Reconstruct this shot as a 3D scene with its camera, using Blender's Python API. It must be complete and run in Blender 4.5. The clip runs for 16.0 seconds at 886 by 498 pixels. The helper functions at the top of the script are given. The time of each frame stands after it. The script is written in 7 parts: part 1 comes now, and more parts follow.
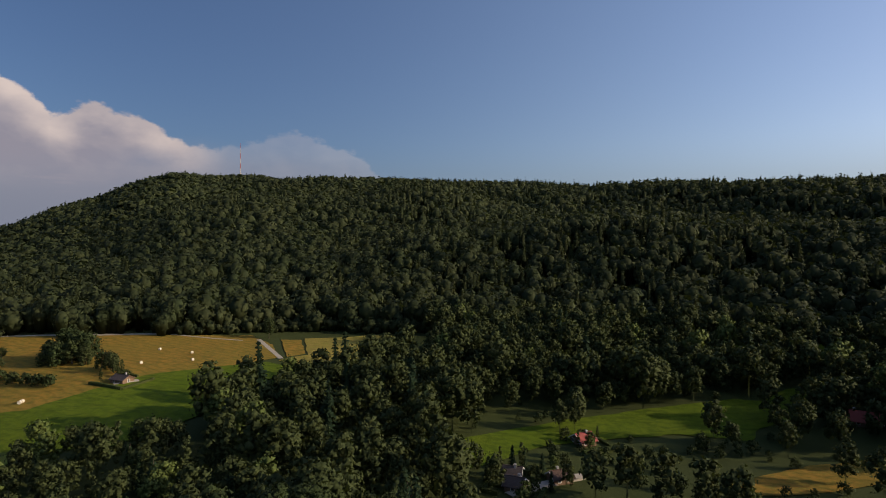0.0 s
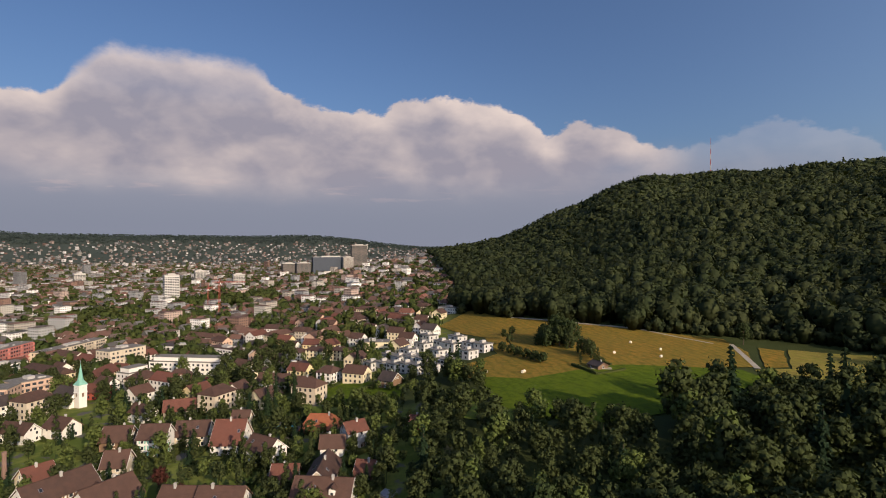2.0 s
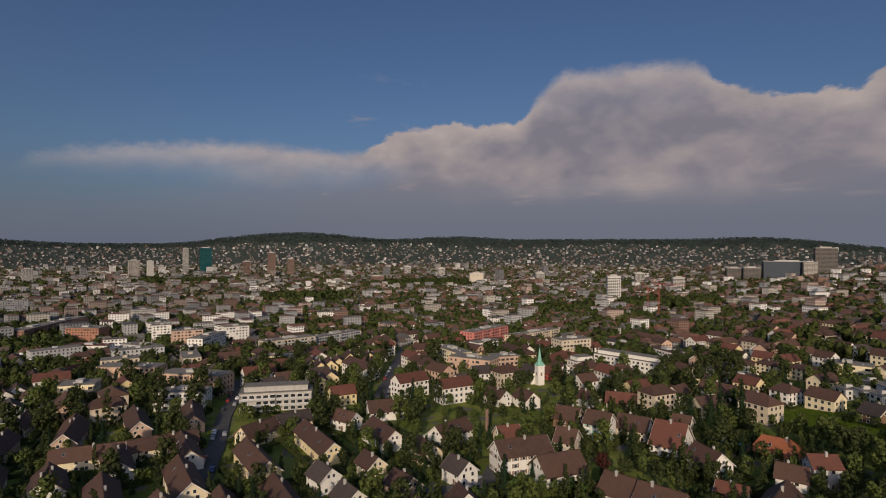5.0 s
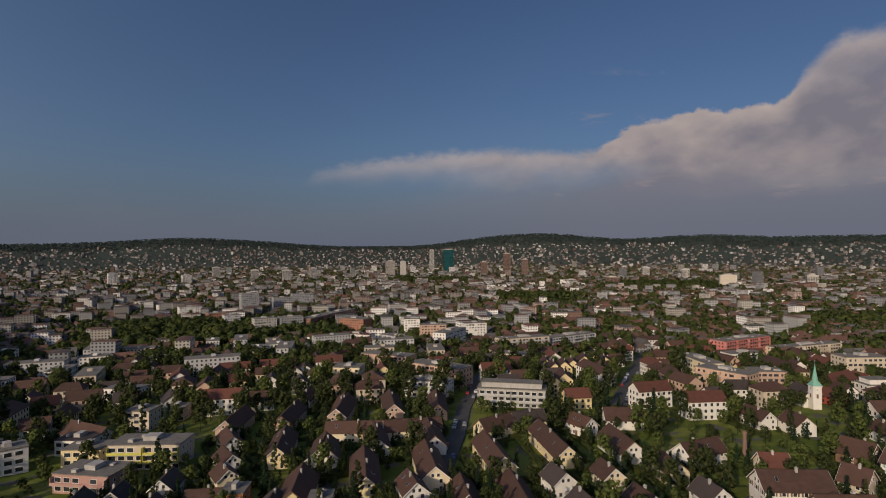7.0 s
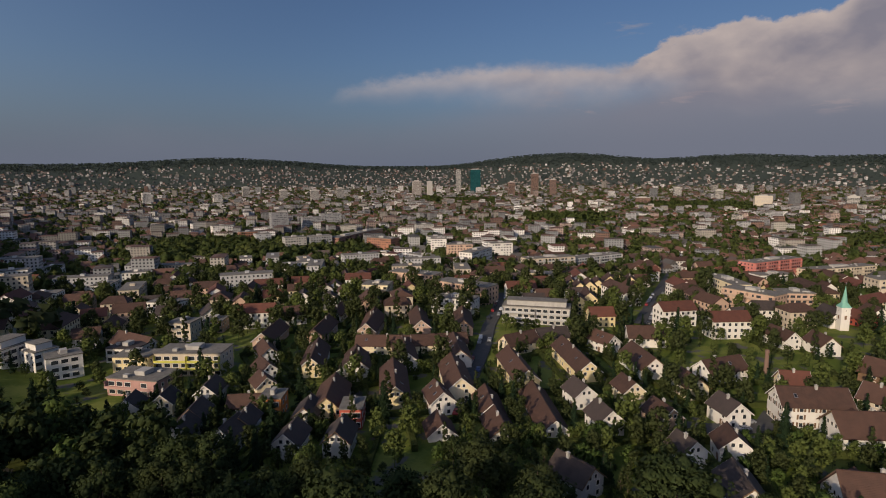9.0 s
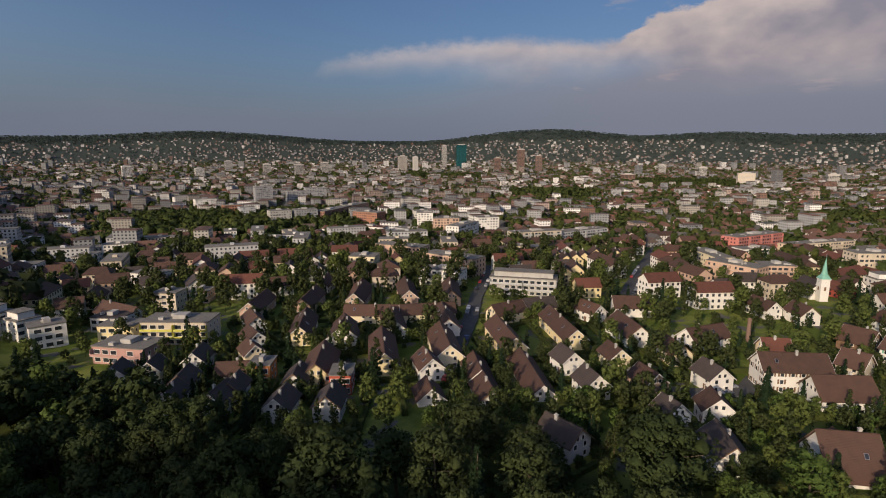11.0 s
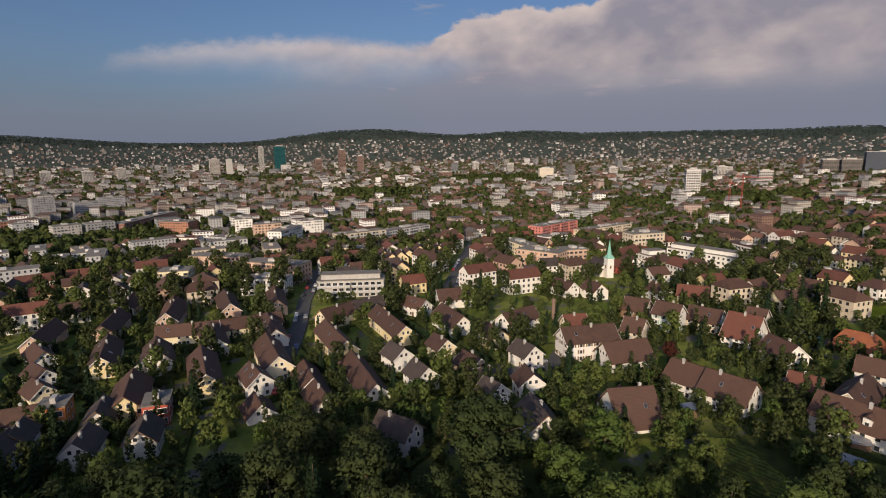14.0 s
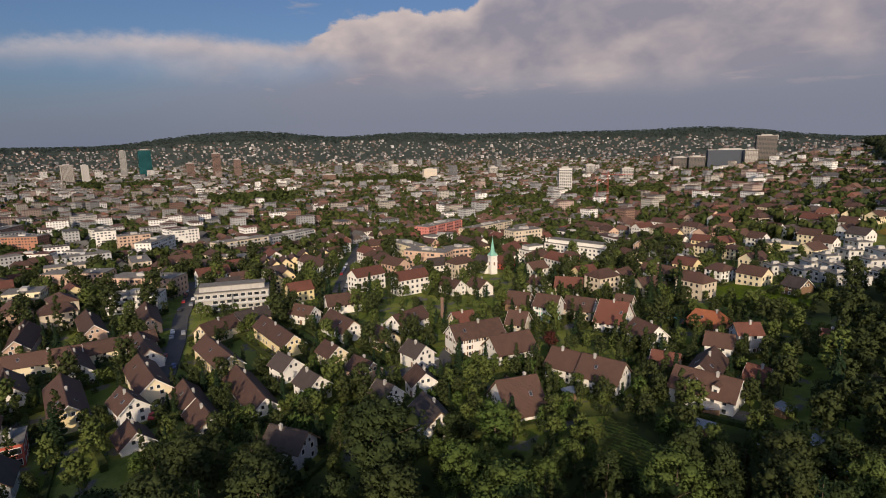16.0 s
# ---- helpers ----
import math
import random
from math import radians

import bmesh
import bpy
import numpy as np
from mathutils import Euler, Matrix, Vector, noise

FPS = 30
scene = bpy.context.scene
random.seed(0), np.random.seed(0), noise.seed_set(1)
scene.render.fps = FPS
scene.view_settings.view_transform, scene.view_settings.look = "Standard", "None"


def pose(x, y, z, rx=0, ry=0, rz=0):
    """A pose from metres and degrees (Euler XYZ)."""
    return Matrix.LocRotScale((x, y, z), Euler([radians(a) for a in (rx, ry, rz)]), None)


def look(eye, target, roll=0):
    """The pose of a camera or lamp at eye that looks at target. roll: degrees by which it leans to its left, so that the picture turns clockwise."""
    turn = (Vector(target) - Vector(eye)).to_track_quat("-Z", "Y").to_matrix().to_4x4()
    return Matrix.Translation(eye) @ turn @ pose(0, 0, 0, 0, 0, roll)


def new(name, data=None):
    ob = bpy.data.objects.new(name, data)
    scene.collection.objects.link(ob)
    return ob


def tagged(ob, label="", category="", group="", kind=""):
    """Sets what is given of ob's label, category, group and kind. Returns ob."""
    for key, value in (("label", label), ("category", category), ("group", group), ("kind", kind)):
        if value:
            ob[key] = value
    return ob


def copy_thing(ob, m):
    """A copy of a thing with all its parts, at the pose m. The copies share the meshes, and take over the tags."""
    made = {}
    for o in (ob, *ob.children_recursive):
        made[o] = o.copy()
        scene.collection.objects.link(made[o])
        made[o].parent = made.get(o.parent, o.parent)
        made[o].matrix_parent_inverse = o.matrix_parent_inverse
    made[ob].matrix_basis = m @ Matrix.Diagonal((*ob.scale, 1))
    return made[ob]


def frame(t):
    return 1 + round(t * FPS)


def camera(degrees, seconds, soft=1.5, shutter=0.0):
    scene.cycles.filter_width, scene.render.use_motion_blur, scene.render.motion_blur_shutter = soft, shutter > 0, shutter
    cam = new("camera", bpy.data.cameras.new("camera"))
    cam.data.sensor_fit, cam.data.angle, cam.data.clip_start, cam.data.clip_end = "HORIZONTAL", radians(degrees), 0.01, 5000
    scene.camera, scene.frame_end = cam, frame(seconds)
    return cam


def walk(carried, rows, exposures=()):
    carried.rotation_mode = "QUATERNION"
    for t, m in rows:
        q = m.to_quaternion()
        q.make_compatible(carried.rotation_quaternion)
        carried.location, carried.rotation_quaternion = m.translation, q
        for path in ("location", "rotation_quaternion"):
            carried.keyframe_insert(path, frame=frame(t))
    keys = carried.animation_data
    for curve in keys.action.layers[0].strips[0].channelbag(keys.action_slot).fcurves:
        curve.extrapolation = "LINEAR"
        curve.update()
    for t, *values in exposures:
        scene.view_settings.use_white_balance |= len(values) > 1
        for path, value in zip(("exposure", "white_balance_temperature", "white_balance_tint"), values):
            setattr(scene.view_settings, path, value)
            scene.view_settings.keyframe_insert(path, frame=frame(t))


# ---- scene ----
cam = camera(76.90, 16.0, soft=1.0)


def aim(x, y, z, yaw, pitch, roll):
    return pose(x, y, z, 90 + pitch, 0, yaw) @ pose(0, 0, 0, 0, 0, roll)


PATH = [
    (0.0, aim(-0.00, -0.00, 100.00, 0.40, 0.01, 0.30)),
    (0.5, aim(0.10, 1.13, 99.27, 11.85, -0.00, 0.26)),
    (1.0, aim(0.26, 2.35, 99.26, 23.37, -0.12, 0.01)),
    (1.5, aim(-0.29, 2.57, 98.88, 34.99, -0.11, 0.05)),
    (2.0, aim(-1.23, 4.28, 98.39, 46.01, -0.13, 0.13)),
    (2.5, aim(-2.15, 4.84, 97.85, 53.13, -0.07, 0.16)),
    (3.0, aim(-2.44, 5.18, 97.64, 60.60, -0.06, 0.14)),
    (3.5, aim(-3.04, 5.55, 97.05, 67.17, -0.01, 0.12)),
    (4.0, aim(-3.86, 5.85, 96.59, 73.97, 0.05, 0.07)),
    (4.5, aim(-4.49, 5.58, 96.21, 81.46, 0.10, 0.09)),
    (5.0, aim(-5.09, 5.68, 95.94, 88.98, 0.13, 0.18)),
    (5.2, aim(-5.40, 5.60, 95.80, 91.53, 0.14, 0.15)),
    (7.3, aim(-8.30, 5.40, 95.65, 113.90, 0.20, -0.33)),
    (7.5, aim(-8.37, 5.44, 95.70, 114.19, 0.20, -0.33)),
    (8.0, aim(-8.37, 5.60, 95.64, 114.69, 0.13, -0.40)),
    (8.5, aim(-8.01, 5.69, 95.39, 115.10, -3.85, -0.46)),
    (9.0, aim(-7.86, 5.51, 95.25, 115.36, -7.93, -0.28)),
    (9.2, aim(-7.90, 5.30, 95.30, 115.42, -9.36, -0.22)),
    (11.3, aim(-7.18, 4.28, 92.28, 113.24, -10.48, 0.29)),
    (11.5, aim(-7.13, 4.51, 92.40, 112.54, -10.46, 0.29)),
    (12.0, aim(-6.99, 4.73, 92.35, 110.42, -10.40, 0.11)),
    (12.5, aim(-6.97, 5.01, 92.58, 107.58, -10.37, -0.08)),
    (13.0, aim(-6.70, 5.40, 92.87, 103.63, -10.38, -0.27)),
    (13.5, aim(-6.72, 5.54, 93.10, 99.26, -10.38, -0.43)),
    (14.0, aim(-6.24, 5.98, 93.52, 96.03, -10.42, -0.65)),
    (14.5, aim(-6.07, 6.16, 93.77, 92.67, -10.45, -0.81)),
    (15.0, aim(-5.70, 6.47, 94.18, 89.38, -10.52, -1.02)),
    (15.5, aim(-5.43, 6.39, 94.07, 86.16, -10.47, -1.07)),
    (16.0, aim(-5.17, 6.38, 94.13, 84.40, -10.44, -1.16)),
]
EXPOSURES = [(0.0, -0.15), (0.5, 0.05), (1.0, 0.25), (1.5, 0.2), (2.0, 0.04), (2.5, -0.12), (3.5, -0.4), (4.5, -0.62), (5.2, -0.7), (7.3, -0.76), (9.2, -0.49), (11.3, -0.27), (12.5, -0.2), (16.0, -0.2)]
walk(cam, PATH, EXPOSURES)


# ---- light: evening sun behind the camera's city view, blue sky, a bank of cloud over the city ----
SUN_AZ, SUN_EL = 261.0, 20.0


def toward(az, el=0.0):
    a, e = radians(az), radians(el)
    return Vector((-math.sin(a) * math.cos(e), math.cos(a) * math.cos(e), math.sin(e)))


sun = new("sun", bpy.data.lights.new("sun", "SUN"))
sun.data.energy, sun.data.angle, sun.data.color = 4.9, radians(0.6), (1.0, 0.81, 0.59)
sun.matrix_world = look(toward(SUN_AZ, SUN_EL) * 900, (0, 0, 0))


class Nodes:
    """Short hand for building node trees."""

    def __init__(self, tree):
        self.tree = tree
        tree.nodes.clear()

    def add(self, kind, **sockets):
        n = self.tree.nodes.new(kind)
        for key, value in sockets.items():
            if key.startswith("_"):
                self.put(n.inputs[int(key[1:])], value)
            else:
                self.put(n.inputs[key.replace("__", " ")], value)
        return n

    def put(self, socket, value):
        if isinstance(value, bpy.types.NodeSocket):
            self.tree.links.new(value, socket)
        elif isinstance(value, bpy.types.Node):
            self.tree.links.new(value.outputs[0], socket)
        else:
            socket.default_value = value

    def math(self, op, a, b=0.0, c=0.0, clamp=False):
        n = self.add("ShaderNodeMath", _0=a, _1=b, _2=c)
        n.operation, n.use_clamp = op, clamp
        return n.outputs[0]

    def noise(self, vector, scale, detail=3.0, rough=0.55, distort=0.0):
        n = self.add("ShaderNodeTexNoise", Vector=vector, Scale=scale, Detail=detail, Roughness=rough, Distortion=distort)
        return n.outputs[0]

    def ramp(self, fac, stops, mode="LINEAR"):
        n = self.add("ShaderNodeValToRGB", Fac=fac)
        e = n.color_ramp
        e.interpolation = mode
        while len(e.elements) < len(stops):
            e.elements.new(0.5)
        for el, (p, c) in zip(e.elements, stops):
            el.position = p
            el.color = (c, c, c, 1) if isinstance(c, (int, float)) else (*c, 1)
        return n.outputs[0]

    def mix(self, fac, a, b, mode="MIX"):
        n = self.tree.nodes.new("ShaderNodeMix")
        n.data_type, n.blend_type = "RGBA", mode
        self.put(n.inputs[0], fac)
        for i, v in ((6, a), (7, b)):
            self.put(n.inputs[i], (*v, 1) if isinstance(v, tuple) and len(v) == 3 else v)
        return n.outputs[2]

    def smooth(self, v, lo, hi, to0=0.0, to1=1.0):
        n = self.add("ShaderNodeMapRange", _0=v, _1=lo, _2=hi, _3=to0, _4=to1)
        n.interpolation_type = "SMOOTHSTEP"
        return n.outputs[0]


def make_world():
    world = bpy.data.worlds.new("evening_sky")
    scene.world = world
    world.use_nodes = True
    k = Nodes(world.node_tree)
    sky = k.add("ShaderNodeTexSky")
    sky.sky_type, sky.sun_disc = "NISHITA", False
    sky.sun_elevation, sky.sun_rotation = radians(SUN_EL), radians(-SUN_AZ)
    sky.air_density, sky.dust_density, sky.ozone_density = 1.0, 2.2, 2.0
    way = k.add("ShaderNodeTexCoord").outputs["Generated"]
    xyz = k.add("ShaderNodeSeparateXYZ", _0=way)
    az = k.math("MULTIPLY", k.math("ARCTAN2", k.math("MULTIPLY", xyz.outputs[0], -1.0), xyz.outputs[1]), 180 / math.pi)
    el = k.math("MULTIPLY", k.math("ARCSINE", xyz.outputs[2]), 180 / math.pi)
    def profile(*points):
        """A height in degrees that changes with the bearing."""
        return k.math("MULTIPLY", k.ramp(k.math("MULTIPLY_ADD", az, 1 / 240, 0.25), [((a + 60) / 240, h / 20) for a, h in points]), 20.0)

    def shifted(v, by):
        return k.add("ShaderNodeMapping", Vector=v, Location=by).outputs[0]

    flat = k.add("ShaderNodeMapping", Vector=way, Scale=(1.0, 1.0, 1.7)).outputs[0]
    swirl = k.add("ShaderNodeTexNoise", Vector=flat, Scale=9.0, Detail=3.0).outputs["Color"]
    bent = k.add("ShaderNodeVectorMath", _0=flat, _1=k.mix(1.0, swirl, (0.05, 0.05, 0.05), "MULTIPLY")).outputs[0]

    def puffs(v):
        """Domed heads of cumulus at three sizes."""
        n = k.add("ShaderNodeTexVoronoi", Vector=v, Scale=15.0, Detail=3.0, Roughness=0.55, Lacunarity=2.3)
        n.normalize = True
        return k.math("SUBTRACT", 1.0, n.outputs["Distance"])
    # the lavender bank behind, with no firm edge
    drift = k.noise(flat, 4.0, 5.0, 0.55)
    bank_top = profile((-60, 2), (0, 4), (10, 8), (24, 9), (34, 10), (46, 11.5), (58, 11.5), (66, 13), (80, 11.5), (92, 10), (100, 7.5), (112, 6.5), (128, 4.5), (180, 3))
    bank = k.smooth(k.math("ADD", k.math("SUBTRACT", bank_top, el), k.math("MULTIPLY", k.math("SUBTRACT", drift, 0.5), 6.0)), -1.5, 3.0)
    bank = k.math("MULTIPLY", k.math("MULTIPLY", bank, k.smooth(az, 8.0, 34.0, 0.35, 0.9)), k.smooth(az, 94.0, 118.0, 1.0, 0.45))
    # the lit cumulus heads, the anvil and the thin lens of cloud beyond it
    top = profile((-60, 2), (4, 4), (9, 9.2), (16, 11.0), (22, 9.4), (25, 9.4), (27.5, 10.6), (29, 11.9), (33, 12.6), (35.6, 11.2), (37.5, 13.0), (40, 14.4), (47, 15.2), (50.5, 14.6), (52.5, 13.2), (58, 13.6),
                  (62.5, 14.6), (64.2, 17.4), (71, 17.9), (77, 17.8), (79.6, 15.6), (81, 12.9), (90, 12.7), (94, 12.0), (97.5, 10.2), (106, 10.8), (113, 10.5), (119, 9.9), (125.5, 8.2), (130, 4), (180, 2))
    head, fine = puffs(bent), k.noise(flat, 46.0, 5.0, 0.62)
    thin = k.math("MAXIMUM", k.smooth(az, 95.0, 100.0), k.math("MULTIPLY", k.math("MULTIPLY", k.smooth(az, 62.0, 65.0), k.smooth(az, 83.0, 80.0)), k.smooth(el, 12.6, 14.6)))
    rough = k.math("ADD", k.math("MULTIPLY", k.math("SUBTRACT", drift, 0.5), 2.6), k.math("MULTIPLY", k.math("SUBTRACT", fine, 0.5), 1.1))
    rough = k.math("ADD", rough, k.math("MULTIPLY", k.math("SUBTRACT", head, 0.62), k.math("MULTIPLY_ADD", thin, -2.0, 2.9)))
    depth = k.math("SUBTRACT", k.math("ADD", top, rough), el)          # degrees below the cloud's top
    body = k.smooth(depth, -0.1, k.math("MULTIPLY_ADD", thin, 1.1, 0.5))
    low = profile((-60, 0), (14, 4), (26, 7), (40, 6), (60, 5.5), (80, 6), (92, 6.4), (99, 7.0), (110, 7.6), (125, 7.4), (132, 7.4), (180, 7))
    base = k.smooth(k.math("ADD", k.math("SUBTRACT", el, low), k.math("MULTIPLY", k.math("SUBTRACT", drift, 0.5), 4.0)), -1.6, 2.6)
    body = k.math("MULTIPLY", k.math("MULTIPLY", body, base), k.smooth(az, 21.0, 26.5, 0.2, 0.97))
    body = k.math("MULTIPLY", body, k.math("MULTIPLY_ADD", thin, -0.1, 1.0))
    # light from high behind: heads bright above, grey in the hollows
    mass = lambda v: k.math("ADD", k.noise(v, 4.6, 5.0, 0.50), k.math("MULTIPLY", puffs(v), 0.10))
    slope = k.math("SUBTRACT", mass(bent), mass(shifted(bent, (0.0, 0.016, 0.045))))
    lit = k.math("ADD", k.math("MULTIPLY_ADD", slope, 2.1, k.math("MULTIPLY", thin, 0.22)), k.smooth(depth, 3.8, 0.1, 0.14, 0.74))
    lit = k.math("ADD", lit, k.smooth(k.noise(flat, 5.0, 3.0), 0.44, 0.66, -0.08, 0.28), clamp=True)
    heads = k.mix(lit, (4.4, 4.1, 4.9), (10.8, 8.9, 8.1))
    veil = k.mix(k.smooth(el, 2.0, 10.0), (3.4, 3.6, 4.6), k.mix(drift, (3.9, 3.75, 4.7), (5.6, 5.1, 5.7)))
    # short rosy streaks low in the bank
    thread = k.noise(k.add("ShaderNodeMapping", Vector=way, Scale=(1.0, 1.0, 7.0)).outputs[0], 9.0, 5.0, 0.6)
    streak = k.math("MULTIPLY", k.smooth(thread, 0.56, 0.68), k.math("MULTIPLY", k.smooth(el, 4.2, 5.4), k.smooth(el, 10.0, 7.5)))
    streak = k.math("MULTIPLY", streak, k.math("MULTIPLY", k.smooth(az, 30.0, 45.0), k.smooth(az, 108.0, 98.0, 0.0, 0.55)))
    # faint wisps in the blue above
    wisp = k.math("MULTIPLY", k.smooth(k.noise(k.add("ShaderNodeMapping", Vector=way, Scale=(1.0, 1.0, 3.4)).outputs[0], 7.0, 6.0, 0.62, 0.4), 0.60, 0.74), k.math("MULTIPLY", k.smooth(el, 11.0, 13.0), k.smooth(el, 18.0, 15.5)))
    wisp = k.math("MULTIPLY", wisp, k.math("MULTIPLY", k.smooth(az, 78.0, 84.0), k.smooth(az, 112.0, 100.0, 0.0, 0.5)))
    # the air is brighter towards the sun
    side = k.add("ShaderNodeVectorMath", _0=way, _1=tuple(toward(SUN_AZ, SUN_EL)))
    side.operation = "DOT_PRODUCT"
    bright = k.smooth(side.outputs["Value"], -0.6, 0.5, 1.0, 2.3)
    air = k.add("ShaderNodeCombineColor", _0=k.math("MULTIPLY", bright, k.smooth(side.outputs["Value"], -0.7, 0.3, 0.87, 1.02)), _1=k.math("MULTIPLY", bright, 1.0), _2=k.math("MULTIPLY", bright, k.smooth(side.outputs["Value"], -0.7, 0.3, 1.29, 1.11)))
    tinted = k.mix(1.0, sky.outputs[0], air.outputs[0], "MULTIPLY")
    # dusty air low over the horizon
    hazy = k.mix(k.smooth(el, 11.0, 0.0, 0.0, 0.75), tinted, (2.6, 3.15, 4.5))
    final = k.mix(bank, k.mix(wisp, hazy, (6.0, 5.6, 6.2)), veil)
    final = k.mix(body, k.mix(streak, final, (6.4, 5.3, 5.7)), heads)
    k.add("ShaderNodeOutputWorld", Surface=k.add("ShaderNodeBackground", Color=final, Strength=0.072))


make_world()


# ---- materials ----
def material(name, build):
    m = bpy.data.materials.new(name)
    m.use_nodes = True
    k = Nodes(m.node_tree)
    bsdf = k.add("ShaderNodeBsdfPrincipled")
    build(k, bsdf)
    k.add("ShaderNodeOutputMaterial", Surface=bsdf)
    return m


def at(k):
    return k.add("ShaderNodeNewGeometry").outputs["Position"]


def local(k):
    return k.add("ShaderNodeTexCoord").outputs["Object"]


def chance(k):
    return k.add("ShaderNodeObjectInfo").outputs["Random"]


def island(k):
    return k.add("ShaderNodeNewGeometry").outputs["Random Per Island"]


def bump(k, bsdf, height, strength, distance):
    k.put(bsdf.inputs["Normal"], k.add("ShaderNodeBump", Strength=strength, Distance=distance, Height=height).outputs[0])


def plaster(name, a, b=None):
    """Painted render with faint weather stains; hue wanders a little from house to house."""
    b = b or tuple(c * 0.86 for c in a)

    def build(k, bsdf):
        p = at(k)
        stain = k.smooth(k.noise(k.add("ShaderNodeMapping", Vector=p, Scale=(0.6, 0.6, 0.15)).outputs[0], 1.0, 4.0), 0.35, 0.75)
        c = k.mix(k.math("MULTIPLY", stain, 0.7), a, b)
        c = k.mix(k.math("MULTIPLY", chance(k), 0.25), c, tuple(v * 0.8 for v in a))
        k.put(bsdf.inputs["Base Color"], c)
        bsdf.inputs["Roughness"].default_value = 0.9
        bump(k, bsdf, k.noise(p, 6.0, 4.0), 0.2, 0.05)
    return material(name, build)


def tiles(name, a, b, worn=(0.11, 0.078, 0.06)):
    """Clay roof tiles in courses, dark with age and lichen."""
    def build(k, bsdf):
        p = at(k)
        patch = k.noise(p, 0.5, 4.0, 0.6)
        fine = k.noise(p, 5.0, 4.0, 0.7)
        c = k.mix(k.smooth(patch, 0.3, 0.7), a, b)
        c = k.mix(k.math("MULTIPLY", chance(k), 0.5), c, tuple(v * 1.5 for v in b))
        c = k.mix(k.math("MULTIPLY", k.smooth(fine, 0.5, 0.8), 0.4), c, worn)
        k.put(bsdf.inputs["Base Color"], c)
        bsdf.inputs["Roughness"].default_value = 0.8
        z = k.add("ShaderNodeSeparateXYZ", _0=p).outputs[2]
        course = k.math("FRACT", k.math("MULTIPLY", z, 4.2))
        bump(k, bsdf, k.math("ADD", course, k.math("MULTIPLY", fine, 0.8)), 0.7, 0.06)
    return material(name, build)


def plain(name, a, b, scale=1.0, rough=0.8, relief=0.3, deep=0.05, metal=0.0, vary=0.0):
    """Two colours that wander at two sizes."""
    def build(k, bsdf):
        p = at(k)
        n = k.math("ADD", k.math("MULTIPLY", k.noise(p, scale, 4.0), 0.6), k.math("MULTIPLY", k.noise(p, scale * 9, 3.0), 0.4))
        c = k.mix(k.smooth(n, 0.35, 0.65), a, b)
        if vary:
            c = k.mix(k.math("MULTIPLY", chance(k), vary), c, tuple(v * 0.55 for v in a))
        k.put(bsdf.inputs["Base Color"], c)
        bsdf.inputs["Roughness"].default_value, bsdf.inputs["Metallic"].default_value = rough, metal
        bump(k, bsdf, k.noise(p, scale * 9, 4.0), relief, deep)
    return material(name, build)


def leaves(name, a, b, c, per_thing=True):
    """Foliage: each spray of leaves a little different, each tree a hue of its own; light passes through."""
    m = bpy.data.materials.new(name)
    m.use_nodes = True
    k = Nodes(m.node_tree)
    col = k.mix(island(k), a, b)
    col = k.mix(k.math("MULTIPLY", chance(k) if per_thing else k.smooth(k.math("ADD", k.math("MULTIPLY", k.noise(at(k), 0.09, 2.0, 0.7), 0.5), k.math("MULTIPLY", k.noise(at(k), 0.014, 3.0, 0.6), 0.5)), 0.38, 0.62), 0.75), col, c)
    bsdf = k.add("ShaderNodeBsdfPrincipled", Base__Color=col, Roughness=0.8)
    bsdf.inputs["Specular IOR Level"].default_value = 0.1
    glow = k.add("ShaderNodeBsdfTranslucent", Color=k.mix(0.5, col, (0.12, 0.16, 0.02)))
    k.add("ShaderNodeOutputMaterial", Surface=k.add("ShaderNodeMixShader", _0=0.12, _1=bsdf, _2=glow))
    return m


WHITE = plaster("white_render", (0.72, 0.69, 0.64))
GREY = plaster("grey_render", (0.45, 0.45, 0.45))
CREAM = plaster("cream_render", (0.72, 0.62, 0.42))
YELLOW = plaster("yellow_render", (0.70, 0.58, 0.33))
PINK = plaster("pink_render", (0.46, 0.27, 0.235))
ROSE = plaster("rose_render", (0.50, 0.18, 0.15))
SALMON = plaster("salmon_render", (0.52, 0.36, 0.265))
RED = plaster("red_render", (0.42, 0.09, 0.06))
ORANGE = plaster("orange_render", (0.62, 0.22, 0.06))
BEIGE = plaster("beige_render", (0.55, 0.47, 0.36))
CONCRETE = plaster("concrete", (0.42, 0.40, 0.37), (0.30, 0.29, 0.27))
BRICK = plaster("brick_wall", (0.34, 0.16, 0.10))
LIME = plaster("lime_render", (0.55, 0.52, 0.10))
BROWN_WALL = plaster("brown_cladding", (0.20, 0.125, 0.095))
HOSPITAL = plaster("weathered_concrete", (0.135, 0.115, 0.10))
PALE = plaster("pale_grey_render", (0.52, 0.505, 0.48))
BROWN_TILES = tiles("brown_tiles", (0.048, 0.025, 0.017), (0.074, 0.037, 0.025))
DARK_TILES = tiles("dark_tiles", (0.032, 0.025, 0.023), (0.055, 0.040, 0.035))
RED_TILES = tiles("red_tiles", (0.085, 0.032, 0.020), (0.115, 0.040, 0.025))
BARN_TILES = tiles("barn_red_tiles", (0.22, 0.040, 0.030), (0.27, 0.055, 0.040))
ORANGE_TILES = tiles("orange_tiles", (0.21, 0.065, 0.026), (0.26, 0.085, 0.035))
COPPER = plain("green_copper", (0.15, 0.36, 0.28), (0.21, 0.43, 0.34), 0.8, 0.6)
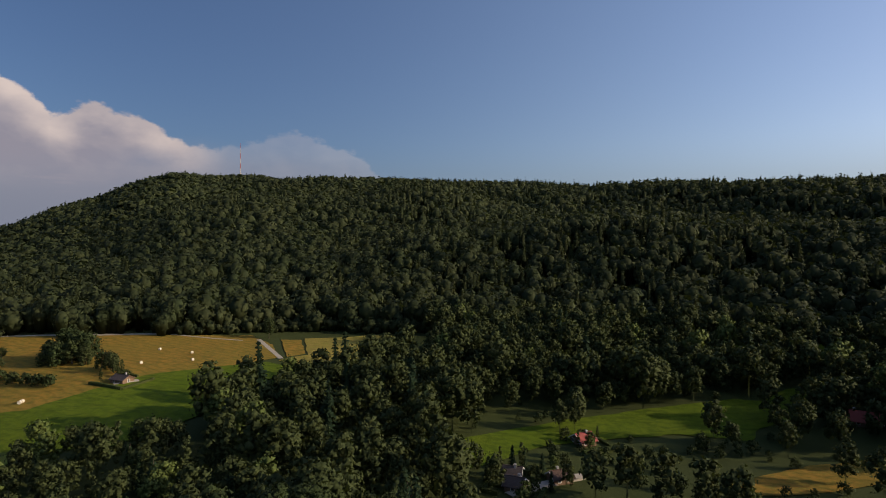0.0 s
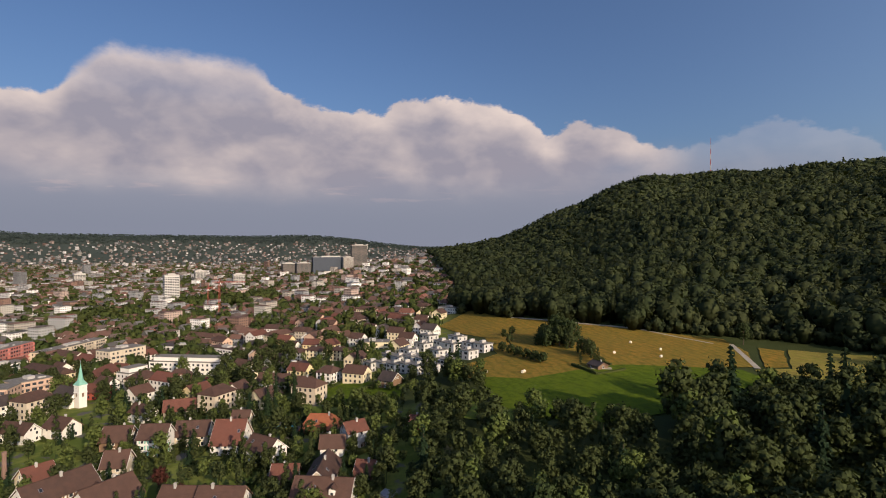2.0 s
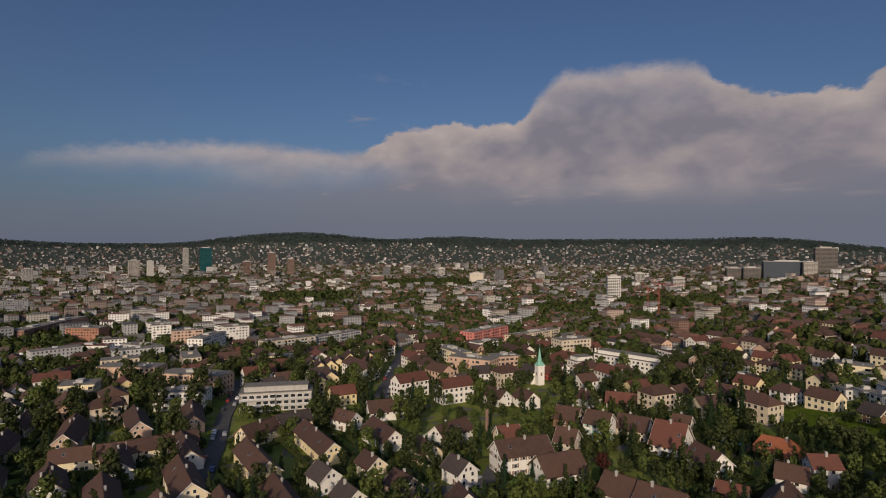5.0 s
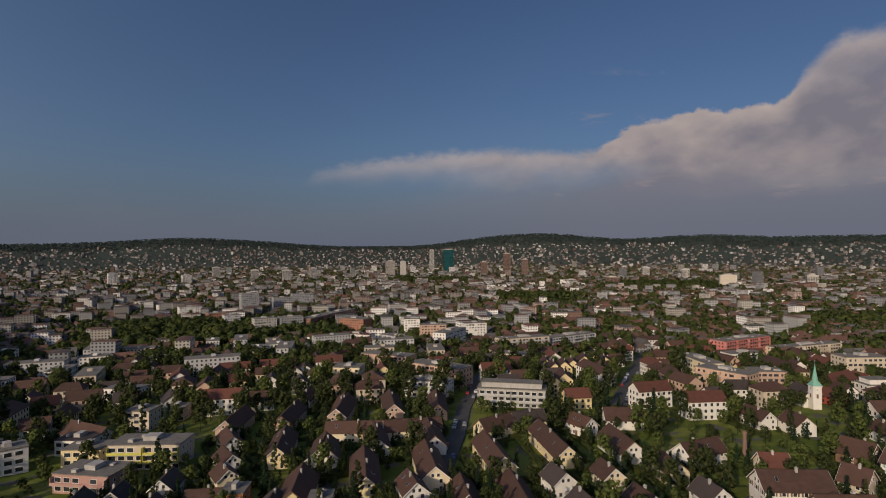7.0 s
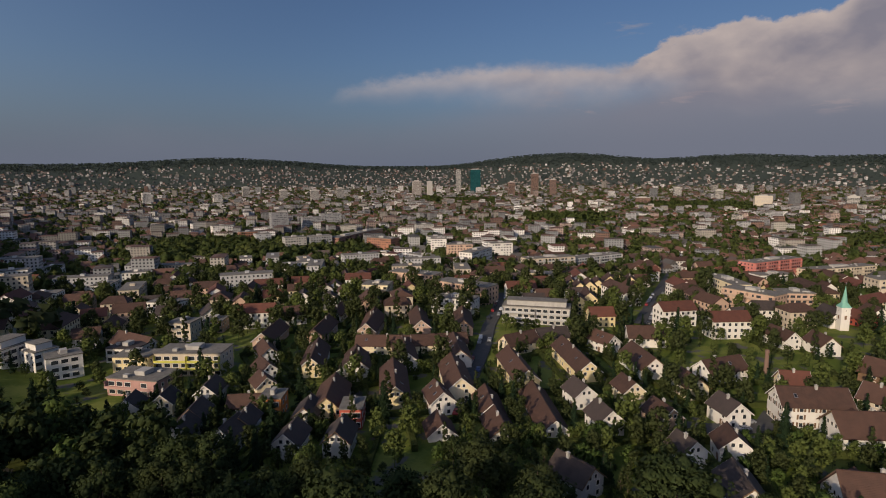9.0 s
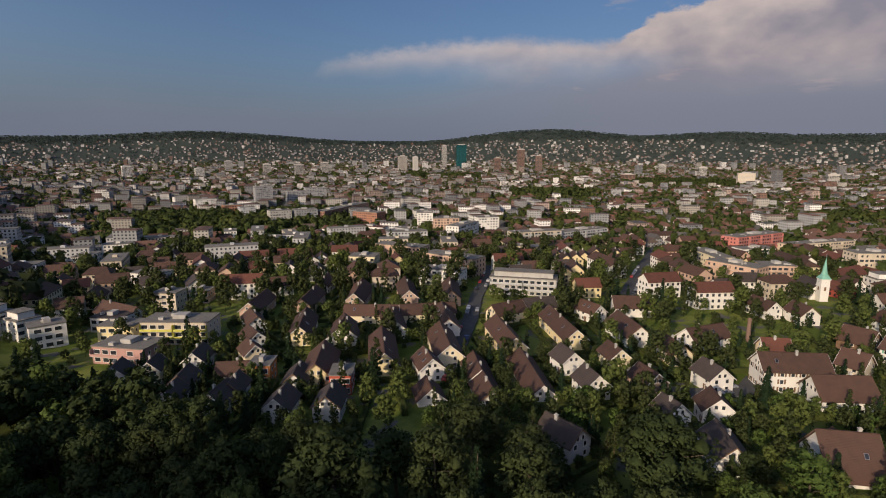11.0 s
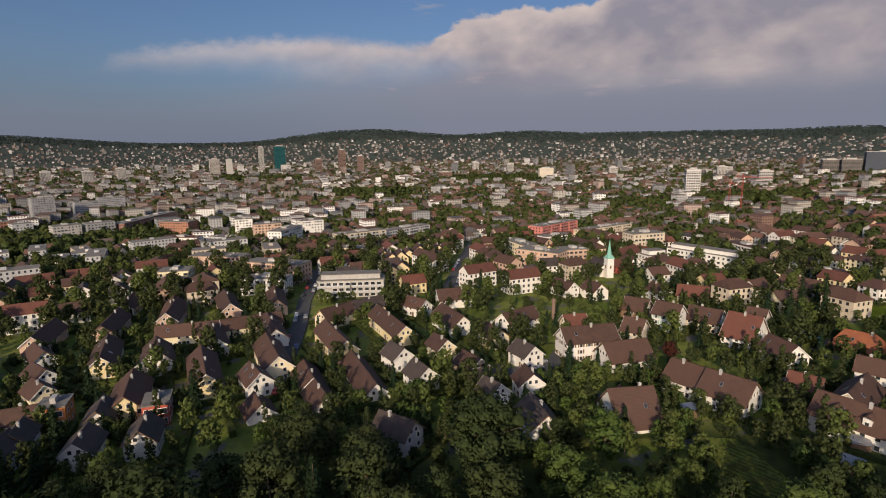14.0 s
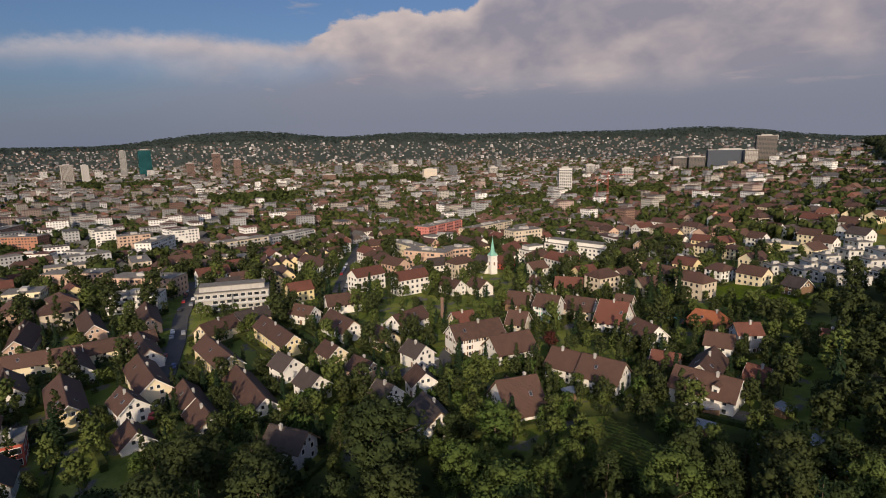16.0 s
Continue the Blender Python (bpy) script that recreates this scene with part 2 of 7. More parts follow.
GRAVEL = plain("roof_gravel", (0.13, 0.12, 0.105), (0.20, 0.185, 0.16), 0.6, 0.95)
ASPHALT = plain("asphalt", (0.05, 0.05, 0.052), (0.075, 0.073, 0.07), 0.4, 0.9)
PATH_DIRT = plain("pale_gravel", (0.30, 0.265, 0.21), (0.38, 0.335, 0.265), 0.5, 0.95)
STEEL = plain("grey_metal", (0.35, 0.36, 0.38), (0.45, 0.46, 0.48), 2.0, 0.4, 0.1, 0.02, 0.7)
CRANE_RED = plain("red_paint", (0.30, 0.05, 0.035), (0.25, 0.04, 0.03), 2.0, 0.5)
WOOD = plain("weathered_wood", (0.14, 0.085, 0.05), (0.20, 0.12, 0.07), 1.5, 0.85)
BARK = plain("bark", (0.07, 0.05, 0.035), (0.12, 0.09, 0.065), 1.5, 0.95, 0.6, 0.1)
BLUE_PANEL = plain("blue_grey_panels", (0.030, 0.040, 0.058), (0.042, 0.052, 0.070), 0.8, 0.75)
ASH = plaster("ash_grey_render", (0.29, 0.29, 0.295))
TERRACOTTA = plaster("terracotta_render", (0.25, 0.135, 0.105))
STRAW = plain("straw", (0.55, 0.48, 0.36), (0.68, 0.62, 0.50), 3.0, 0.95)
TURQUOISE = plain("turquoise_sheet", (0.05, 0.30, 0.30), (0.07, 0.38, 0.36), 1.0, 0.4)


def glass_look(name, tint):
    def build(k, bsdf):
        k.put(bsdf.inputs["Base Color"], k.mix(chance(k), tint, tuple(c * 2.2 + 0.01 for c in tint)))
        bsdf.inputs["Roughness"].default_value = 0.12
        bsdf.inputs["Specular IOR Level"].default_value = 0.6
    return material(name, build)


GLASS = glass_look("dark_window_glass", (0.015, 0.018, 0.022))
GREEN_GLASS = glass_look("green_tower_glass", (0.007, 0.040, 0.044))

LEAF = leaves("broad_leaves", (0.024, 0.038, 0.013), (0.044, 0.061, 0.021), (0.048, 0.057, 0.020))
LEAF_PALE = leaves("pale_leaves", (0.042, 0.074, 0.017), (0.076, 0.110, 0.028), (0.090, 0.108, 0.030))
LEAF_RED = leaves("copper_beech_leaves", (0.045, 0.012, 0.012), (0.075, 0.018, 0.016), (0.05, 0.02, 0.014))
NEEDLES = leaves("fir_needles", (0.010, 0.021, 0.008), (0.021, 0.036, 0.014), (0.014, 0.028, 0.014))
WOODS = leaves("woodland_leaves", (0.022, 0.030, 0.012), (0.034, 0.046, 0.018), (0.046, 0.053, 0.021), False)
# bluish leaves for the far crests: aerial haze put into the colour
HAZY_WOODS = leaves("haze_tinted_leaves", (0.036, 0.050, 0.046), (0.044, 0.060, 0.054), (0.034, 0.046, 0.044), False)
HEDGES = leaves("town_leaves", (0.028, 0.044, 0.012), (0.052, 0.072, 0.020), (0.072, 0.080, 0.022), False)


def grass(name, a, b, c, stripe=0.0):
    def build(k, bsdf):
        p = at(k)
        big, mid, fine = k.noise(p, 0.03, 4.0, 0.6), k.noise(p, 0.35, 4.0, 0.65), k.noise(p, 3.0, 3.0, 0.7)
        col = k.mix(k.smooth(big, 0.35, 0.65), a, b)
        col = k.mix(k.math("MULTIPLY", k.smooth(mid, 0.40, 0.66), 0.85), col, c)
        col = k.mix(k.math("MULTIPLY", k.smooth(k.noise(k.add("ShaderNodeMapping", Vector=p, Scale=(0.12, 0.3, 0.2)).outputs[0], 1.0, 5.0, 0.7), 0.50, 0.64), 0.55), col, tuple(v * 0.55 for v in c))
        col = k.mix(k.math("MULTIPLY", fine, 0.35), col, tuple(v * 0.5 for v in a))
        if stripe:
            xy = k.add("ShaderNodeSeparateXYZ", _0=p)
            line = k.math("ADD", k.math("MULTIPLY", xy.outputs[0], 0.5), k.math("MULTIPLY", xy.outputs[1], 0.87))
            swath = k.math("SINE", k.math("MULTIPLY", k.math("ADD", line, k.math("MULTIPLY", big, 18.0)), 1.25))
            col = k.mix(k.math("MULTIPLY", k.smooth(swath, 0.2, 0.9), stripe), col, tuple(v * 0.62 for v in c))
        k.put(bsdf.inputs["Base Color"], col)
        bsdf.inputs["Roughness"].default_value, bsdf.inputs["Specular IOR Level"].default_value = 0.95, 0.1
        bump(k, bsdf, k.math("ADD", mid, fine), 0.8, 0.25)
    return material(name, build)


MEADOW = grass("meadow_grass", (0.090, 0.135, 0.006), (0.115, 0.150, 0.009), (0.064, 0.102, 0.006), 0.2)
HAYFIELD = grass("mown_hay", (0.33, 0.185, 0.030), (0.26, 0.170, 0.028), (0.16, 0.145, 0.022), 0.35)
LAWN = grass("garden_grass", (0.11, 0.16, 0.020), (0.14, 0.19, 0.028), (0.17, 0.175, 0.042))
VERGE = grass("dry_verge", (0.26, 0.22, 0.04), (0.20, 0.20, 0.035), (0.31, 0.23, 0.06))


def ground_build(k, bsdf):
    """Woodland floor on the hills, gardens and yards in the town, haze-tinted far hills, told apart by a painted zone.
    """
    p = at(k)
    zone = k.add("ShaderNodeVertexColor")
    zone.layer_name = "zone"
    town = k.add("ShaderNodeSeparateColor", _0=zone.outputs[0])
    mid, fine = k.noise(p, 0.06, 5.0, 0.65), k.noise(p, 0.9, 4.0, 0.7)
    floor = k.mix(mid, (0.026, 0.036, 0.010), (0.056, 0.068, 0.020))
    garden = k.mix(k.smooth(mid, 0.42, 0.6), (0.095, 0.128, 0.022), (0.18, 0.20, 0.046))
    yard = k.mix(fine, (0.085, 0.08, 0.072), (0.15, 0.14, 0.125))
    near = k.mix(k.smooth(k.noise(p, 0.11, 3.0, 0.6), 0.56, 0.64), garden, yard)
    far = k.mix(k.smooth(k.noise(p, 0.02, 5.0, 0.75), 0.40, 0.60), (0.045, 0.062, 0.034), (0.11, 0.108, 0.105))
    col = k.mix(town.outputs[0], floor, near)
    col = k.mix(town.outputs[1], col, far)
    # ground of the far hills takes the same bluish haze tint
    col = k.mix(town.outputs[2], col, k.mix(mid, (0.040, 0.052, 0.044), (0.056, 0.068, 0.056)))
    k.put(bsdf.inputs["Base Color"], col)
    bsdf.inputs["Roughness"].default_value, bsdf.inputs["Specular IOR Level"].default_value = 0.95, 0.1
    bump(k, bsdf, fine, 0.6, 0.3)


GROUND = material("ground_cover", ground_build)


# ---- the lie of the land: height profiles along bearings from the first camera place ----
RADII = np.concatenate([np.linspace(0, 400, 41), 400 * (4985 / 400) ** (np.arange(1, 100) / 99)])
BEARINGS = np.arange(-180, 180, 2.0)
_profiles = {}


def lie(bearing, *points):
    r, z = zip(*points)
    _profiles[bearing] = np.interp(RADII, r, z)


lie(-40, (0, 25), (100, 24), (230, 27), (330, 36), (420, 50), (560, 106), (690, 104), (960, 188), (1500, 210), (5000, 210))
lie(-20, (0, 25), (100, 24), (230, 26), (330, 36), (420, 48), (560, 104), (700, 102), (980, 190), (1500, 205), (5000, 210))
lie(0, (0, 25), (150, 27), (250, 30), (330, 37), (420, 46), (560, 100), (720, 104), (1080, 206), (1500, 228), (5000, 220))
lie(12, (0, 25), (150, 28), (300, 36), (410, 40), (560, 74), (900, 158), (1600, 275), (2200, 330), (5000, 300))
lie(20, (0, 25), (150, 28), (300, 38), (410, 40), (600, 76), (1000, 150), (2000, 305), (5000, 300))
lie(27, (0, 25), (150, 28), (310, 39), (410, 40), (700, 80), (1200, 160), (1950, 312), (5000, 300))
lie(32, (0, 25), (150, 28), (310, 39), (430, 40), (700, 70), (1200, 126), (1900, 246), (5000, 250))
lie(39, (0, 25), (150, 27), (310, 36), (450, 38), (700, 46), (1200, 68), (1850, 110), (3500, 80), (5000, 60))
lie(46, (0, 25), (150, 26), (300, 31), (450, 32), (700, 34), (1200, 48), (1850, 72), (3000, 40), (5000, 20))
lie(55, (0, 25), (150, 24), (300, 22), (450, 24), (900, 18), (1900, 24), (3000, -8), (5000, -20))
lie(66, (0, 25), (150, 23), (330, 18), (640, 2), (1200, -6), (2200, -12), (3500, -22), (5000, -22))
lie(80, (0, 25), (150, 22), (330, 18), (640, -5), (1200, -12), (2900, -22), (5000, -22))
lie(150, (0, 25), (150, 20), (330, 14), (640, -5), (1200, -12), (2900, -22), (5000, -22))
lie(165, (0, 25), (100, 25), (250, 40), (600, 80), (5000, 150))
lie(185, (0, 25), (60, 26), (150, 38), (260, 62), (600, 140), (5000, 240))
lie(205, (0, 25), (60, 28), (150, 50), (260, 72), (600, 138), (5000, 240))
lie(225, (0, 25), (60, 28), (150, 60), (270, 97), (600, 158), (5000, 260))
lie(243, (0, 25), (60, 28), (150, 84), (238, 134), (600, 198), (5000, 260))
lie(262, (0, 25), (60, 28), (150, 80), (232, 132), (600, 198), (5000, 260))
lie(275, (0, 25), (80, 28), (150, 68), (240, 122), (600, 170), (5000, 240))
lie(288, (0, 25), (100, 27), (250, 62), (500, 110), (900, 190), (5000, 240))
lie(305, (0, 25), (100, 25), (250, 34), (400, 58), (600, 115), (930, 190), (5000, 220))


def _land():
    keys = sorted((b + 180) % 360 - 180 for b in _profiles)
    rows = np.array([_profiles[b] if b in _profiles else _profiles[b + 360] for b in keys])
    keys = np.array([keys[-1] - 360, *keys, keys[0] + 360], float)
    rows = np.vstack([rows[-1], rows, rows[0]])
    land = np.stack([np.interp(BEARINGS, keys, col) for col in rows.T])          # radius by bearing
    # wooded hills beyond the town: elevation of their crests in degrees
    crest = np.interp(BEARINGS, [40, 49.3, 52.8, 56.8, 60.3, 64, 68, 72, 76.4, 79.4, 82.4, 84.9, 86.4, 89.4, 92, 94.3, 96.4, 99.6, 104.6, 108, 111, 114.3, 119.5, 123.6, 128, 133.4, 136.9, 140.8, 144, 148.6, 153],
                      [0, 0, 0.57, 1.14, 1.4, 1.08, 1.12, 1.15, 1.05, 1.3, 0.9, 1.4, 1.6, 1.35, 1.2, 0.95, 1.05, 1.75, 1.78, 1.5, 1.05, 0.42, 0.5, 0.42, 0.84, 1.24, 1.45, 1.2, 0.87, 0.72, 0.67])
    inside = (BEARINGS >= 40) & (BEARINGS <= 158)
    top = np.where(inside, 100 + 4600 * np.tan(np.radians(crest - 0.06)), 60)
    rise = np.clip((RADII - 3500) / 1150, 0, 1)[:, None] ** 1.5
    land = np.where(inside[None], land * (1 - rise) + np.maximum(top[None], land) * rise, land)
    # spurs and gullies on the wooded slope
    B, R = np.radians(BEARINGS)[None], RADII[:, None]
    X, Y = -R * np.sin(B), R * np.cos(B)
    fold = np.sin(X / 62 + 1.3 * np.sin(Y / 120)) * 0.6 + np.sin(X / 31 + Y / 75 + 2.0) * 0.3 + np.sin((X * 0.6 + Y) / 95 + np.sin(X / 90)) * 0.6
    reach = np.clip((R - 430) / 260, 0, 1) * np.clip((2300 - R) / 600, 0.25, 1) * np.clip((46 - BEARINGS) / 10, 0, 1)[None] * np.clip((BEARINGS + 60) / 10, 0, 1)[None]
    land = land + fold * reach * (9 + R / 220)
    for _ in range(2):
        land = (np.roll(land, 1, 1) + 2 * land + np.roll(land, -1, 1)) / 4
        land[1:-1] = (land[:-2] + 2 * land[1:-1] + land[2:]) / 4
    # the slope scaled so that the wooded crest stands at these elevations over the first camera place
    goal = np.interp(BEARINGS, [-46, -37.7, -27, -21, -14, -8.6, 0.6, 8.7, 12.3, 16.4, 19.8, 22.9, 26.5, 29.9, 32, 33.6, 36.6, 38.8, 41, 44.8, 48],
                     [5.9, 5.9, 6.2, 6.5, 6.2, 6.6, 6.9, 7.0, 7.0, 6.6, 6.9, 6.6, 6.8, 5.4, 4.2, 3.9, 2.3, 1.2, 0.5, -0.1, -0.5])
    slope = (RADII > 450) & (RADII < 2400)
    scale = np.ones(len(BEARINGS))
    for j, b in enumerate(BEARINGS):
        if -48 <= b <= 46:
            foot, lo, hi = np.interp(450, RADII, land[:, j]), 0.2, 1.7
            for _ in range(20):
                scale[j] = (lo + hi) / 2
                crest = np.degrees(np.arctan2(foot + (land[slope, j] - foot) * scale[j] + 20 - 100, RADII[slope])).max()
                lo, hi = (scale[j], hi) if crest < goal[j] else (lo, scale[j])
            land[RADII > 450, j] = foot + (land[RADII > 450, j] - foot) * scale[j]
    land[0] = 25
    return land


LAND = _land()


def height(x, y):
    """Height of the ground at places of the plan (numbers or arrays)."""
    x, y = np.asarray(x, float), np.asarray(y, float)
    r, b = np.hypot(x, y), np.degrees(np.arctan2(-x, y))
    i = np.interp(r, RADII, np.arange(len(RADII)))
    j = (b + 180) / 2.0
    i0, j0 = np.minimum(i.astype(int), len(RADII) - 2), np.floor(j).astype(int)
    u, v = i - i0, j - j0
    j0, j1 = j0 % 180, (j0 + 1) % 180
    return (LAND[i0, j0] * (1 - u) + LAND[i0 + 1, j0] * u) * (1 - v) + (LAND[i0, j1] * (1 - u) + LAND[i0 + 1, j1] * u) * v


def polar(bearing, r):
    return -r * math.sin(radians(bearing)), r * math.cos(radians(bearing))


# ---- mesh helpers ----
def quick_mesh(name, verts, faces, mats=(), slots=None, uv=None, smooth=None):
    """A mesh from arrays: verts (n, 3), faces (m, 3 or 4)."""
    verts, faces = np.asarray(verts, np.float32), np.asarray(faces, np.int32)
    me = bpy.data.meshes.new(name)
    n, c = faces.shape
    me.vertices.add(len(verts))
    me.vertices.foreach_set("co", verts.ravel())
    me.loops.add(n * c)
    me.loops.foreach_set("vertex_index", faces.ravel())
    me.polygons.add(n)
    me.polygons.foreach_set("loop_start", np.arange(0, n * c, c, dtype=np.int32))
    if slots is not None:
        me.polygons.foreach_set("material_index", np.asarray(slots, np.int32))
    if uv is not None:
        me.uv_layers.new(name="UVMap").data.foreach_set("uv", np.asarray(uv, np.float32).ravel())
    for m in mats:
        me.materials.append(m)
    me.polygons.foreach_set("use_smooth", np.zeros(n, bool) if smooth is None else np.asarray(smooth, bool))
    me.update(calc_edges=True)
    return me


BOX_FACES = [(0, 3, 2, 1), (4, 5, 6, 7), (0, 1, 5, 4), (1, 2, 6, 5), (2, 3, 7, 6), (3, 0, 4, 7)]


class Solid:
    """Collects boxes and faces into one mesh."""

    def __init__(self):
        self.v, self.f, self.s = [], [], []

    def box(self, x0, x1, y0, y1, z0, z1, slot=0):
        n = len(self.v)
        self.v += [(x0, y0, z0), (x1, y0, z0), (x1, y1, z0), (x0, y1, z0), (x0, y0, z1), (x1, y0, z1), (x1, y1, z1), (x0, y1, z1)]
        self.f += [tuple(n + i for i in q) for q in BOX_FACES]
        self.s += [slot] * 6
        return self

    def shape(self, verts, faces, slot=0):
        n = len(self.v)
        self.v += [tuple(v) for v in verts]
        self.f += [tuple(n + i for i in q) for q in faces]
        self.s += [slot] * len(faces)
        return self

    def mesh(self, name, *mats):
        me = bpy.data.meshes.new(name)
        me.from_pydata(self.v, [], self.f)
        for m in mats:
            me.materials.append(m)
        me.polygons.foreach_set("material_index", self.s)
        me.update()
        return me


def part(name, me, parent, m=None, label=""):
    ob = new(name, me)
    ob.parent = parent
    if m is not None:
        ob.matrix_basis = m
    return tagged(ob, label) if label else ob


HOMES = []          # houses with gardens
FOOT = []           # (x, y, reach) of what is built, so that nothing grows through it


def free(x, y, reach=0.0):
    return all((x - a) ** 2 + (y - b) ** 2 > (c + reach) ** 2 for a, b, c in FOOT)


# ---- houses ----
def window_mesh(w, h, frame=None):
    """Frame with a recessed pane, in one piece."""
    def ring(g, y):
        return [(-w / 2 - g, y, -g), (w / 2 + g, y, -g), (w / 2 + g, y, h + g), (-w / 2 - g, y, h + g)]
    v = ring(0.14, -0.03) + ring(0.14, 0.08) + ring(0, 0.08) + ring(0, 0.01)
    s = Solid()
    s.v = v
    for a in (0, 4, 8):
        for i in range(4):
            s.f.append((a + i, a + 4 + i, a + 4 + (i + 1) % 4, a + (i + 1) % 4))
            s.s.append(0)
    s.f.append((15, 14, 13, 12))
    s.s.append(1)
    return s.mesh("window", frame or WHITE, GLASS)


WINDOW = window_mesh(1.0, 1.2)
WINDOW_SMALL = window_mesh(0.85, 1.0)
WINDOW_WIDE = window_mesh(2.2, 1.45)
SHUTTER = Solid().box(-0.25, 0.25, 0, 0.07, -0.05, 1.4)
SHUTTER_MESH = {m: SHUTTER.mesh("shutter", m) for m in (WOOD, COPPER)}
DOOR = Solid().box(-0.55, 0.55, -0.03, 0.06, 0, 2.1).box(-0.65, -0.55, -0.03, 0.1, 0, 2.2).box(0.55, 0.65, -0.03, 0.1, 0, 2.2).box(-0.65, 0.65, -0.03, 0.1, 2.1, 2.22).mesh("door", WOOD)
CHIMNEY = Solid().box(-0.35, 0.35, -0.3, 0.3, -1.6, 0.75).box(-0.45, 0.45, -0.4, 0.4, 0.75, 0.87).box(-0.2, 0.2, -0.15, 0.15, 0.87, 1.1).mesh("chimney", CONCRETE)
SKYLIGHT = Solid().box(-0.45, 0.45, -0.65, 0.65, 0, 0.12, 0).box(-0.37, 0.37, -0.57, 0.57, 0.1, 0.14, 1).mesh("skylight", STEEL, GLASS)


def gable_walls(L, W, eave, rise, drop=2.5):
    x, y = L / 2, W / 2
    v = [(-x, -y, -drop), (x, -y, -drop), (x, y, -drop), (-x, y, -drop), (-x, -y, eave), (x, -y, eave), (x, y, eave), (-x, y, eave), (-x, 0, eave + rise), (x, 0, eave + rise)]
    return Solid().shape(v, [(0, 3, 2, 1), (0, 1, 5, 4), (2, 3, 7, 6), (1, 2, 6, 9, 5), (3, 0, 4, 8, 7), (4, 5, 9, 8), (6, 7, 8, 9)])


def gable_roof(L, W, eave, rise, over=0.55, thick=0.24, hip=0.0):
    """Two slabs that meet at the ridge; hip cuts the ridge back at both ends."""
    slope = rise / (W / 2)
    x, y, z0, z1 = L / 2 + over, W / 2 + over, eave - over * slope + 0.06, eave + rise + 0.06
    s, xr = Solid(), L / 2 + over - hip
    for sg in (1, -1):
        top = [(-x, sg * y, z0 + thick), (x, sg * y, z0 + thick), (xr, 0, z1 + thick), (-xr, 0, z1 + thick)]
        low = [(a, b, c - thick) for a, b, c in top]
        f = [(0, 1, 2, 3), (7, 6, 5, 4), (0, 4, 5, 1), (1, 5, 6, 2), (2, 6, 7, 3), (3, 7, 4, 0)]
        s.shape(top + low, f if sg < 0 else [q[::-1] for q in f])
    if hip:
        for sg in (1, -1):
            s.shape([(sg * x, -y, z0 + thick), (sg * x, y, z0 + thick), (sg * xr, 0, z1 + thick), (sg * x, -y, z0), (sg * x, y, z0), (sg * xr, 0, z1)], [(0, 1, 2), (5, 4, 3), (0, 3, 4, 1)])
    s.box(-xr, xr, -0.16, 0.16, z1 + thick - 0.1, z1 + thick + 0.1)
    return s


def verge_mesh(W, eave, rise, over, mat):
    """Boards under the roof's edge along both slopes of a gable."""
    y, z0, z1 = W / 2 + over, eave - over * rise / (W / 2) + 0.08, eave + rise + 0.08
    s = Solid()
    for sg in (-1, 1):
        v = [(a, b, c + d) for a in (-0.035, 0.035) for b, c in ((sg * y, z0), (0, z1)) for d in (-0.12, 0.2)]
        s.shape(v, [(0, 1, 3, 2), (4, 6, 7, 5), (0, 2, 6, 4), (1, 5, 7, 3), (0, 4, 5, 1), (2, 3, 7, 6)])
    return s.mesh("verge_board", mat)


def row_of(length, step, margin=1.1):
    n = max(1, int((length - 2 * margin) / step) + 1)
    return [(i - (n - 1) / 2) * step for i in range(n)]


def face_windows(thing, mesh, side, L, W, z, step, rng, keep=1.0, shutters=None, margin=1.3):
    """Windows along one side: 0 and 2 the long sides, 1 and 3 the gable ends."""
    length, off = (L, W / 2) if side in (0, 2) else (W, L / 2)
    for a in row_of(length, step, margin):
        if rng.random() < keep:
            m = pose(0, 0, 0, 0, 0, (180, 270, 0, 90)[side]) @ pose(a, off, z)
            part("window", mesh, thing, m)
            if shutters:
                for sg in (-1, 1):
                    part("shutter", SHUTTER_MESH[shutters], thing, m @ pose(sg * 0.95, 0, 0))


def far_windows(thing, L, W, storeys, storey, every, rng=None):
    """Windows too small to pick apart, joined."""
    s = Solid()
    for st in range(storeys):
        z = 0.9 + st * storey
        for sg in (-1, 1):
            for a in row_of(L, every, 1.3):
                w = rng.choice((0.5, 0.65, 0.95, 1.25)) if rng else 0.6
                if rng and rng.random() < 0.12:
                    continue
                y = sg * (W / 2 + 0.05)
                s.shape([(a - w, y, z), (a + w, y, z), (a + w, y, z + 1.4), (a - w, y, z + 1.4)], [(0, 1, 2, 3)[::-sg]])
            for a in row_of(W, every, 1.5):
                x = sg * (L / 2 + 0.05)
                s.shape([(x, a - 0.55, z), (x, a + 0.55, z), (x, a + 0.55, z + 1.4), (x, a - 0.55, z + 1.4)], [(0, 1, 2, 3)[::sg]])
    return tagged(part("glazing", s.mesh("glazing", GLASS), thing), "rows of dark windows", kind="stuff")


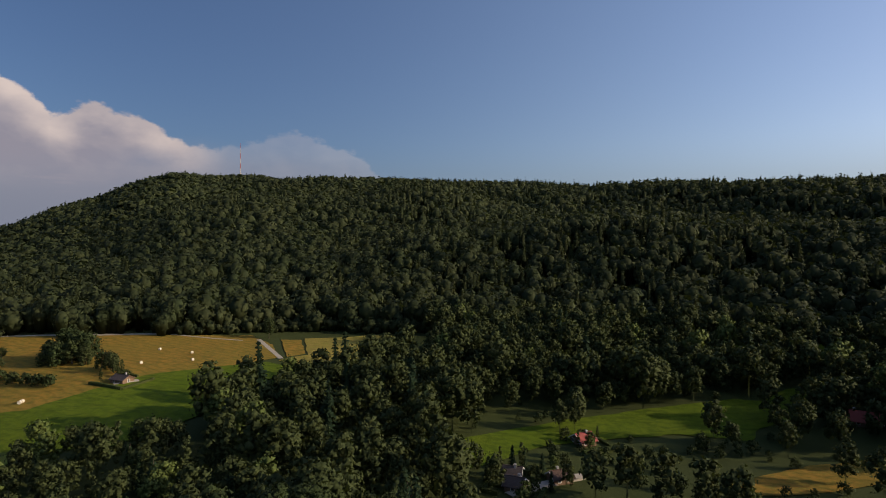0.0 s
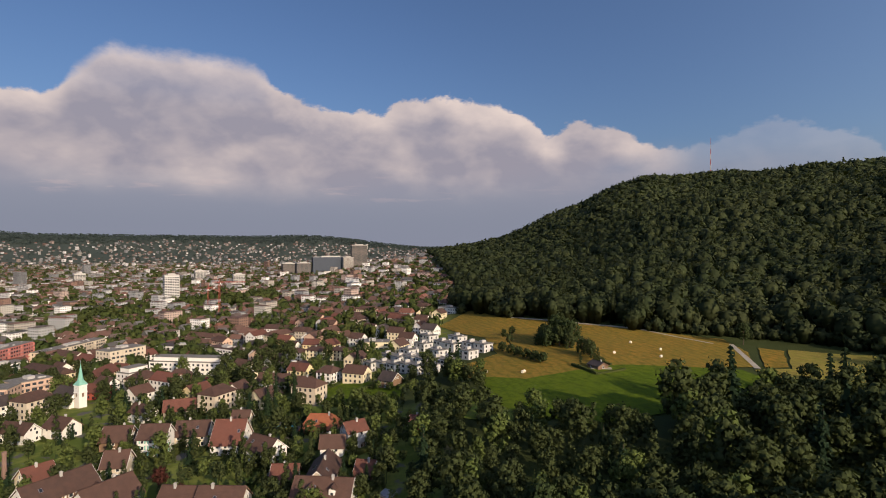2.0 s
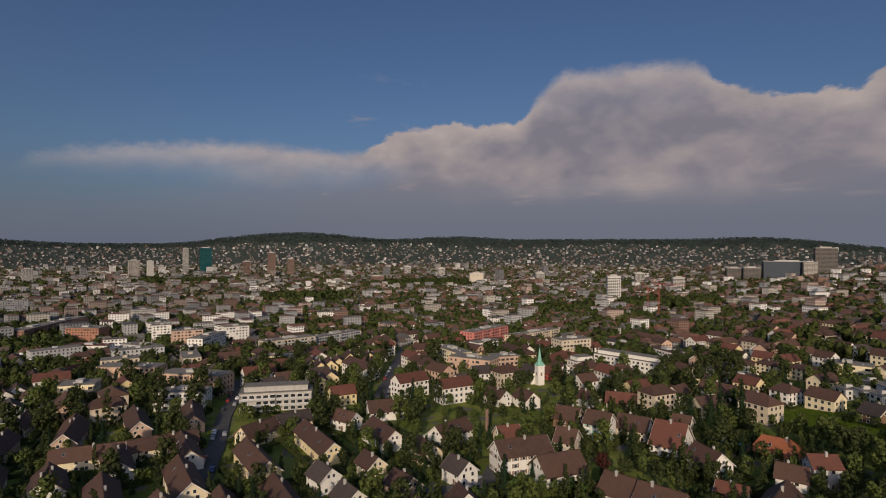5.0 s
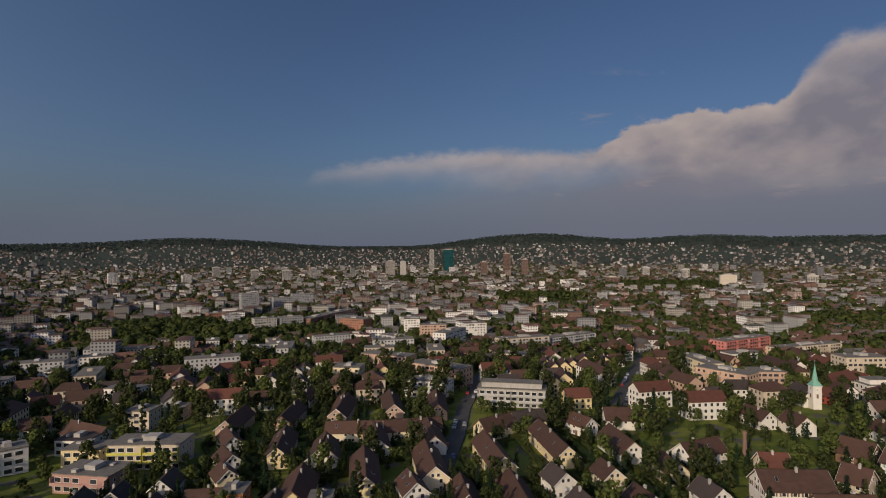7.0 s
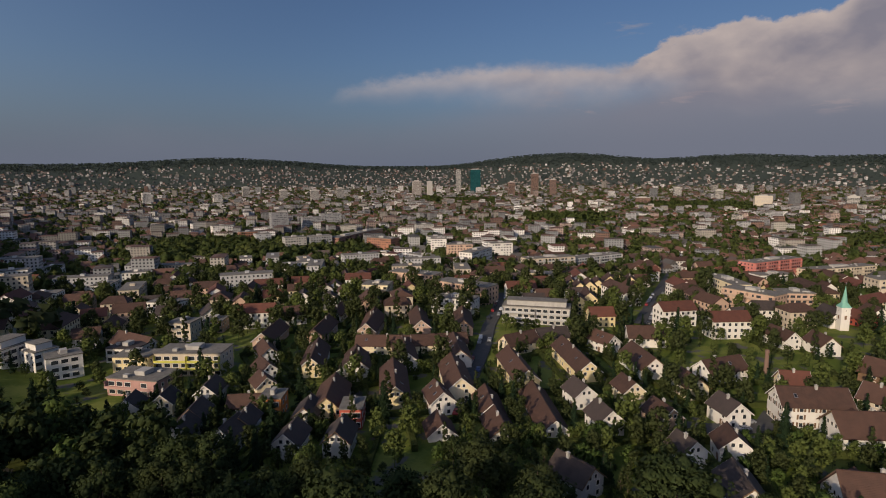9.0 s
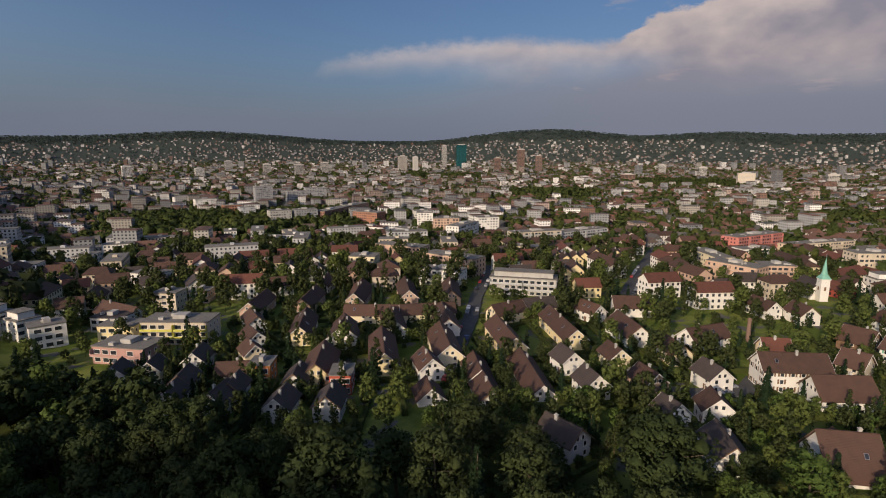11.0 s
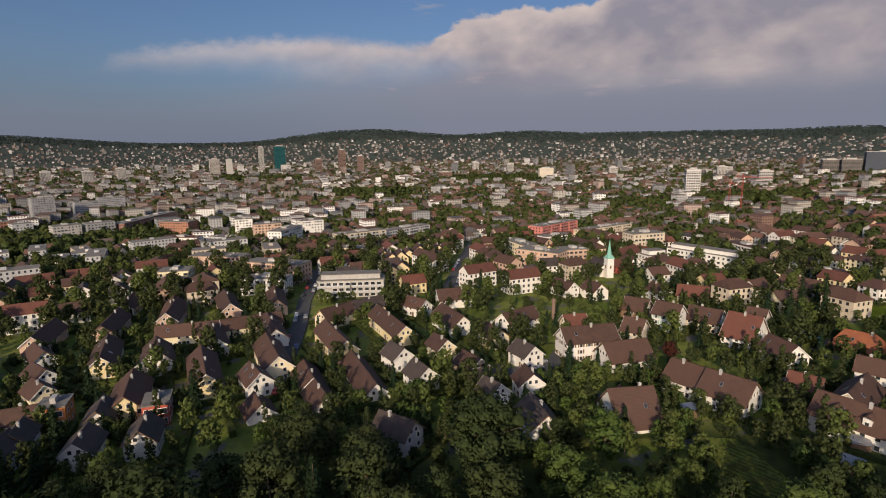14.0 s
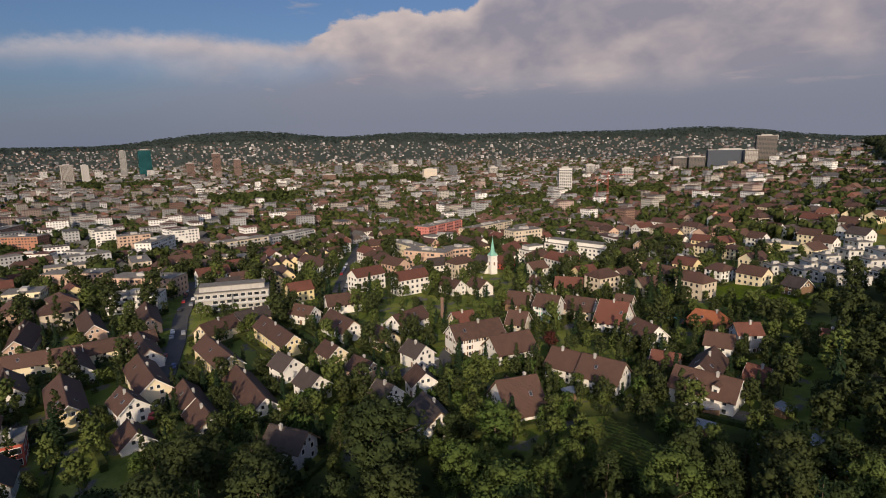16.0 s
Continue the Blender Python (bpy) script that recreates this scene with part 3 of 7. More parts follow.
def house(x, y, turn, L, W, storeys=2, wall=None, roof=None, rise=None, label="", group="houses of the village", hip=0.0, shutters=None, dormers=0, skylights=0, base=None, over=0.55, every=3.0):
    """A house with its ridge along its own x axis."""
    wall, roof = wall or WHITE, roof or BROWN_TILES
    rng = random.Random(int(abs(x) * 7 + abs(y) * 13))
    eave = storeys * 2.5 - 0.6
    rise = rise if rise is not None else W * 0.42
    z = base if base is not None else float(min(height(x + a, y + b) for a in (-W / 3, W / 3) for b in (-W / 3, W / 3))) + 0.1
    FOOT.append((x, y, math.hypot(L, W) * 0.44))
    HOMES.append((x, y, turn, L, W))
    thing = new("house")
    thing.matrix_world = pose(x, y, z, 0, 0, turn)
    shade = {"white_render": "white", "cream_render": "cream", "yellow_render": "pale yellow", "pink_render": "pink", "salmon_render": "salmon", "grey_render": "grey", "beige_render": "beige",
             "red_render": "red", "orange_render": "orange", "brick_wall": "brick", "concrete": "concrete"}.get(wall.name, "white")
    tone = {"brown_tiles": "brown", "dark_tiles": "dark grey", "red_tiles": "reddish", "orange_tiles": "orange"}.get(roof.name, "brown")
    tagged(thing, label or f"{shade} {storeys}-storey house with {tone} tiled {'hipped' if hip else 'gable'} roof", "house", group)
    if hip:
        part("wall", Solid().box(-L / 2, L / 2, -W / 2, W / 2, -2.5, eave).mesh("wall", wall), thing)
    else:
        part("wall", gable_walls(L, W, eave, rise).mesh("wall", wall), thing)
    top = part("roof", gable_roof(L, W, eave, rise, over, hip=hip).mesh("roof", roof), thing)
    part("chimney", CHIMNEY, top, pose(rng.uniform(-0.25, 0.25) * L, rng.choice((-0.5, 0.5)), eave + rise + 0.2))
    slope = math.degrees(math.atan2(rise, W / 2))
    if not hip and math.hypot(x, y) < 330:
        for sg in (-1, 1):
            part("verge_board", verge_mesh(W, eave, rise, over, WOOD if rng.random() < 0.4 else WHITE), top, pose(sg * (L / 2 + over + 0.03), 0, 0))
    if not skylights and math.hypot(x, y) < 260 and L > 11:
        skylights = rng.randint(0, 3)
    for i in range(skylights):
        sg = 1 if i % 2 else -1
        part("skylight", SKYLIGHT, top, pose(rng.uniform(-0.35, 0.35) * L, sg * W * 0.25, eave + rise * 0.5 + 0.33, -sg * slope))
    for i in range(dormers):
        xx = (i - (dormers - 1) / 2) * L / (dormers + 0.5)
        d = part("dormer", Solid().box(-0.9, 0.9, -W * 0.40, -W * 0.12, eave + rise * 0.1, eave + rise * 0.62).mesh("dormer", wall, roof), top, pose(xx, 0, 0))
        part("dormer_roof", gable_roof(W * 0.30, 2.0, eave + rise * 0.62, 0.7, 0.2, 0.12).mesh("dormer_roof", roof), d, pose(0, -W * 0.26, 0, 0, 0, 90))
        part("window", WINDOW_SMALL, d, pose(0, -W * 0.40, eave + rise * 0.2, 0, 0, 180))
    if math.hypot(x, y) < 300:
        for s in range(storeys):
            for side in (0, 1, 2, 3):
                face_windows(thing, WINDOW, side, L, W, 0.75 + s * 2.3, every if side in (0, 2) else every * 1.15, rng, 0.72 if side in (0, 2) else 0.6, shutters)
        if not hip and rise > 2.4:
            for side in (1, 3):
                face_windows(thing, WINDOW_SMALL, side, L, W * 0.5, eave + rise * 0.16, 1.8, rng, 1.0, None, 0.8)
    else:
        far_windows(thing, L, W, storeys, 2.3, every)
    part("door", DOOR, thing, pose(rng.uniform(-0.2, 0.2) * L + 1.3, -W / 2, 0.05, 0, 0, 180))
    return thing


def slab(x, y, turn, L, W, storeys, wall=None, roof=None, label="", group="apartment blocks", balconies=None, every=3.2, set_back=0.0, storey=2.9, sides=(0, 2), thing_name="apartment_block", detailed=True):
    """A flat-roofed block with rows of windows and balcony bands along its long sides."""
    wall, roof = wall or WHITE, roof or GRAVEL
    rng = random.Random(int(abs(x) * 5 + abs(y) * 11))
    H = storeys * storey + 0.5
    z = float(min(height(x + a, y + b) for a in (-W / 3, W / 3) for b in (-W / 3, W / 3)))
    FOOT.append((x, y, math.hypot(L, W) * 0.36))
    for a in (-0.36, 0.36):
        if L > 2 * W:
            FOOT.append((x + a * L * math.cos(radians(turn)), y + a * L * math.sin(radians(turn)), W * 0.75))
    thing = new(thing_name)
    thing.matrix_world = pose(x, y, z, 0, 0, turn)
    tagged(thing, label or f"{storeys}-storey flat-roofed apartment block among trees", "apartment block", group)
    part("wall", Solid().box(-L / 2, L / 2, -W / 2, W / 2, -4, H).mesh("wall", wall), thing)
    lid = Solid().box(-L / 2 - 0.25, L / 2 + 0.25, -W / 2 - 0.25, W / 2 + 0.25, H, H + 0.35).box(-L * 0.12, L * 0.08, -W * 0.2, W * 0.2, H + 0.35, H + 1.9, 1)
    for i in range(int(L / 9)):
        a, b = rng.uniform(-0.45, 0.45) * L, rng.uniform(-0.35, 0.35) * W
        lid.box(a, a + rng.uniform(0.6, 2.0), b, b + rng.uniform(0.6, 1.6), H + 0.35, H + rng.uniform(0.8, 1.5), 1)
    part("roof", lid.mesh("roof", roof, CONCRETE), thing)
    if set_back:
        part("attic", Solid().box(-L / 2 + set_back, L / 2 - set_back, -W / 2 + set_back, W / 2 - set_back, H, H + 2.8).box(-L / 2 + set_back - 0.3, L / 2 - set_back + 0.3, -W / 2 + set_back - 0.3, W / 2 - set_back + 0.3, H + 2.8, H + 3.05, 1).mesh("attic", wall, roof), thing)
    detailed = detailed and math.hypot(x, y) < 330
    if not detailed:
        far_windows(thing, L, W, storeys, storey, every, rng)
    for s in range(storeys):
        if detailed:
            for side in (0, 1, 2, 3):
                face_windows(thing, WINDOW_WIDE if side in sides else WINDOW, side, L, W, 0.95 + s * storey, every, rng, 0.95)
        if balconies and s:
            for side in sides:
                m = pose(0, 0, 0, 0, 0, (180, 270, 0, 90)[side]) @ pose(0, W / 2, s * storey + 0.1)
                n = max(1, round(L / 16))
                for i in range(n):
                    key = (balconies.name, round(L / n, 1))
                    if key not in BANDS:
                        w = L / n / 2 - 0.25
                        BANDS[key] = Solid().box(-w, w, 0, 1.5, 0, 0.18).box(-w, w, 1.4, 1.5, 0.18, 1.05, 1).box(-w, -w + 0.1, 0, 1.4, 0.18, 2.6, 1).box(w - 0.1, w, 0, 1.4, 0.18, 2.6, 1).mesh("balcony", CONCRETE, balconies)
                    part("balcony", BANDS[key], thing, m @ pose((i - (n - 1) / 2) * L / n, 0, 0))
    return thing


BANDS = {}


# ---- trees: a trunk with limbs, and a crown of many sprays of leaves round uneven clumps ----
def sprays(points, normals, size, rng, jitter=0.48):
    """One leaf spray, a bent four-sided piece, for each point."""
    n = len(points)
    d = normals + rng.normal(0, jitter, (n, 3))
    d /= np.linalg.norm(d, axis=1)[:, None] + 1e-9
    t = np.cross(d, rng.normal(0, 1, (n, 3)))
    t /= np.linalg.norm(t, axis=1)[:, None] + 1e-9
    b = np.cross(d, t)
    s = (size * rng.uniform(0.6, 1.35, n))[:, None]
    v = np.stack([points - t * s * 0.5 - b * s * 0.12, points - b * s * 0.42 + d * s * 0.16, points + t * s * 0.5 + b * s * 0.1, points + b * s * 0.42 + d * s * 0.14], 1)
    return v.reshape(-1, 3), np.arange(4 * n).reshape(n, 4)


def tufts(points, normals, size, rng, jitter=0.48):
    """One three-sided tuft of leaves for each point."""
    n = len(points)
    d = normals + rng.normal(0, jitter, (n, 3))
    d /= np.linalg.norm(d, axis=1)[:, None] + 1e-9
    t = np.cross(d, rng.normal(0, 1, (n, 3)))
    t /= np.linalg.norm(t, axis=1)[:, None] + 1e-9
    b = np.cross(d, t)
    s = (size * rng.uniform(0.6, 1.35, n))[:, None]
    v = np.stack([points - t * s * 0.5 - b * s * 0.3, points + t * s * 0.5 - b * s * 0.25, points + b * s * 0.5 + d * s * 0.1], 1)
    return v.reshape(-1, 3), np.arange(3 * n).reshape(n, 3)


def ball_points(n, rng, up=0.25):
    p = rng.normal(0, 1, (n, 3))
    p[:, 2] += up
    return p / np.linalg.norm(p, axis=1)[:, None]


def soft(clump, crown, F, V):
    """Normals of leaf sprays: between each spray's own, its clump's and the crown's."""
    q = V[F[:, :3]]
    own = np.cross(q[:, 1] - q[:, 0], q[:, 2] - q[:, 0])
    unit = lambda a: a / (np.linalg.norm(a, axis=1)[:, None] + 1e-9)
    return unit(0.22 * unit(own) + 0.42 * unit(clump) + 0.36 * unit(crown))


def clump_crown(seed, R, H, low, clumps, per, size, taper=0.5, three=False):
    """Crown of radius R from low to H: clumps set round an egg shape, sprays round each."""
    rng = np.random.default_rng(seed)
    c, rad = [], []
    clumps, per = int(clumps * 1.7), max(8, int(per / 1.7))
    for i in range(clumps):
        u = (i + 0.5) / clumps
        z = low + (H - low) * (0.12 + 0.8 * u ** 0.9)
        wide = R * (1 - abs(2 * u - 0.8) ** 2.2 * taper) * 0.74
        a = i * 2.4 + rng.uniform(-0.5, 0.5)
        k = math.sqrt(rng.uniform(0.2, 1.15)) * wide
        c.append((k * math.cos(a), k * math.sin(a), z + rng.uniform(-0.06, 0.06) * (H - low)))
        rad.append(R * rng.uniform(0.20, 0.42))
    c, rad = np.array(c), np.array(rad)
    nrm = ball_points(per * clumps, rng)
    which = np.repeat(np.arange(clumps), per)
    pts = c[which] + nrm * (rad[which] * rng.uniform(0.62, 1.22, len(which)))[:, None] * np.array([1, 1, 0.9])
    V, F = (tufts if three else sprays)(pts, nrm, size, rng)
    # an inner body of leaves closes the clumps
    mid = np.array([0, 0, (low + H) / 2])
    out = pts - mid
    N = np.repeat(soft(nrm, out, F, V), F.shape[1], 0)
    ico = [(0, 0, 1), (0.9, 0, 0), (0, 0.9, 0), (-0.9, 0, 0), (0, -0.9, 0), (0, 0, -1)]
    tri = [(0, 1, 2, 2), (0, 2, 3, 3), (0, 3, 4, 4), (0, 4, 1, 1), (5, 2, 1, 1), (5, 3, 2, 2), (5, 4, 3, 3), (5, 1, 4, 4)]
    tris = []
    core = []
    for cc, r in zip(c, rad):
        n = len(core)
        core += [tuple(cc + np.array(p) * r * 0.66) for p in ico]
        tris += [tuple(n + i for i in q[:3]) for q in tri]
    return V, F, core, tris, np.concatenate([N, np.tile(np.array(ico, float), (clumps, 1))])


def crown_mesh(name, mat, *args, **kw):
    V, F, core, tris, N = clump_crown(*args, **kw)
    me = bpy.data.meshes.new(name)
    n = len(V)
    me.from_pydata([*map(tuple, V.tolist()), *core], [], [*map(tuple, F.tolist()), *(tuple(n + i for i in q) for q in tris)])
    me.materials.append(mat)
    me.polygons.foreach_set("use_smooth", np.ones(len(me.polygons), bool))
    me.update()
    me.normals_split_custom_set_from_vertices(N)
    return me


def fir_mesh(seed, R, H, low, tiers, per, size, mat):
    rng = np.random.default_rng(seed)
    pts, nrm = [], []
    for i in range(tiers):
        u = i / tiers
        z0, r0 = low + (H - low) * u, R * (1 - u) ** 0.85 + 0.15
        k = max(5, int(per * (1 - u * 0.75)))
        a = rng.uniform(0, 2 * math.pi, k)
        d = np.sqrt(rng.uniform(0.15, 1.0, k)) * r0
        pts.append(np.stack([d * np.cos(a), d * np.sin(a), z0 - d * 0.35 + rng.uniform(-0.2, 0.2, k)], 1))
        nrm.append(np.stack([np.cos(a) * 0.7, np.sin(a) * 0.7, np.ones(k)], 1))
    V, F = sprays(np.concatenate(pts), np.concatenate(nrm), size, rng, 0.35)
    core = [(R * 0.5 * math.cos(a), R * 0.5 * math.sin(a), low) for a in np.arange(8) * math.pi / 4] + [(0, 0, H)]
    me = bpy.data.meshes.new("crown")
    n = len(V)
    me.from_pydata([*map(tuple, V.tolist()), *core], [], [*map(tuple, F.tolist()), *((n + i, n + (i + 1) % 8, n + 8) for i in range(8))])
    me.materials.append(mat)
    me.update()
    return me


def trunk_mesh(seed, H, r, limbs=5, mat=None):
    rng = random.Random(seed)
    s = Solid()

    def limb(a, b, ra, rb, sides=6):
        a, b = Vector(a), Vector(b)
        q = (b - a).to_track_quat("Z", "Y")
        ring = [Vector((math.cos(i * 2 * math.pi / sides), math.sin(i * 2 * math.pi / sides), 0)) for i in range(sides)]
        v = [a + q @ (p * ra) for p in ring] + [b + q @ (p * rb) for p in ring]
        s.shape(v, [(i, (i + 1) % sides, sides + (i + 1) % sides, sides + i) for i in range(sides)])
    lean = (rng.uniform(-0.3, 0.3), rng.uniform(-0.3, 0.3))
    limb((0, 0, -1.2), (0, 0, 0.5), r * 1.5, r * 1.05)
    limb((0, 0, 0.5), (lean[0], lean[1], H * 0.55), r * 1.05, r * 0.65)
    limb((lean[0], lean[1], H * 0.55), (lean[0] * 2, lean[1] * 2, H * 0.92), r * 0.65, r * 0.15)
    for i in range(limbs):
        a = i * 2.4 + rng.uniform(-0.4, 0.4)
        z = H * rng.uniform(0.3, 0.6)
        k = H * rng.uniform(0.16, 0.26)
        limb((lean[0] * 0.8, lean[1] * 0.8, z), (k * math.cos(a), k * math.sin(a), z + k * rng.uniform(0.5, 1.0)), r * 0.4, r * 0.12, 5)
    return s.mesh("trunk", mat or BARK)


# kinds of tree: (name, label, crown mesh, trunk mesh, crown radius, height); fine ones for those close by
def tree_kinds(fine):
    k = 5.0 if fine else 1.7
    z = 0.56 if fine else 0.95
    out = {}
    for i, (R, H, low, clumps) in enumerate([(5.2, 15, 3.2, 17), (6.2, 19, 4.0, 22), (4.4, 14, 2.6, 14), (5.6, 17, 3.0, 19)]):
        out["broad", i] = ("tree", "broad-leaved tree with a dense dark green crown", crown_mesh("crown", LEAF, 11 + i, R, H, low, clumps, int(34 * k), z, three=True), trunk_mesh(21 + i, H, 0.32), R, H)
    for i, (R, H, low, clumps) in enumerate([(4.2, 12, 2.0, 14), (5.4, 16, 3.0, 18)]):
        out["pale", i] = ("tree", "broad-leaved tree with a light green crown", crown_mesh("crown", LEAF_PALE, 31 + i, R, H, low, clumps, int(34 * k), z * 0.9, three=True), trunk_mesh(41 + i, H, 0.26), R, H)
    for i, (R, H, low) in enumerate([(3.0, 17, 1.5), (3.6, 22, 2.0)]):
        out["fir", i] = ("fir_tree", "tall dark green fir tree with drooping boughs", fir_mesh(51 + i, R, H, low, 24, int(12 * k), z * 1.25, NEEDLES), trunk_mesh(55 + i, H, 0.28, 0), R, H)
    for i, (R, H, low, clumps) in enumerate([(2.2, 3.4, 0.2, 9), (3.0, 5.0, 0.4, 12)]):
        out["bush", i] = ("bush", "rounded green garden bush", crown_mesh("crown", LEAF, 61 + i, R, H, low, clumps, int(26 * k), z * 0.8, three=True), trunk_mesh(65 + i, H, 0.1, 3), R, H)
    out["poplar", 0] = ("tree", "slim upright tree with a narrow green crown", crown_mesh("crown", LEAF, 71, 2.2, 18, 1.5, 18, int(30 * k), z * 0.9, taper=0.7, three=True), trunk_mesh(72, 18, 0.25, 3), 2.2, 18)
    out["copper", 0] = ("tree", "copper beech with dark red leaves", crown_mesh("crown", LEAF_RED, 73, 4.2, 10, 1.5, 14, int(34 * k), z, three=True), trunk_mesh(74, 10, 0.26), 4.2, 10)
    return out


FINE, COARSE = tree_kinds(True), tree_kinds(False)
_made = {}
TREES = []


def tree(kind, x, y, scale=1.0, turn=None, group="trees of the hillside", sink=0.0, tall=1.0):
    """Plants a tree of a kind; those near the drone's place have more leaves."""
    rng = random.Random(int(abs(x) * 31 + abs(y) * 17))
    fine = math.hypot(x, y) < 132
    name, label, crown, trunk, R, H = (FINE if fine else COARSE)[kind]
    m = pose(x, y, float(height(x, y)) - sink, 0, 0, rng.uniform(0, 360) if turn is None else turn)
    thing = new(name)
    thing.matrix_world = m @ Matrix.Diagonal((scale * rng.uniform(0.92, 1.1), scale * rng.uniform(0.92, 1.1), scale * tall, 1))
    tagged(thing, label, "bush" if name == "bush" else "tree", group)
    part("trunk", trunk, thing)
    part("crown", crown, thing)
    return thing


def clear_of_trees(x, y, reach):
    return all((x - a) ** 2 + (y - b) ** 2 > (0.8 * c + reach) ** 2 for a, b, c in TREES)


def woods(name, xs, ys, radii, heights, per, size, mat, label, seed, conifer=None, lobes=1):
    """Far woodland that nobody could count: rounded crowns of leaf sprays with a closing body, one mesh."""
    rng = np.random.default_rng(seed)
    if lobes > 1:                       # uneven crowns: side lobes, lower and smaller, round each tree
        n0 = len(xs)
        xs, ys, radii, heights = (np.repeat(v, lobes) for v in (xs, ys, radii, heights))
        conifer = None if conifer is None else np.repeat(conifer, lobes)
        side = np.tile(np.arange(lobes) > 0, n0) & (True if conifer is None else ~conifer)
        a = rng.uniform(0, 2 * math.pi, len(xs))
        off = np.where(side, radii * rng.uniform(0.45, 0.75, len(xs)), 0)
        xs, ys = xs + off * np.cos(a), ys + off * np.sin(a)
        heights = heights * np.where(side, rng.uniform(0.7, 0.93, len(xs)), 1)
        radii = radii * np.where(side, rng.uniform(0.5, 0.75, len(xs)), 0.85)
    n = len(xs)
    zs = height(xs, ys)
    con = np.zeros(n, bool) if conifer is None else conifer
    tall = np.where(con, heights * 0.42, np.minimum(radii * 1.15, heights * 0.42))      # half the crown's height
    mid_z = zs + heights - tall
    which = np.repeat(np.arange(n), per)
    d = ball_points(n * per, rng, 0.55)
    u = (d[:, 2] + 1) / 2
    slim = np.where(con[which], (1.12 - u) / np.sqrt(np.maximum(1 - d[:, 2] ** 2, 0.05)) * 1.25, 1.0)
    R, lump = radii[which], rng.uniform(0.72, 1.16, n * per)
    p = np.stack([xs[which] + d[:, 0] * R * slim * lump, ys[which] + d[:, 1] * R * slim * lump, mid_z[which] + tall[which] * d[:, 2] * lump], 1)
    V, F = tufts(p, d, size * (R / R.mean()), rng, 0.45)
    # closing body: rings of five points, stem to tip
    a = np.arange(5) * 2 * math.pi / 5
    rings = []
    for zf, rf in ((None, 0.3), (-0.55, 0.62), (0.2, 0.70), (0.66, 0.42)):
        rr = radii[:, None] * np.where(con[:, None], 0.75 * (0.62 - 0.5 * (zf if zf is not None else -0.5)), rf)
        zz = (zs - 1) if zf is None else mid_z + tall * zf
        rings.append(np.stack([xs[:, None] + np.cos(a) * rr, ys[:, None] + np.sin(a) * rr, np.repeat(zz[:, None], 5, 1)], -1))
    body = np.concatenate([*rings, np.stack([xs, ys, mid_z + tall * 0.84], -1)[:, None]], 1)      # 21 points a tree
    i = np.arange(5)
    j = (i + 1) % 5
    tri = np.concatenate([t for k in (0, 5, 10) for t in (np.stack([k + i, k + j, k + 5 + j], 1), np.stack([k + i, k + 5 + j, k + 5 + i], 1))] + [np.stack([15 + i, 15 + j, np.full(5, 20)], 1)])
    if per < 16:
        tri = tri[20:]
    N = np.repeat(soft(d, d + np.array([0, 0, 0.5]), F, V), 3, 0)
    axis = np.stack([xs, ys, mid_z], -1)[:, None]
    NB = (body - axis) / (np.linalg.norm(body - axis, axis=2)[..., None] + 1e-6)
    B = (tri[None] + 21 * np.arange(n)[:, None, None]).reshape(-1, 3) + len(V)
    me = quick_mesh(name, np.concatenate([V, body.reshape(-1, 3)]), np.concatenate([F, B]), [mat], smooth=np.ones(len(F) + len(B)))
    me.normals_split_custom_set_from_vertices(np.concatenate([N, NB.reshape(-1, 3)]))
    return tagged(new(name, me), label, "woodland", kind="stuff")


def grove(name, spots, label):
    """Trees past counting: copies of the plain crowns, turned and scaled, joined in one mesh."""
    V, F, T, M, n = [], [], [], [], 0
    mats = [LEAF, LEAF_PALE, NEEDLES, LEAF_RED]
    S = []
    for kind, x, y, scale, seed in spots:
        v, f, slot, round_ = PLAIN[kind]
        rng = random.Random(seed)
        a = rng.uniform(0, 6.283)
        c, s = math.cos(a) * scale, math.sin(a) * scale
        w = np.stack([v[:, 0] * c - v[:, 1] * s + x, v[:, 0] * s + v[:, 1] * c + y, v[:, 2] * scale + float(height(x, y))], 1)
        V.append(w)
        S.append(np.stack([round_[:, 0] * c - round_[:, 1] * s, round_[:, 0] * s + round_[:, 1] * c, round_[:, 2] * scale], 1) / scale)
        F.append(f + n)
        M.append(np.full(len(f), slot))
        n += len(w)
    me = quick_mesh(name, np.concatenate(V), np.concatenate(F), mats, np.concatenate(M), smooth=np.ones(sum(map(len, F))))
    me.normals_split_custom_set_from_vertices(np.concatenate(S))
    return tagged(new(name, me), label, "trees", kind="stuff")


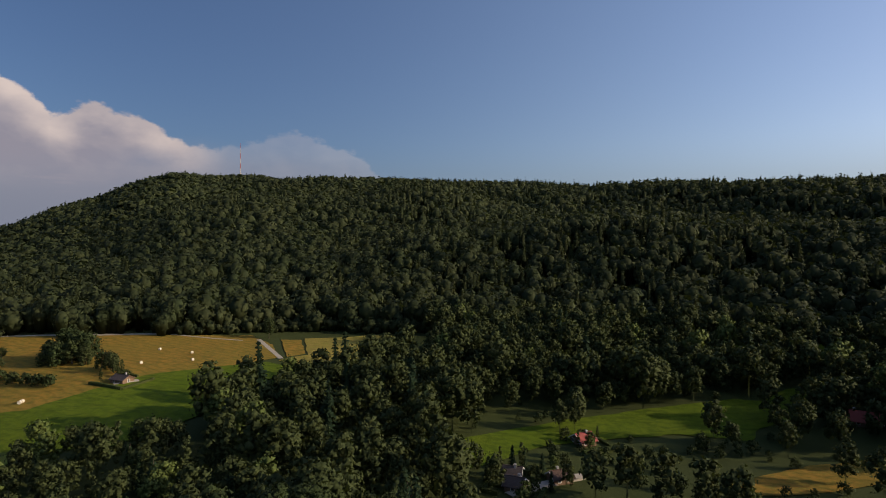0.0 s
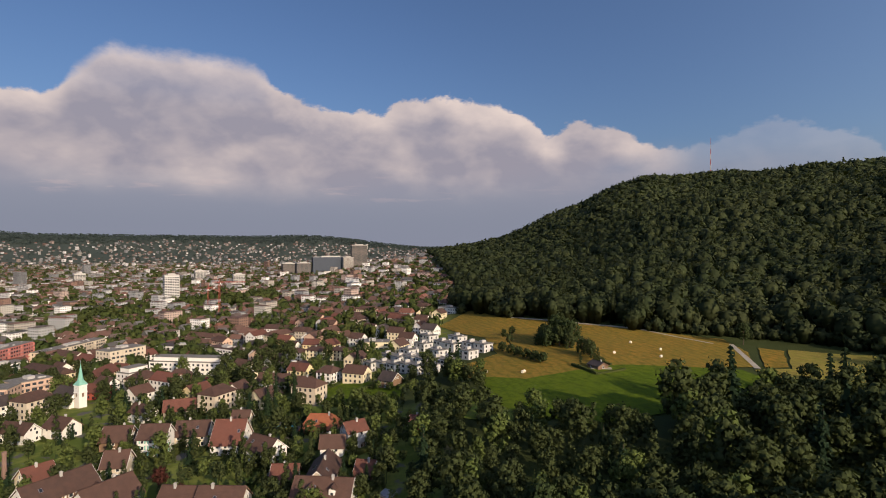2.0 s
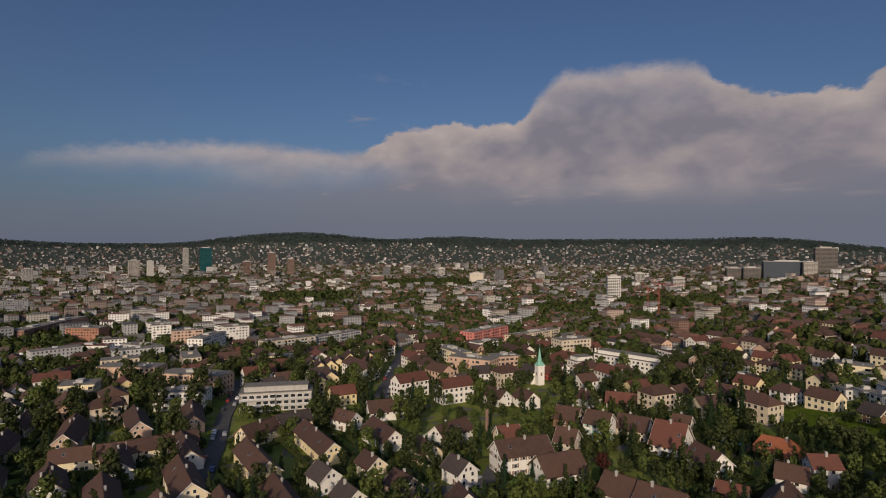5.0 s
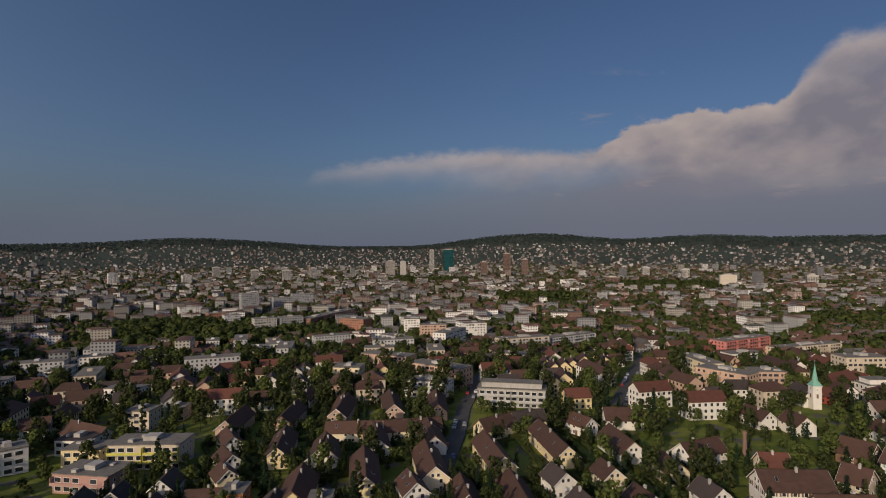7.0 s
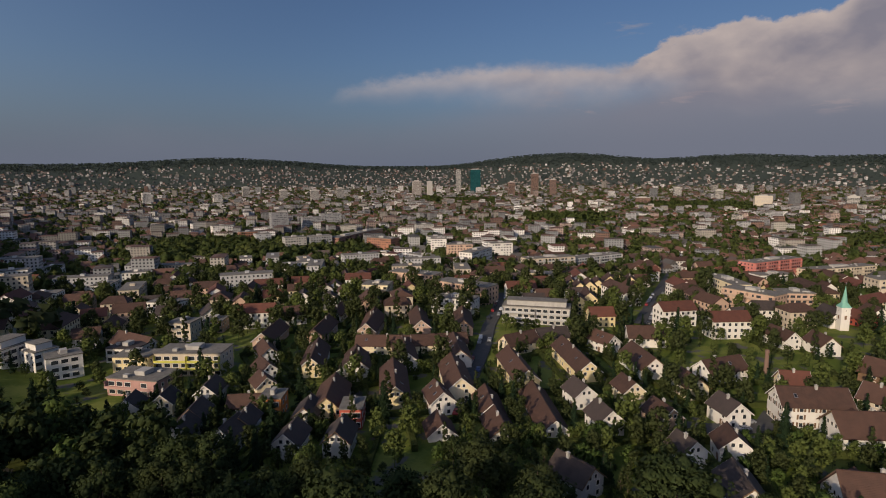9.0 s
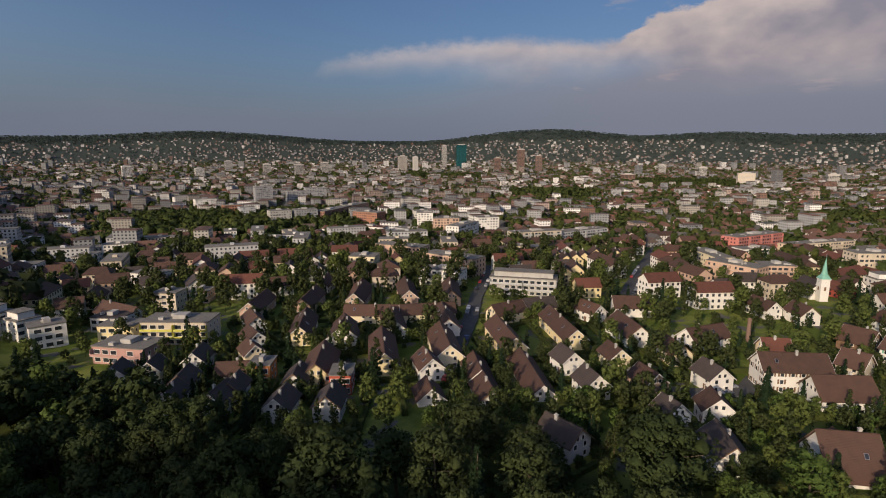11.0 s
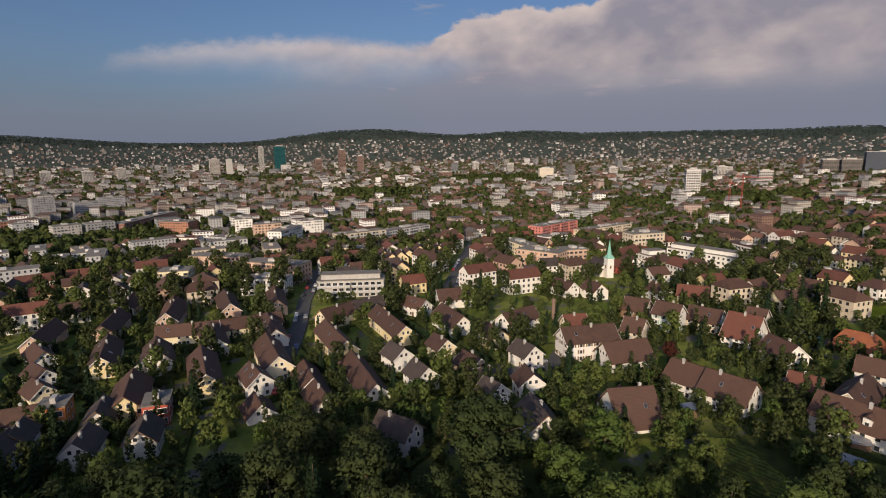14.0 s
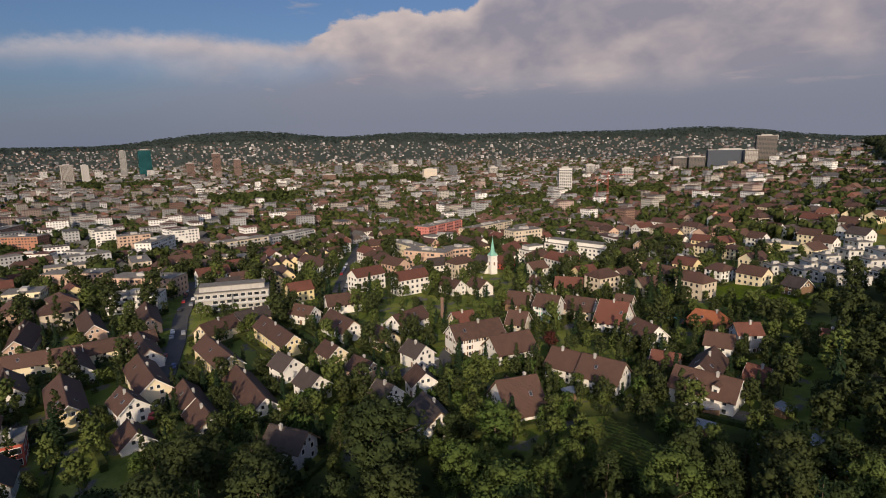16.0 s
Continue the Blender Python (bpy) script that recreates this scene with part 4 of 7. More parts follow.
def plain_kinds():
    """Lighter crowns, as arrays, for joined groves."""
    out = {}
    for kind, (R, H, low, clumps, slot, size) in {("broad", 0): (5.2, 15, 3.2, 13, 0, 1.7), ("broad", 1): (6.2, 19, 4.0, 15, 0, 1.9), ("broad", 2): (4.4, 14, 2.6, 11, 0, 1.6), ("broad", 3): (5.6, 17, 3.0, 13, 0, 1.8),
                                                  ("pale", 0): (4.2, 12, 2.0, 11, 1, 1.5), ("pale", 1): (5.4, 16, 3.0, 13, 1, 1.7), ("bush", 0): (2.2, 3.4, 0.2, 7, 0, 1.0), ("bush", 1): (3.0, 5.0, 0.4, 8, 0, 1.2),
                                                  ("poplar", 0): (2.2, 18, 1.5, 14, 0, 1.3), ("copper", 0): (4.2, 10, 1.5, 10, 3, 1.5)}.items():
        V, F, core, tris, N = clump_crown(91 + clumps, R, H, low, clumps, 40 if clumps > 10 else 24, size * 0.66, three=True)
        k = len(V)
        stem = np.array([(0.3, 0, -1), (-0.15, 0.26, -1), (-0.15, -0.26, -1), (0, 0, H * 0.6)])
        v = np.concatenate([V, np.array(core), stem])
        m = k + len(core)
        f = np.concatenate([F, np.array(tris) + k, np.array([(0, 1, 3), (1, 2, 3), (2, 0, 3)]) + m])
        out[kind] = (v, f, slot, np.concatenate([N, np.repeat([[0.0, 0, 1]], 4, 0)]))
    for i in (0, 1):
        me = fir_mesh(51 + i, (3.0, 3.6)[i], (17, 22)[i], (1.5, 2.0)[i], 15, 16, 1.7, NEEDLES)
        me.calc_loop_triangles()
        v = np.array([tuple(q.co) for q in me.vertices])
        out["fir", i] = (v, np.array([tuple(t.vertices) for t in me.loop_triangles]), 2, np.array([tuple(q.normal) for q in me.vertices]))
    return out


PLAIN = plain_kinds()


# ---- ground sheet to the horizon ----
def town_edge(r):
    """Bearing of the border between wood and town, by distance."""
    return np.interp(r, [0, 150, 230, 300, 380, 480, 700, 1200, 2000, 3000], [75, 68, 56, 50, 44, 45, 43.5, 45.5, 47, 44])


def make_ground():
    nb, nr = len(BEARINGS), len(RADII)
    R, B = np.meshgrid(RADII[1:], np.radians(BEARINGS), indexing="ij")
    V = np.concatenate([[[0, 0, LAND[0, 0]]], np.stack([-R * np.sin(B), R * np.cos(B), LAND[1:]], -1).reshape(-1, 3)])
    i, j = np.meshgrid(np.arange(nr - 2), np.arange(nb), indexing="ij")
    a, b = 1 + i * nb + j, 1 + i * nb + (j + 1) % nb
    quads = np.stack([a, b, b + nb, a + nb], -1).reshape(-1, 4)[:, ::-1]
    tris = np.concatenate([quads[:, [0, 1, 2]], quads[:, [0, 2, 3]], np.stack([np.zeros(nb, int), 1 + (np.arange(nb) + 1) % nb, 1 + np.arange(nb)], 1)[:, ::-1]])
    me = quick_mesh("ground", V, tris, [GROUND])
    r, b = np.hypot(V[:, 0], V[:, 1]), np.degrees(np.arctan2(-V[:, 0], V[:, 1]))
    town = ((b > town_edge(r)) & (b < 160) & (r > 120) & (r < 4100)) | (r < 260) & (b > 44) & (b < 70) & (r > 150)
    far = np.clip((r - 500) / 400, 0, 1) * town
    col = me.color_attributes.new("zone", "FLOAT_COLOR", "POINT")
    # blue channel: far hills, where the ground colour carries the haze
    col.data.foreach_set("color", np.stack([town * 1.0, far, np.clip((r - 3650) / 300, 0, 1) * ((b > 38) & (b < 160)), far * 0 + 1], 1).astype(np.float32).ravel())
    me.polygons.foreach_set("use_smooth", np.ones(len(tris), bool))
    return tagged(new("ground", me), "wooded hillside and valley floor with gardens and yards", "ground", kind="structure")


make_ground()
FIELDS = []


def inside(pts, x, y):
    hit = False
    for (x0, y0), (x1, y1) in zip(pts, pts[1:] + pts[:1]):
        if (y0 > y) != (y1 > y) and x < (x1 - x0) * (y - y0) / (y1 - y0) + x0:
            hit = not hit
    return hit


def open_land(x, y):
    return any(inside(p, x, y) for p in FIELDS)


def field(name, mat, pts, label, lift=0.12, grid=5.0):
    """A sheet of grass on the ground within an outline."""
    from mathutils.geometry import delaunay_2d_cdt
    rng = random.Random(len(FIELDS) + 3)
    edge = []
    for (x0, y0), (x1, y1) in zip(pts, pts[1:] + pts[:1]):
        n = max(1, int(math.hypot(x1 - x0, y1 - y0) / 4))
        edge += [(x0 + (x1 - x0) * i / n + rng.uniform(-0.5, 0.5), y0 + (y1 - y0) * i / n + rng.uniform(-0.5, 0.5)) for i in range(n)]
    ring = [Vector(p) for p in edge]
    xs, ys = [p[0] for p in pts], [p[1] for p in pts]
    inner = [Vector((x, y)) for x in np.arange(min(xs), max(xs), grid) for y in np.arange(min(ys), max(ys), grid) if inside(edge, x, y)]
    n = len(ring)
    verts, _, faces, *_ = delaunay_2d_cdt(ring + inner, [(i, (i + 1) % n) for i in range(n)], [list(range(n))], 1, 1e-4)
    co = [(v.x, v.y, float(height(v.x, v.y)) + lift + 0.25) for v in verts]
    me = bpy.data.meshes.new(name)
    me.from_pydata(co, [], [tuple(f) for f in faces])
    if me.polygons and sum(p.normal.z for p in me.polygons) < 0:
        me.flip_normals()
    me.materials.append(mat)
    FIELDS.append(edge)
    return tagged(new(name, me), label, "meadow", kind="structure")


ROADS = []


def road(name, pts, width, mat, label):
    """A strip along a bent line, with a low kerb edge."""
    line = []
    for (x0, y0), (x1, y1) in zip(pts, pts[1:]):
        n = max(1, int(math.hypot(x1 - x0, y1 - y0) / 4))
        line += [(x0 + (x1 - x0) * i / n, y0 + (y1 - y0) * i / n) for i in range(n)]
    line.append(pts[-1])
    s, rows = Solid(), []
    for i, (x, y) in enumerate(line):
        a, b = Vector(line[max(0, i - 1)]), Vector(line[min(len(line) - 1, i + 1)])
        d = (b - a).normalized()
        nx, ny = -d.y, d.x
        z = max(float(height(x + nx * k, y + ny * k)) for k in (-width / 2, 0, width / 2)) + 0.42
        rows.append([(x + nx * k, y + ny * k, z + dz) for k, dz in ((-width / 2 - 0.3, -1.2), (-width / 2, 0.0), (width / 2, 0.0), (width / 2 + 0.3, -1.2))])
        ROADS.append((x, y, width / 2 + 1.0))
    v = [p for r in rows for p in r]
    s.shape(v, [(4 * i + k, 4 * i + k + 1, 4 * i + k + 5, 4 * i + k + 4) for i in range(len(rows) - 1) for k in range(3)])
    me = s.mesh(name, mat)
    if sum(p.normal.z for p in me.polygons) < 0:
        me.flip_normals()
    return tagged(new(name, me), label, "road", kind="structure")


def on_road(x, y, reach=0.0):
    return any((x - a) ** 2 + (y - b) ** 2 < (c + reach) ** 2 for a, b, c in ROADS)


# ---- meadows, fields and gardens ----
field("hay_field", HAYFIELD, [(-340, 327), (-372, 397), (-305, 367), (-247, 367), (-177, 374), (-133, 380), (-109, 350), (-95, 314), (-118, 284), (-142, 266), (-148, 252), (-161, 230), (-166, 218), (-194, 210), (-216, 220), (-216, 256), (-261, 296), (-300, 308)], "mown hay field, tan and dry, below the wood", 0.12)
field("hay_field", HAYFIELD, [(-109, 368), (-96, 368), (-83, 327), (-91, 317)], "mown hay strip beside the farm track", 0.12)
field("rough_meadow", VERGE, [(-95, 373), (-49, 382), (-11, 374), (-9, 348), (-42, 325), (-66, 309), (-84, 300), (-93, 308), (-81, 325)], "rough yellow-green meadow at the wood edge", 0.12)
field("meadow", MEADOW, [(-193, 212), (-167, 220), (-150, 253), (-143, 268), (-118, 287), (-97, 302), (-86, 296), (-80, 262), (-90, 232), (-102, 206), (-112, 188), (-137, 180), (-157, 186)], "bright green meadow between hay field and wood", 0.3)
field("meadow", MEADOW, [(-6, 183), (-6, 201), (15, 216), (50, 235), (90, 248), (132, 256), (141, 252), (162, 266), (177, 264), (158, 237), (125, 223), (116, 212), (92, 221), (68, 217), (36, 206), (11, 185), (2, 181)], "green meadow in the wooded dell", 0.14)
field("meadow", MEADOW, [(170, 340), (193, 344), (174, 307), (155, 306)], "small sunlit meadow among trees", 0.14)
field("meadow", MEADOW, [(211, 327), (249, 328), (231, 302), (200, 305)], "narrow sunlit meadow among trees", 0.14)
field("meadow", VERGE, [(68, 304), (84, 309), (81, 285), (48, 278)], "small yellow clearing among trees", 0.14)
field("hay_field", HAYFIELD, [(90, 178), (123, 190), (146, 193), (146, 187), (136, 175), (107, 169), (89, 169)], "dry tan field beside the gardens", 0.14)
field("lawn", MEADOW, [(-273, 168), (-261, 184), (-226, 190), (-206, 176), (-211, 164), (-245, 154)], "mown green lawn behind the village", 0.14)
field("orchard_grass", LAWN, [(-201, 185), (-180, 197), (-146, 185), (-135, 171), (-155, 166), (-177, 166)], "green orchard grass below the meadow", 0.14)
field("garden", LAWN, [(-137, 55), (-137, 62), (-121, 66), (-107, 63), (-107, 55), (-121, 54)], "garden plots on the slope below the houses", 0.14)
road("road", [(-157.2, -63.3), (-189.3, -70.0), (-226.2, -79.1), (-265.1, -91.0), (-292.4, -97.1), (-360.9, -115.9)], 6.5, ASPHALT, "grey asphalt street between house rows")
road("road", [(-179.0, -11.4), (-176.1, 5.1), (-179.5, 13.5), (-187.1, 24.7), (-198.2, 27.9)], 6.5, ASPHALT, "grey asphalt village street")
road("road", [(-298.2, -21.1), (-346.7, -21.0), (-429.9, -21.4), (-565.2, -21.0)], 8, ASPHALT, "grey asphalt main street")
road("road", [(-333.0, 128.5), (-374.6, 158.1), (-462.2, 206.2), (-598.7, 273.0), (-774.8, 357.8)], 8, ASPHALT, "tree-lined asphalt street")
road("farm_track", [(-123.8, 367.0), (-108.2, 339.6), (-92.6, 312.3)], 2.8, PATH_DIRT, "pale gravel farm track")
road("farm_track", [(-296.3, 368.3), (-259.4, 369.4), (-223.0, 371.6), (-187.2, 375.8), (-132.2, 361.7)], 2.0, PATH_DIRT, "pale gravel track along the wood edge")
road("farm_track", [(18.7, 166.0), (30.1, 173.9), (46.4, 182.8)], 3.5, PATH_DIRT, "pale gravel track past the sheds")
road("farm_track", [(-151.7, 253.0), (-143.4, 258.9)], 6, PATH_DIRT, "pale gravel yard beside the barn")


# ---- houses, each with its place, turn, length, width, storeys, wall and roof ----
house(-196.9, -54.3, 33, 27.5, 8.6, 2, YELLOW, BROWN_TILES)
house(-216.9, -37.5, 31, 32.2, 8.6, 2, YELLOW, BROWN_TILES)
house(-224.2, -13.6, 30, 20.4, 9.5, 2, WHITE, BROWN_TILES, skylights=1)
house(-226.0, 12.9, -44, 17.3, 8.6, 2, WHITE, BROWN_TILES)
house(-205.1, 3.4, 31, 10.6, 7.3, 2, CREAM, BROWN_TILES)
house(-186.0, 14.5, 34, 9.2, 7.7, 2, WHITE, DARK_TILES)
house(-191.6, -14.7, 34, 9.0, 7.3, 2, CREAM, BROWN_TILES)
house(-181.8, -28.4, 39, 9.0, 7.7, 2, WHITE, DARK_TILES)
house(-173.6, -3.0, 39, 9.0, 7.7, 2, SALMON, BROWN_TILES)
house(-165.2, -18.0, 36, 9.0, 7.7, 2, WHITE, DARK_TILES)
house(-167.5, -36.6, 29, 29.7, 8.2, 1, WHITE, BROWN_TILES, every=3.0)
house(-165.6, -53.6, 30, 15.6, 7.7, 1, WHITE, BROWN_TILES)
house(-151.4, -45.0, 33, 12.7, 7.7, 1, WHITE, BROWN_TILES)
house(-138.3, 15.7, 16, 12.3, 7.7, 2, WHITE, DARK_TILES)
house(-159.8, -68.2, 40, 11.1, 7.7, 2, WHITE, BROWN_TILES)
house(-143.1, -60.0, 36, 9.0, 7.7, 1, WHITE, BROWN_TILES)
house(-179.7, -71.2, 32, 25.8, 9.0, 2, CREAM, BROWN_TILES, skylights=2)
house(-208.5, -83.6, 31, 24.0, 8.6, 2, WHITE, BROWN_TILES)
house(-196.0, -100.8, 34, 21.5, 8.6, 2, WHITE, BROWN_TILES)
house(-165.3, -87.8, 32, 27.4, 9.0, 2, YELLOW, BROWN_TILES, skylights=2)
house(-205.1, -116.2, -67, 22.5, 7.7, 2, CREAM, BROWN_TILES)
house(-216.3, -95.3, -56, 23.2, 7.7, 2, CREAM, BROWN_TILES)
house(-230.2, -64.1, -33, 15.9, 8.6, 2, CREAM, BROWN_TILES)
house(-244.1, -53.8, -49, 14.2, 8.6, 2, CREAM, DARK_TILES)
slab(-283.0, -71.4, -79, 34.0, 12, 3, CONCRETE, GRAVEL, balconies=GREY, set_back=2.0)
house(-256.2, -101.4, 25, 28.9, 8.6, 2, SALMON, BROWN_TILES)
house(-248.2, -121.8, 32, 29.3, 8.6, 2, SALMON, BROWN_TILES)
house(-236.6, -142.3, 26, 28.4, 8.6, 2, SALMON, BROWN_TILES)
slab(-286.9, -119.1, -86, 24.4, 11, 3, WHITE, GRAVEL, balconies=GREY)
house(-179.4, -112.0, 37, 19.9, 8.6, 2, WHITE, BROWN_TILES)
house(-246.1, -31.4, 51, 11.5, 7.7, 2, WHITE, BROWN_TILES)
house(-261.7, -16.1, -70, 16.2, 9.5, 2, WHITE, BROWN_TILES)
house(-153.0, 3.9, 42, 6.5, 7.7, 2, WHITE, DARK_TILES)
house(-161.6, 14.4, 16, 7.7, 7.7, 2, WHITE, BROWN_TILES)
house(-129.6, -18.7, 62, 10.0, 7.7, 2, GREY, DARK_TILES)
house(-185.2, 46.4, -70, 15.0, 11.2, 2, WHITE, BROWN_TILES, dormers=1)
house(-146.4, 39.7, -77, 11.5, 15, 1, WHITE, BROWN_TILES, 7.2, dormers=1)
house(-166.3, 60.5, 43, 9.5, 10.3, 2, WHITE, BROWN_TILES)
house(-156.0, 68.3, 45, 12.4, 11.2, 2, WHITE, BROWN_TILES, skylights=2)
house(-140.2, 91.3, 41, 16.5, 10.3, 2, WHITE, BROWN_TILES, dormers=2, skylights=2)
house(-154.3, 99.5, -43, 18.2, 8.6, 2, BEIGE, BROWN_TILES)
house(-205.0, 130.2, 45, 14.4, 13, 1, WOOD, ORANGE_TILES, 4.5, hip=3.0)
house(-174.9, 125.6, 83, 8.0, 6.9, 3, GREY, RED_TILES)
house(-173.6, 115.6, 51, 8.1, 7.7, 2, WHITE, BROWN_TILES)
house(-190.6, 98.0, 14, 12.0, 9.5, 2, WHITE, BROWN_TILES)
house(-211.6, 94.8, 49, 11.0, 15, 2, WHITE, RED_TILES, 7, skylights=2)
house(-230.5, 87.7, 53, 12.2, 10.3, 2, BEIGE, BROWN_TILES)
house(-228.7, 72.9, 51, 9.9, 9.5, 3, WHITE, BROWN_TILES, shutters=COPPER)
house(-273.1, 96.6, 67, 12.9, 9.5, 2, BEIGE, RED_TILES)
house(-279.7, 82.5, 20, 9.6, 7.7, 2, WHITE, BROWN_TILES)
house(-244.8, 64.4, 54, 10.1, 10.3, 2, WOOD, BROWN_TILES)
house(-214.7, 56.6, 58, 7.4, 9.5, 2, BEIGE, BROWN_TILES)
house(-195.4, 35.9, -71, 19.2, 9.5, 3, WHITE, BROWN_TILES, shutters=WOOD)
house(-220.1, 34.7, -75, 8.6, 8.6, 2, CREAM, RED_TILES)
house(-274.6, 178.5, 24, 9.7, 12, 3, WHITE, BROWN_TILES, 2.6, hip=3.0)
house(-348.2, 80.3, 29, 15.3, 7.7, 2, RED, RED_TILES)
house(-398.2, 92.0, -37, 28.3, 9.5, 3, CREAM, RED_TILES)
slab(-391.2, 142.9, 41, 49.5, 13, 3, WHITE, GRAVEL, set_back=2.0)
slab(-376.0, 104.9, -68, 15.1, 11, 3, WHITE, GRAVEL, set_back=1.5)
slab(-491.8, 173.9, 39, 42.3, 13, 3, WHITE, DARK_TILES)
slab(-432.4, 186.4, 16, 34.7, 12, 3, WHITE, BROWN_TILES)
house(-349.6, 122.5, 57, 11.0, 12, 3, BRICK, BROWN_TILES, 3.2, hip=3.5)
slab(-326.3, 156.4, 75, 19.7, 11, 2, CREAM, BROWN_TILES)
slab(-318.9, 181.0, 70, 16.4, 11, 2, PALE, BROWN_TILES)
house(-410.8, 215.3, 15, 23.9, 11, 2, CREAM, BROWN_TILES, 2.0, hip=3.0)
house(-354.6, 204.0, 22, 13.8, 11, 3, WHITE, BROWN_TILES, 1.8, hip=3.0)
house(-342.9, 212.5, 24, 13.3, 11, 3, CREAM, BROWN_TILES, 1.8, hip=3.0)
house(-322.0, 218.3, 20, 12.5, 11, 3, CREAM, BROWN_TILES, 1.8, hip=3.0)
slab(-325.9, 247.7, 47, 23.5, 13, 2, CREAM, GRAVEL)
house(-230.0, 187.0, 13, 8.9, 8.6, 2, WOOD, DARK_TILES)
house(-165.4, 151.6, 39, 9.0, 6.9, 1, RED, RED_TILES)
house(-167.5, 93.7, 50, 8.0, 7.7, 1, BEIGE, RED_TILES)
house(-148.7, 112.3, 36, 5.8, 7.7, 1, BRICK, RED_TILES)
house(-290.0, 154.5, 34, 21.0, 9.5, 2, WHITE, BROWN_TILES)
house(-311.6, 135.2, 10, 11.6, 6.9, 1, BRICK, RED_TILES)
house(-271.6, 160.8, 35, 9.0, 7.7, 2, BEIGE, BROWN_TILES)
house(-285.2, 38.1, 34, 13.4, 7.7, 2, WHITE, BROWN_TILES)
house(-233.5, 108.7, 50, 6.9, 8.6, 2, BEIGE, BROWN_TILES)
house(-280.1, 51.9, 26, 11.4, 8.6, 2, WHITE, BROWN_TILES)
house(-114.1, -110.2, 17, 10.0, 7.3, 2, WHITE, DARK_TILES)
house(-121.4, -111.9, 26, 9.0, 6.5, 2, WHITE, DARK_TILES)
house(-110.5, -124.1, 30, 9.0, 6.5, 2, WHITE, DARK_TILES)
house(-120.3, -130.4, 28, 9.0, 6.5, 2, WHITE, DARK_TILES)
house(-136.4, -142.1, 28, 10.0, 6.9, 2, WHITE, DARK_TILES)
house(-124.2, -148.4, 31, 8.0, 6.5, 2, CREAM, DARK_TILES)
house(-117.1, -155.3, 35, 8.0, 6.5, 2, WHITE, DARK_TILES)
house(-134.1, -99.4, 26, 10.0, 6.9, 2, WHITE, DARK_TILES)
house(-145.9, -99.5, 28, 20.7, 9.5, 2, YELLOW, BROWN_TILES)
house(-117.9, -92.0, 21, 10.0, 7.3, 2, WHITE, DARK_TILES)
house(-124.3, -80.7, 23, 10.0, 7.3, 2, WHITE, DARK_TILES)
slab(-136.7, -115.0, -65, 6.9, 8, 2, ORANGE, GRAVEL)
house(-135.7, -125.9, -59, 10.0, 6.9, 1, WHITE, BROWN_TILES)
slab(-139.9, -87.2, -64, 6.5, 9, 2, RED, GRAVEL)
house(-148.0, -129.8, 58, 9.0, 6.9, 2, CREAM, BROWN_TILES)
house(-160.2, -140.3, 60, 11.0, 6.9, 2, WHITE, BROWN_TILES)
house(-178.0, -156.2, 54, 13.3, 7.3, 2, WHITE, BROWN_TILES)
house(-199.7, -173.4, 23, 24.1, 8.6, 2, SALMON, BROWN_TILES)
house(-215.0, -156.2, 22, 25.5, 8.6, 2, SALMON, BROWN_TILES)
house(-178.6, -131.6, 31, 25.8, 8.6, 2, YELLOW, BROWN_TILES)
house(-177.2, -112.6, 25, 16.6, 8.6, 2, WHITE, BROWN_TILES)
slab(-156.9, -173.1, -66, 25.5, 12, 3, BEIGE, GRAVEL, balconies=LIME)
slab(-134.7, -173.1, -76, 20.1, 12, 2, PINK, GRAVEL, balconies=PINK)
slab(-151.0, -199.1, -64, 14.3, 10, 2, YELLOW, GRAVEL)
house(-248.6, -171.7, 21, 17.6, 7.7, 2, WHITE, BROWN_TILES)
house(-232.8, -139.7, 21, 27.3, 8.6, 2, SALMON, BROWN_TILES)
slab(-189.6, -218.0, -70, 11.4, 10, 3, BEIGE, GRAVEL)
slab(-224.7, -273.5, -74, 19.6, 11, 3, WHITE, GRAVEL)
slab(-206.9, -215.9, -63, 9.2, 10, 2, SALMON, GRAVEL)
house(-165.9, -220.5, 86, 23.5, 9.5, 2, WHITE, BROWN_TILES)
slab(-157.6, -213.7, -72, 13.2, 10, 2, WHITE, DARK_TILES)
slab(-126.2, -241.3, 16, 13.8, 10, 3, WHITE, GRAVEL, set_back=1.5)
slab(-132.6, -231.3, -1, 9.0, 10, 3, WHITE, GRAVEL, set_back=1.5)
slab(-133.0, -216.9, -24, 11.8, 9, 3, WHITE, GRAVEL)
slab(-609.8, -285.5, -65, 18.9, 14, 7, WHITE, GRAVEL, every=3.4, detailed=False)
slab(-551.6, -233.0, -60, 27.1, 14, 7, SALMON, GRAVEL, detailed=False)
slab(-514.8, -198.6, -5, 44.7, 14, 6, WHITE, GRAVEL, detailed=False)
slab(-589.9, -200.2, -54, 24.9, 14, 7, WHITE, GRAVEL, detailed=False)
slab(-497.1, -121.7, -47, 47.3, 13, 5, BEIGE, GRAVEL, detailed=False, balconies=GREY)
slab(-541.8, -88.6, -35, 58.1, 13, 5, GREY, GRAVEL, detailed=False, balconies=GREY)
slab(-363.0, -185.2, 89, 37.8, 13, 4, SALMON, GRAVEL, detailed=False, balconies=SALMON)
slab(-321.9, -127.5, 77, 38.2, 13, 4, SALMON, GRAVEL, detailed=False, balconies=SALMON)
slab(-300.9, -179.1, -73, 16.4, 13, 4, CREAM, GRAVEL, detailed=False, balconies=BEIGE)
slab(-531.3, -261.4, 70, 50.4, 13, 3, GREY, GRAVEL, detailed=False)
slab(-420.5, -108.6, 90, 20.6, 12, 3, CREAM, GRAVEL, detailed=False)
